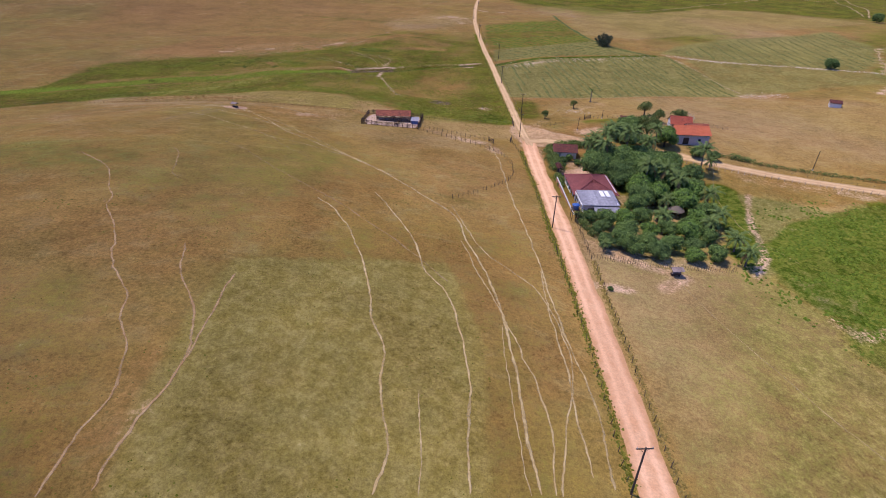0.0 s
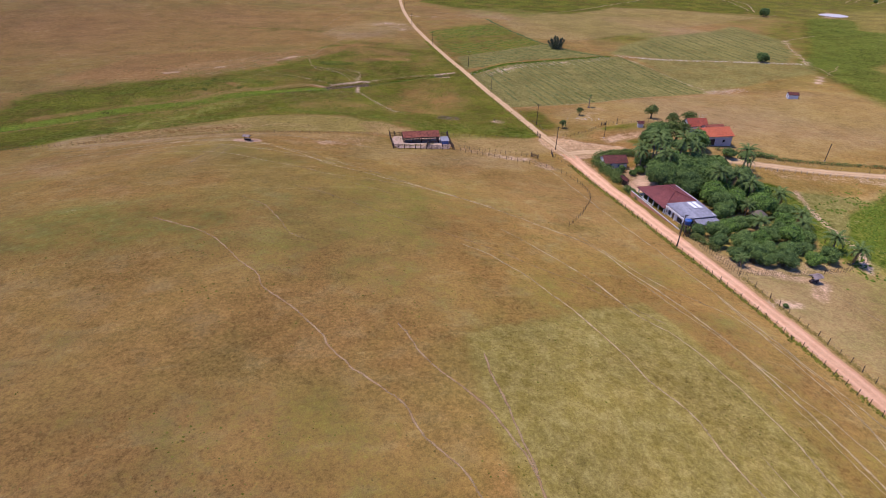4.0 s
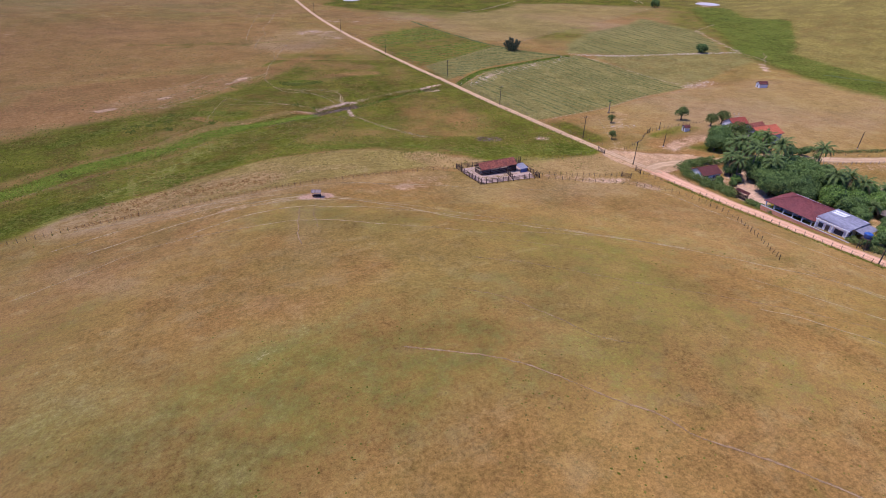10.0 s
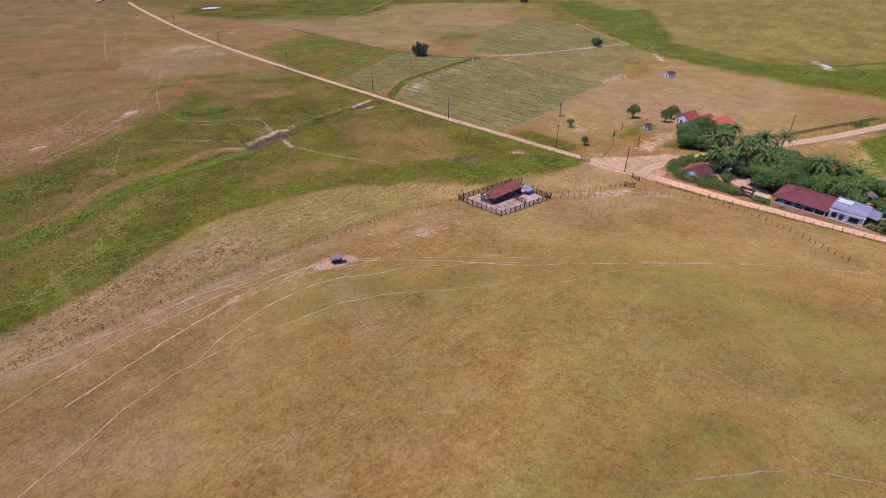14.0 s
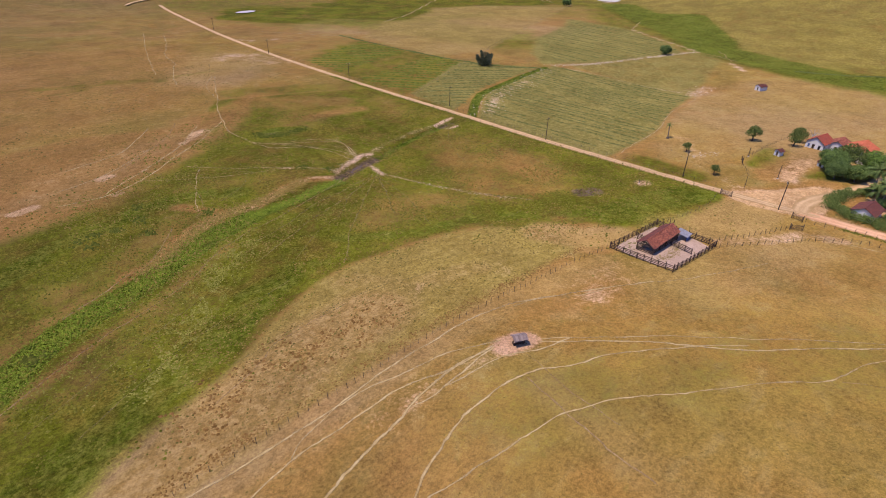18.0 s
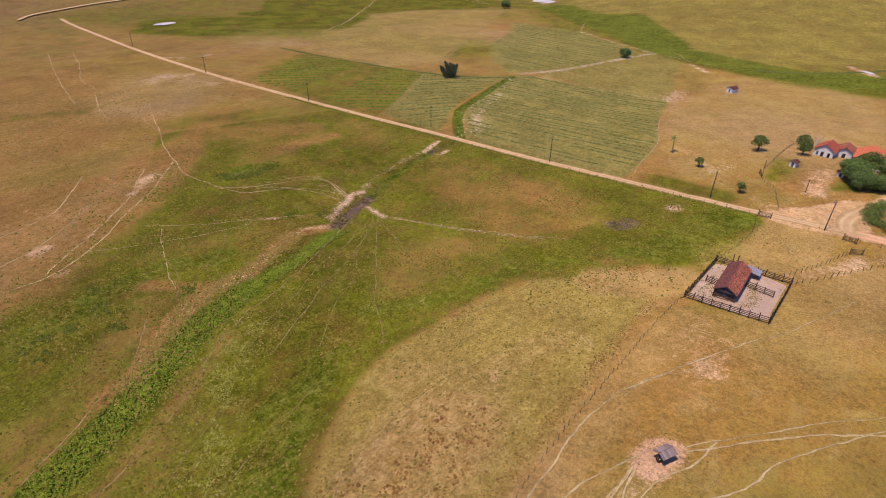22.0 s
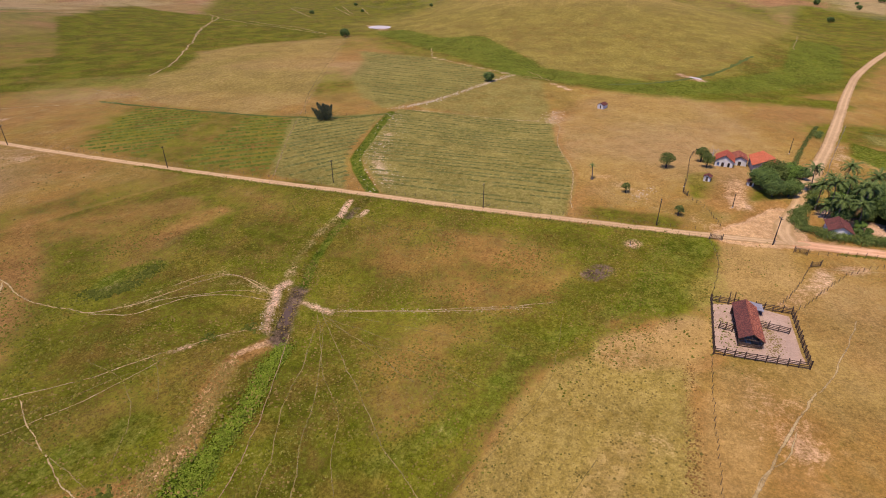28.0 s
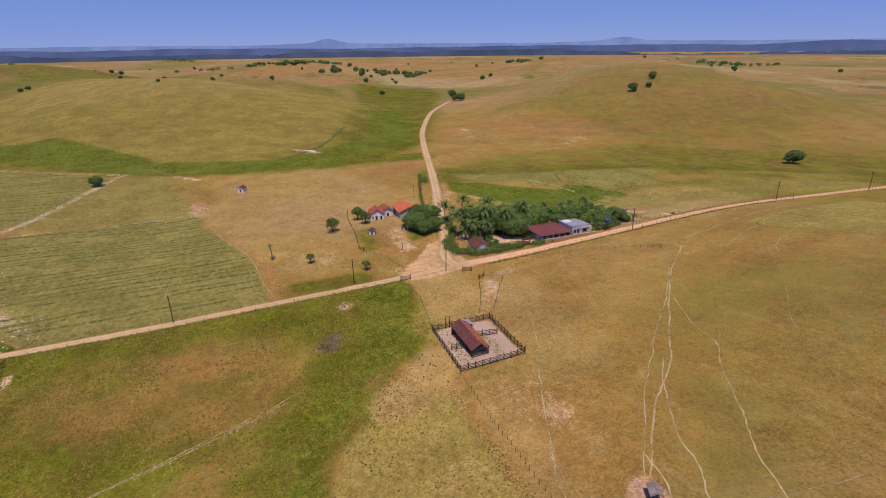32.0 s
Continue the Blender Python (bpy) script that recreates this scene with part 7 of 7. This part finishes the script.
scatter("pale_weeds", strip_spots([(-88, 276), (-96, 269), (-102, 263), (-105, 257), (-111, 252), (-118, 244), (-124, 236)], 5, 4200, 65, 0.35), 0.18, 0.8, TUFT_PALE, "pale flowering weeds in the wet hollow", "weeds", 65)
scatter("pale_weeds", strip_spots([(-60, 276), (-76, 272), (-92, 270), (-112, 262), (-140, 246)], 9, 2600, 90, 0.35), 0.13, 0.8, TUFT_PALE, "pale straggling weeds along the creek bank", "weeds", 90)
scatter("dark_shrubs", strip_spots([(-48, 344), (-46.7, 339), (-39.6, 336.5), (-32, 338)], 2.2, 520, 66), 0.36, 0.9, SHRUB, "dark low shrubs round a hollow", "shrubs", 66, 7)
scatter("dark_shrubs", clusters([(-51.5, 306), (-45.5, 300.5), (-88.5, 295), (-101.7, 310), (-103.8, 302), (-110.6, 300), (-104.4, 294), (-115.2, 301), (-119, 300), (-117, 296), (-137, 259)], 0.9, 46, 67), 0.34, 0.9, SHRUB,
        "small dark bushes in the wet pasture", "shrubs", 67, 7)
scatter("dark_tufts", field_spots(-128, -30, 211, 243, 1800, 91, 0.10, -0.05), 0.20, 0.8, DARK_TUFT, "dark tussocks dotted over pale sward", "grass", 91)
TUFT_BROWN = island("brown_tussock", (0.150, 0.078, 0.022), (0.270, 0.150, 0.050))
scatter("brown_tufts", strip_spots([(-122, 221), (-106, 226), (-94, 223), (-84, 225)], 7, 1300, 94, 0.3), 0.26, 0.8, TUFT_BROWN, "reddish-brown tussocks on pale sward", "grass", 94)
scatter("brown_tufts", strip_spots([(-32, 211), (-56, 212.2), (-84, 212.6), (-108, 213), (-132, 213)], 1.5, 1700, 95), 0.16, 0.8, TUFT_BROWN, "rough brown grass along the hill fence", "grass", 95)
scatter("dark_tufts", field_spots(-150, 20, 318, 470, 2600, 92, 0.04, -0.10), 0.30, 0.8, DARK_TUFT, "dark tussocks dotted over dry pasture", "grass", 92)
scatter("dark_tufts", field_spots(-30, 26, 205, 320, 1500, 93, 0.08, 0.0), 0.24, 0.8, DARK_TUFT, "dark tussocks in the wet pasture", "grass", 93)
scatter("pasture_tufts", field_spots(-165, 24, 30, 206, 14000, 68, 0.05, -0.1), 0.13, 0.7, TUFT_DRY, "short dry grass tufts on the hill", "grass", 68)
scatter("pasture_tufts", field_spots(-110, 8, 30, 140, 5000, 69, 0.08, 0.1), 0.13, 0.7, TUFT, "short green grass tufts on the hill", "grass", 69)
scatter("hill_weeds", field_spots(-160, 28, 330, 520, 4000, 70, 0.05, -0.1), 0.26, 0.7, TUFT_DRY, "scattered low weeds on far pasture", "weeds", 70)
scatter("marsh_plants", strip_spots([(118, 122), (100, 117), (86, 104), (86, 92), (100, 80)], 18, 5000, 71, 0.15), 0.34, 0.8, island("marsh_plant", (0.065, 0.105, 0.010), (0.140, 0.185, 0.024)), "bright green marsh plants", "marsh plants", 71)
scatter("verge_grass", strip_spots([(24.0, 40), (25.3, 75), (26.2, 110), (27.2, 140), (27.4, 170)], 0.8, 2600, 72), 0.20, 1.0, TUFT, "rough green grass on the road verge", "grass", 72)
scatter("verge_grass", strip_spots([(30.6, 40), (32.0, 80), (33.2, 96)], 0.7, 1500, 73), 0.18, 0.9, TUFT_DRY, "dry grass on the road verge", "grass", 73)
scatter("verge_grass", strip_spots([(27.8, 205), (27.2, 240), (25.9, 308), (24.4, 350), (23.8, 400)], 1.0, 3000, 74), 0.28, 0.9, TUFT, "rough green grass beside the farm road", "grass", 74)
scatter("stones", strip_spots([(138, 344), (154, 334), (175, 325.5), (199, 318), (227, 309.5), (246, 304)], 2.4, 700, 75), 0.30, 0.5, STONE, "pale field stones along the old boundary", "stones", 75, 6)
scatter("stones", strip_spots([(36, 303), (46, 309), (60, 318), (74, 323), (96, 328), (128, 338)], 7.0, 620, 76), 0.24, 0.4, STONE, "pale stones beside the green ditch", "stones", 76, 6)
scatter("stones", strip_spots([(-33, 291), (-29, 281), (-26, 271), (-23, 258), (-20, 245)], 1.2, 260, 77), 0.13, 0.5, STONE, "small pale stones along the bank path", "stones", 77, 6)
scatter("stones", strip_spots([(-45, 297), (-38, 300.5), (-28, 304.5)], 2.2, 120, 78), 0.16, 0.5, STONE, "pale trampled clods round the mud hole", "stones", 78, 6)
scatter("stones", strip_spots([(166, 262), (150, 262)], 5.0, 110, 79), 0.28, 0.4, STONE, "pale stones at the end of the sandy track", "stones", 79, 6)
scatter("stones", strip_spots([(62, 216), (52, 222)], 2.5, 60, 80), 0.30, 0.35, STONE, "pale stones lying on bare pasture", "stones", 80, 6)


# ---- water ----
def pool(name, at, rx, ry, turn, material, label, seed, lift=-0.12):
    rng = random.Random(seed)
    bm = bmesh.new()
    vs = []
    for k in range(40):
        a = k * math.tau / 40
        q = 1 + 0.22 * noise.noise((math.cos(a) * 1.6, math.sin(a) * 1.6, seed))
        vs.append(bm.verts.new((rx * q * math.cos(a), ry * q * math.sin(a), 0)))
    bm.faces.new(vs)
    me = bpy.data.meshes.new(name)
    bm.to_mesh(me)
    bm.free()
    me.materials.append(material)
    ob = new(name, me)
    ob.matrix_basis = pose(at[0], at[1], ground_z(*at) + lift, 0, 0, turn)
    return tagged(ob, label, "water", "", "structure")


pool("water", (-38.5, 296.0), 5.0, 1.0, 20, WATER, "dark muddy pool in the cattle crossing", 3, -0.46)
pool("water", (0.2, 229.9), 1.3, 0.7, 20, WATER, "small dark puddle in wet grass", 4, 0.06)
pool("water", (455, 494), 15, 12, 30, POND, "pale shallow pond on far pasture", 5, 0.5)
pool("water", (97, 637), 10, 5, 10, POND, "shallow watering pond for cattle", 6, 0.5)
pool("water", (276, 187), 5, 2.2, 40, POND, "shallow sandy pool below the green dome", 7, 0.2)


# ---- distance ----
def backdrop(name, radius, base, low, rise, colour, seed, peaks=()):
    """A far ring of hills that glows in a painted haze colour; peaks: bearing, spread in degrees and height."""
    mat = bpy.data.materials.new(name)
    mat.use_nodes = True
    t = mat.node_tree
    t.nodes.clear()
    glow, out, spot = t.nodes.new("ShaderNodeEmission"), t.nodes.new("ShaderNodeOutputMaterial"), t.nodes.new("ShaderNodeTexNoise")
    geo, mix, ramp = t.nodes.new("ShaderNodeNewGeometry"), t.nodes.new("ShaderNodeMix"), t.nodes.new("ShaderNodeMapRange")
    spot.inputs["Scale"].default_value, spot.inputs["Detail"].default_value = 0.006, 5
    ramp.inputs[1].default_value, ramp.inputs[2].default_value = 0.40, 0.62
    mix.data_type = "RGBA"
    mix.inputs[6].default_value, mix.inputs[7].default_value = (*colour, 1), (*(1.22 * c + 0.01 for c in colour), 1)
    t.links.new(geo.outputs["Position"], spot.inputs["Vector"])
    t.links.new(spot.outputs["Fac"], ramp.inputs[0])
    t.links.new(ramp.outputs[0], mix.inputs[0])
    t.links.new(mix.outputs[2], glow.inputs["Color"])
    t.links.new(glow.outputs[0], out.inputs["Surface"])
    steps, verts = 1440, []
    for k in range(steps + 1):
        deg = k / steps * 360
        a = math.radians(deg)
        p = Vector((math.cos(a) * 4, math.sin(a) * 4, seed))
        h = low + rise * noise.fractal(p, 0.8, 2.0, 6) + 0.15 * rise * noise.noise(p * 40)
        for at, spread, high in peaks:
            off = (deg - at + 180) % 360 - 180
            h += high * math.exp(-((off / spread) ** 2)) * (1 + 0.2 * noise.noise(p * 6))
        x, y = radius * math.cos(a) - 60, radius * math.sin(a) + 230
        verts += [(x, y, base), (x, y, max(h, base + 1))]
    faces = [(2 * k, 2 * k + 2, 2 * k + 3, 2 * k + 1) for k in range(steps)]
    tagged(new("backdrop", mesh_of("backdrop", verts, faces, mat)), "wooded hills on the horizon, glowing backdrop in painted haze blue", "backdrop", "", "structure")


# Emitted blues stand in for aerial haze, paler on the farther rings.
backdrop("haze_tint_hills", 4400, -20, 84, 7, (0.165, 0.260, 0.580), 2.0, ((-11.6, 1.3, 26), (-11, 5.0, 14), (-40.7, 1.6, 22), (-41, 5.0, 8), (31, 6.0, 16), (70, 9.0, 18), (-100, 8.0, 14)))
backdrop("haze_tint_woods", 3500, -20, 62, 9, (0.075, 0.118, 0.290), 5.0, ((-46, 5.0, 6), (2, 5.0, 4), (-60, 6.0, 8)))
backdrop("haze_tint_near_woods", 2900, -20, 40, 26, (0.055, 0.082, 0.170), 8.0)

scatter("yard_weeds", strip_spots([(-25, 201), (-22, 203.4), (-14, 202.6)], 2.2, 260, 85), 0.34, 0.25, TUFT, "green weeds round the cattle shed", "weeds", 85)
scatter("yard_weeds", strip_spots([(-25.5, 195.4), (-19, 194.4), (-13.5, 195.8)], 1.5, 1500, 86), 0.30, 0.2, TUFT_DRY, "dry weeds in the corral", "weeds", 86)


def woods(points, wide, high, count, label, seed):
    """A far belt of trees, too distant to tell apart."""
    rng = np.random.default_rng(seed)
    line = smooth_line(points, 14)
    blobs = []
    for x, y in line:
        r = high * rng.uniform(0.4, 0.7)
        px, py = x + rng.normal(0, wide), y + rng.normal(0, wide)
        blobs.append((px, py, ground_z(px, py) + r * 0.7, r))
    tagged(new("woodland", leaf_cloud("woodland", blobs, count, 1.5, LEAF_DARK, seed)), label, "woodland", "", "stuff")


WOODS = [[(2065, 68), (2098, -155)], [(3000, 500), (2531, 292)], [(1560, 300), (1700, 60), (1900, -200)], [(1500, -700), (1800, -900)], [(1400, 700), (1700, 500)],
         [(1225, 69), (1300, 0), (1400, -80)], [(810, -777), (970, -1080), (1010, -1240)], [(988, -100), (1020, -148), (1084, -205)],
         [(1023, 31), (1050, -58), (1054, -108)], [(1416, 900), (1680, 956)], [(1261, 133), (1214, 72), (1261, -4)], [(577, 1094), (700, 1062), (890, 1047)]]
for k, pts in enumerate(WOODS):
    woods(pts, 18, 9, 2600, "belt of dark trees on distant hills", 300 + k)
woods([(560, 1150), (620, 1095), (676, 1070), (735, 985)], 45, 9, 5200, "dark belt of woodland across the far valley", 320)


def dead_tree(at, label):
    d = thing("dead_tree", at, 0, label, "tree")
    rng = random.Random(9)
    part("trunk", tube(bmesh.new(), (0, 0, -0.3), (0.2, 0, 3.0), 0.2, 0.12, 7), CEMENT, d)
    for k in range(9):
        a = k * 2.4
        p = Vector((0.2, 0, 1.6 + 0.16 * k))
        q = p + Vector((math.cos(a) * 1.3, math.sin(a) * 1.3, 1.2 + rng.random()))
        b = tube(bmesh.new(), p, q, 0.07, 0.035, 5)
        for _ in range(3):
            tube(b, q, q + Vector((rng.uniform(-0.9, 0.9), rng.uniform(-0.9, 0.9), rng.uniform(0.3, 1.0))), 0.03, 0.012, 4)
        part("bough", b, CEMENT, d)


dead_tree((93, 195.4), "pale leafless tree behind the white farmhouse")
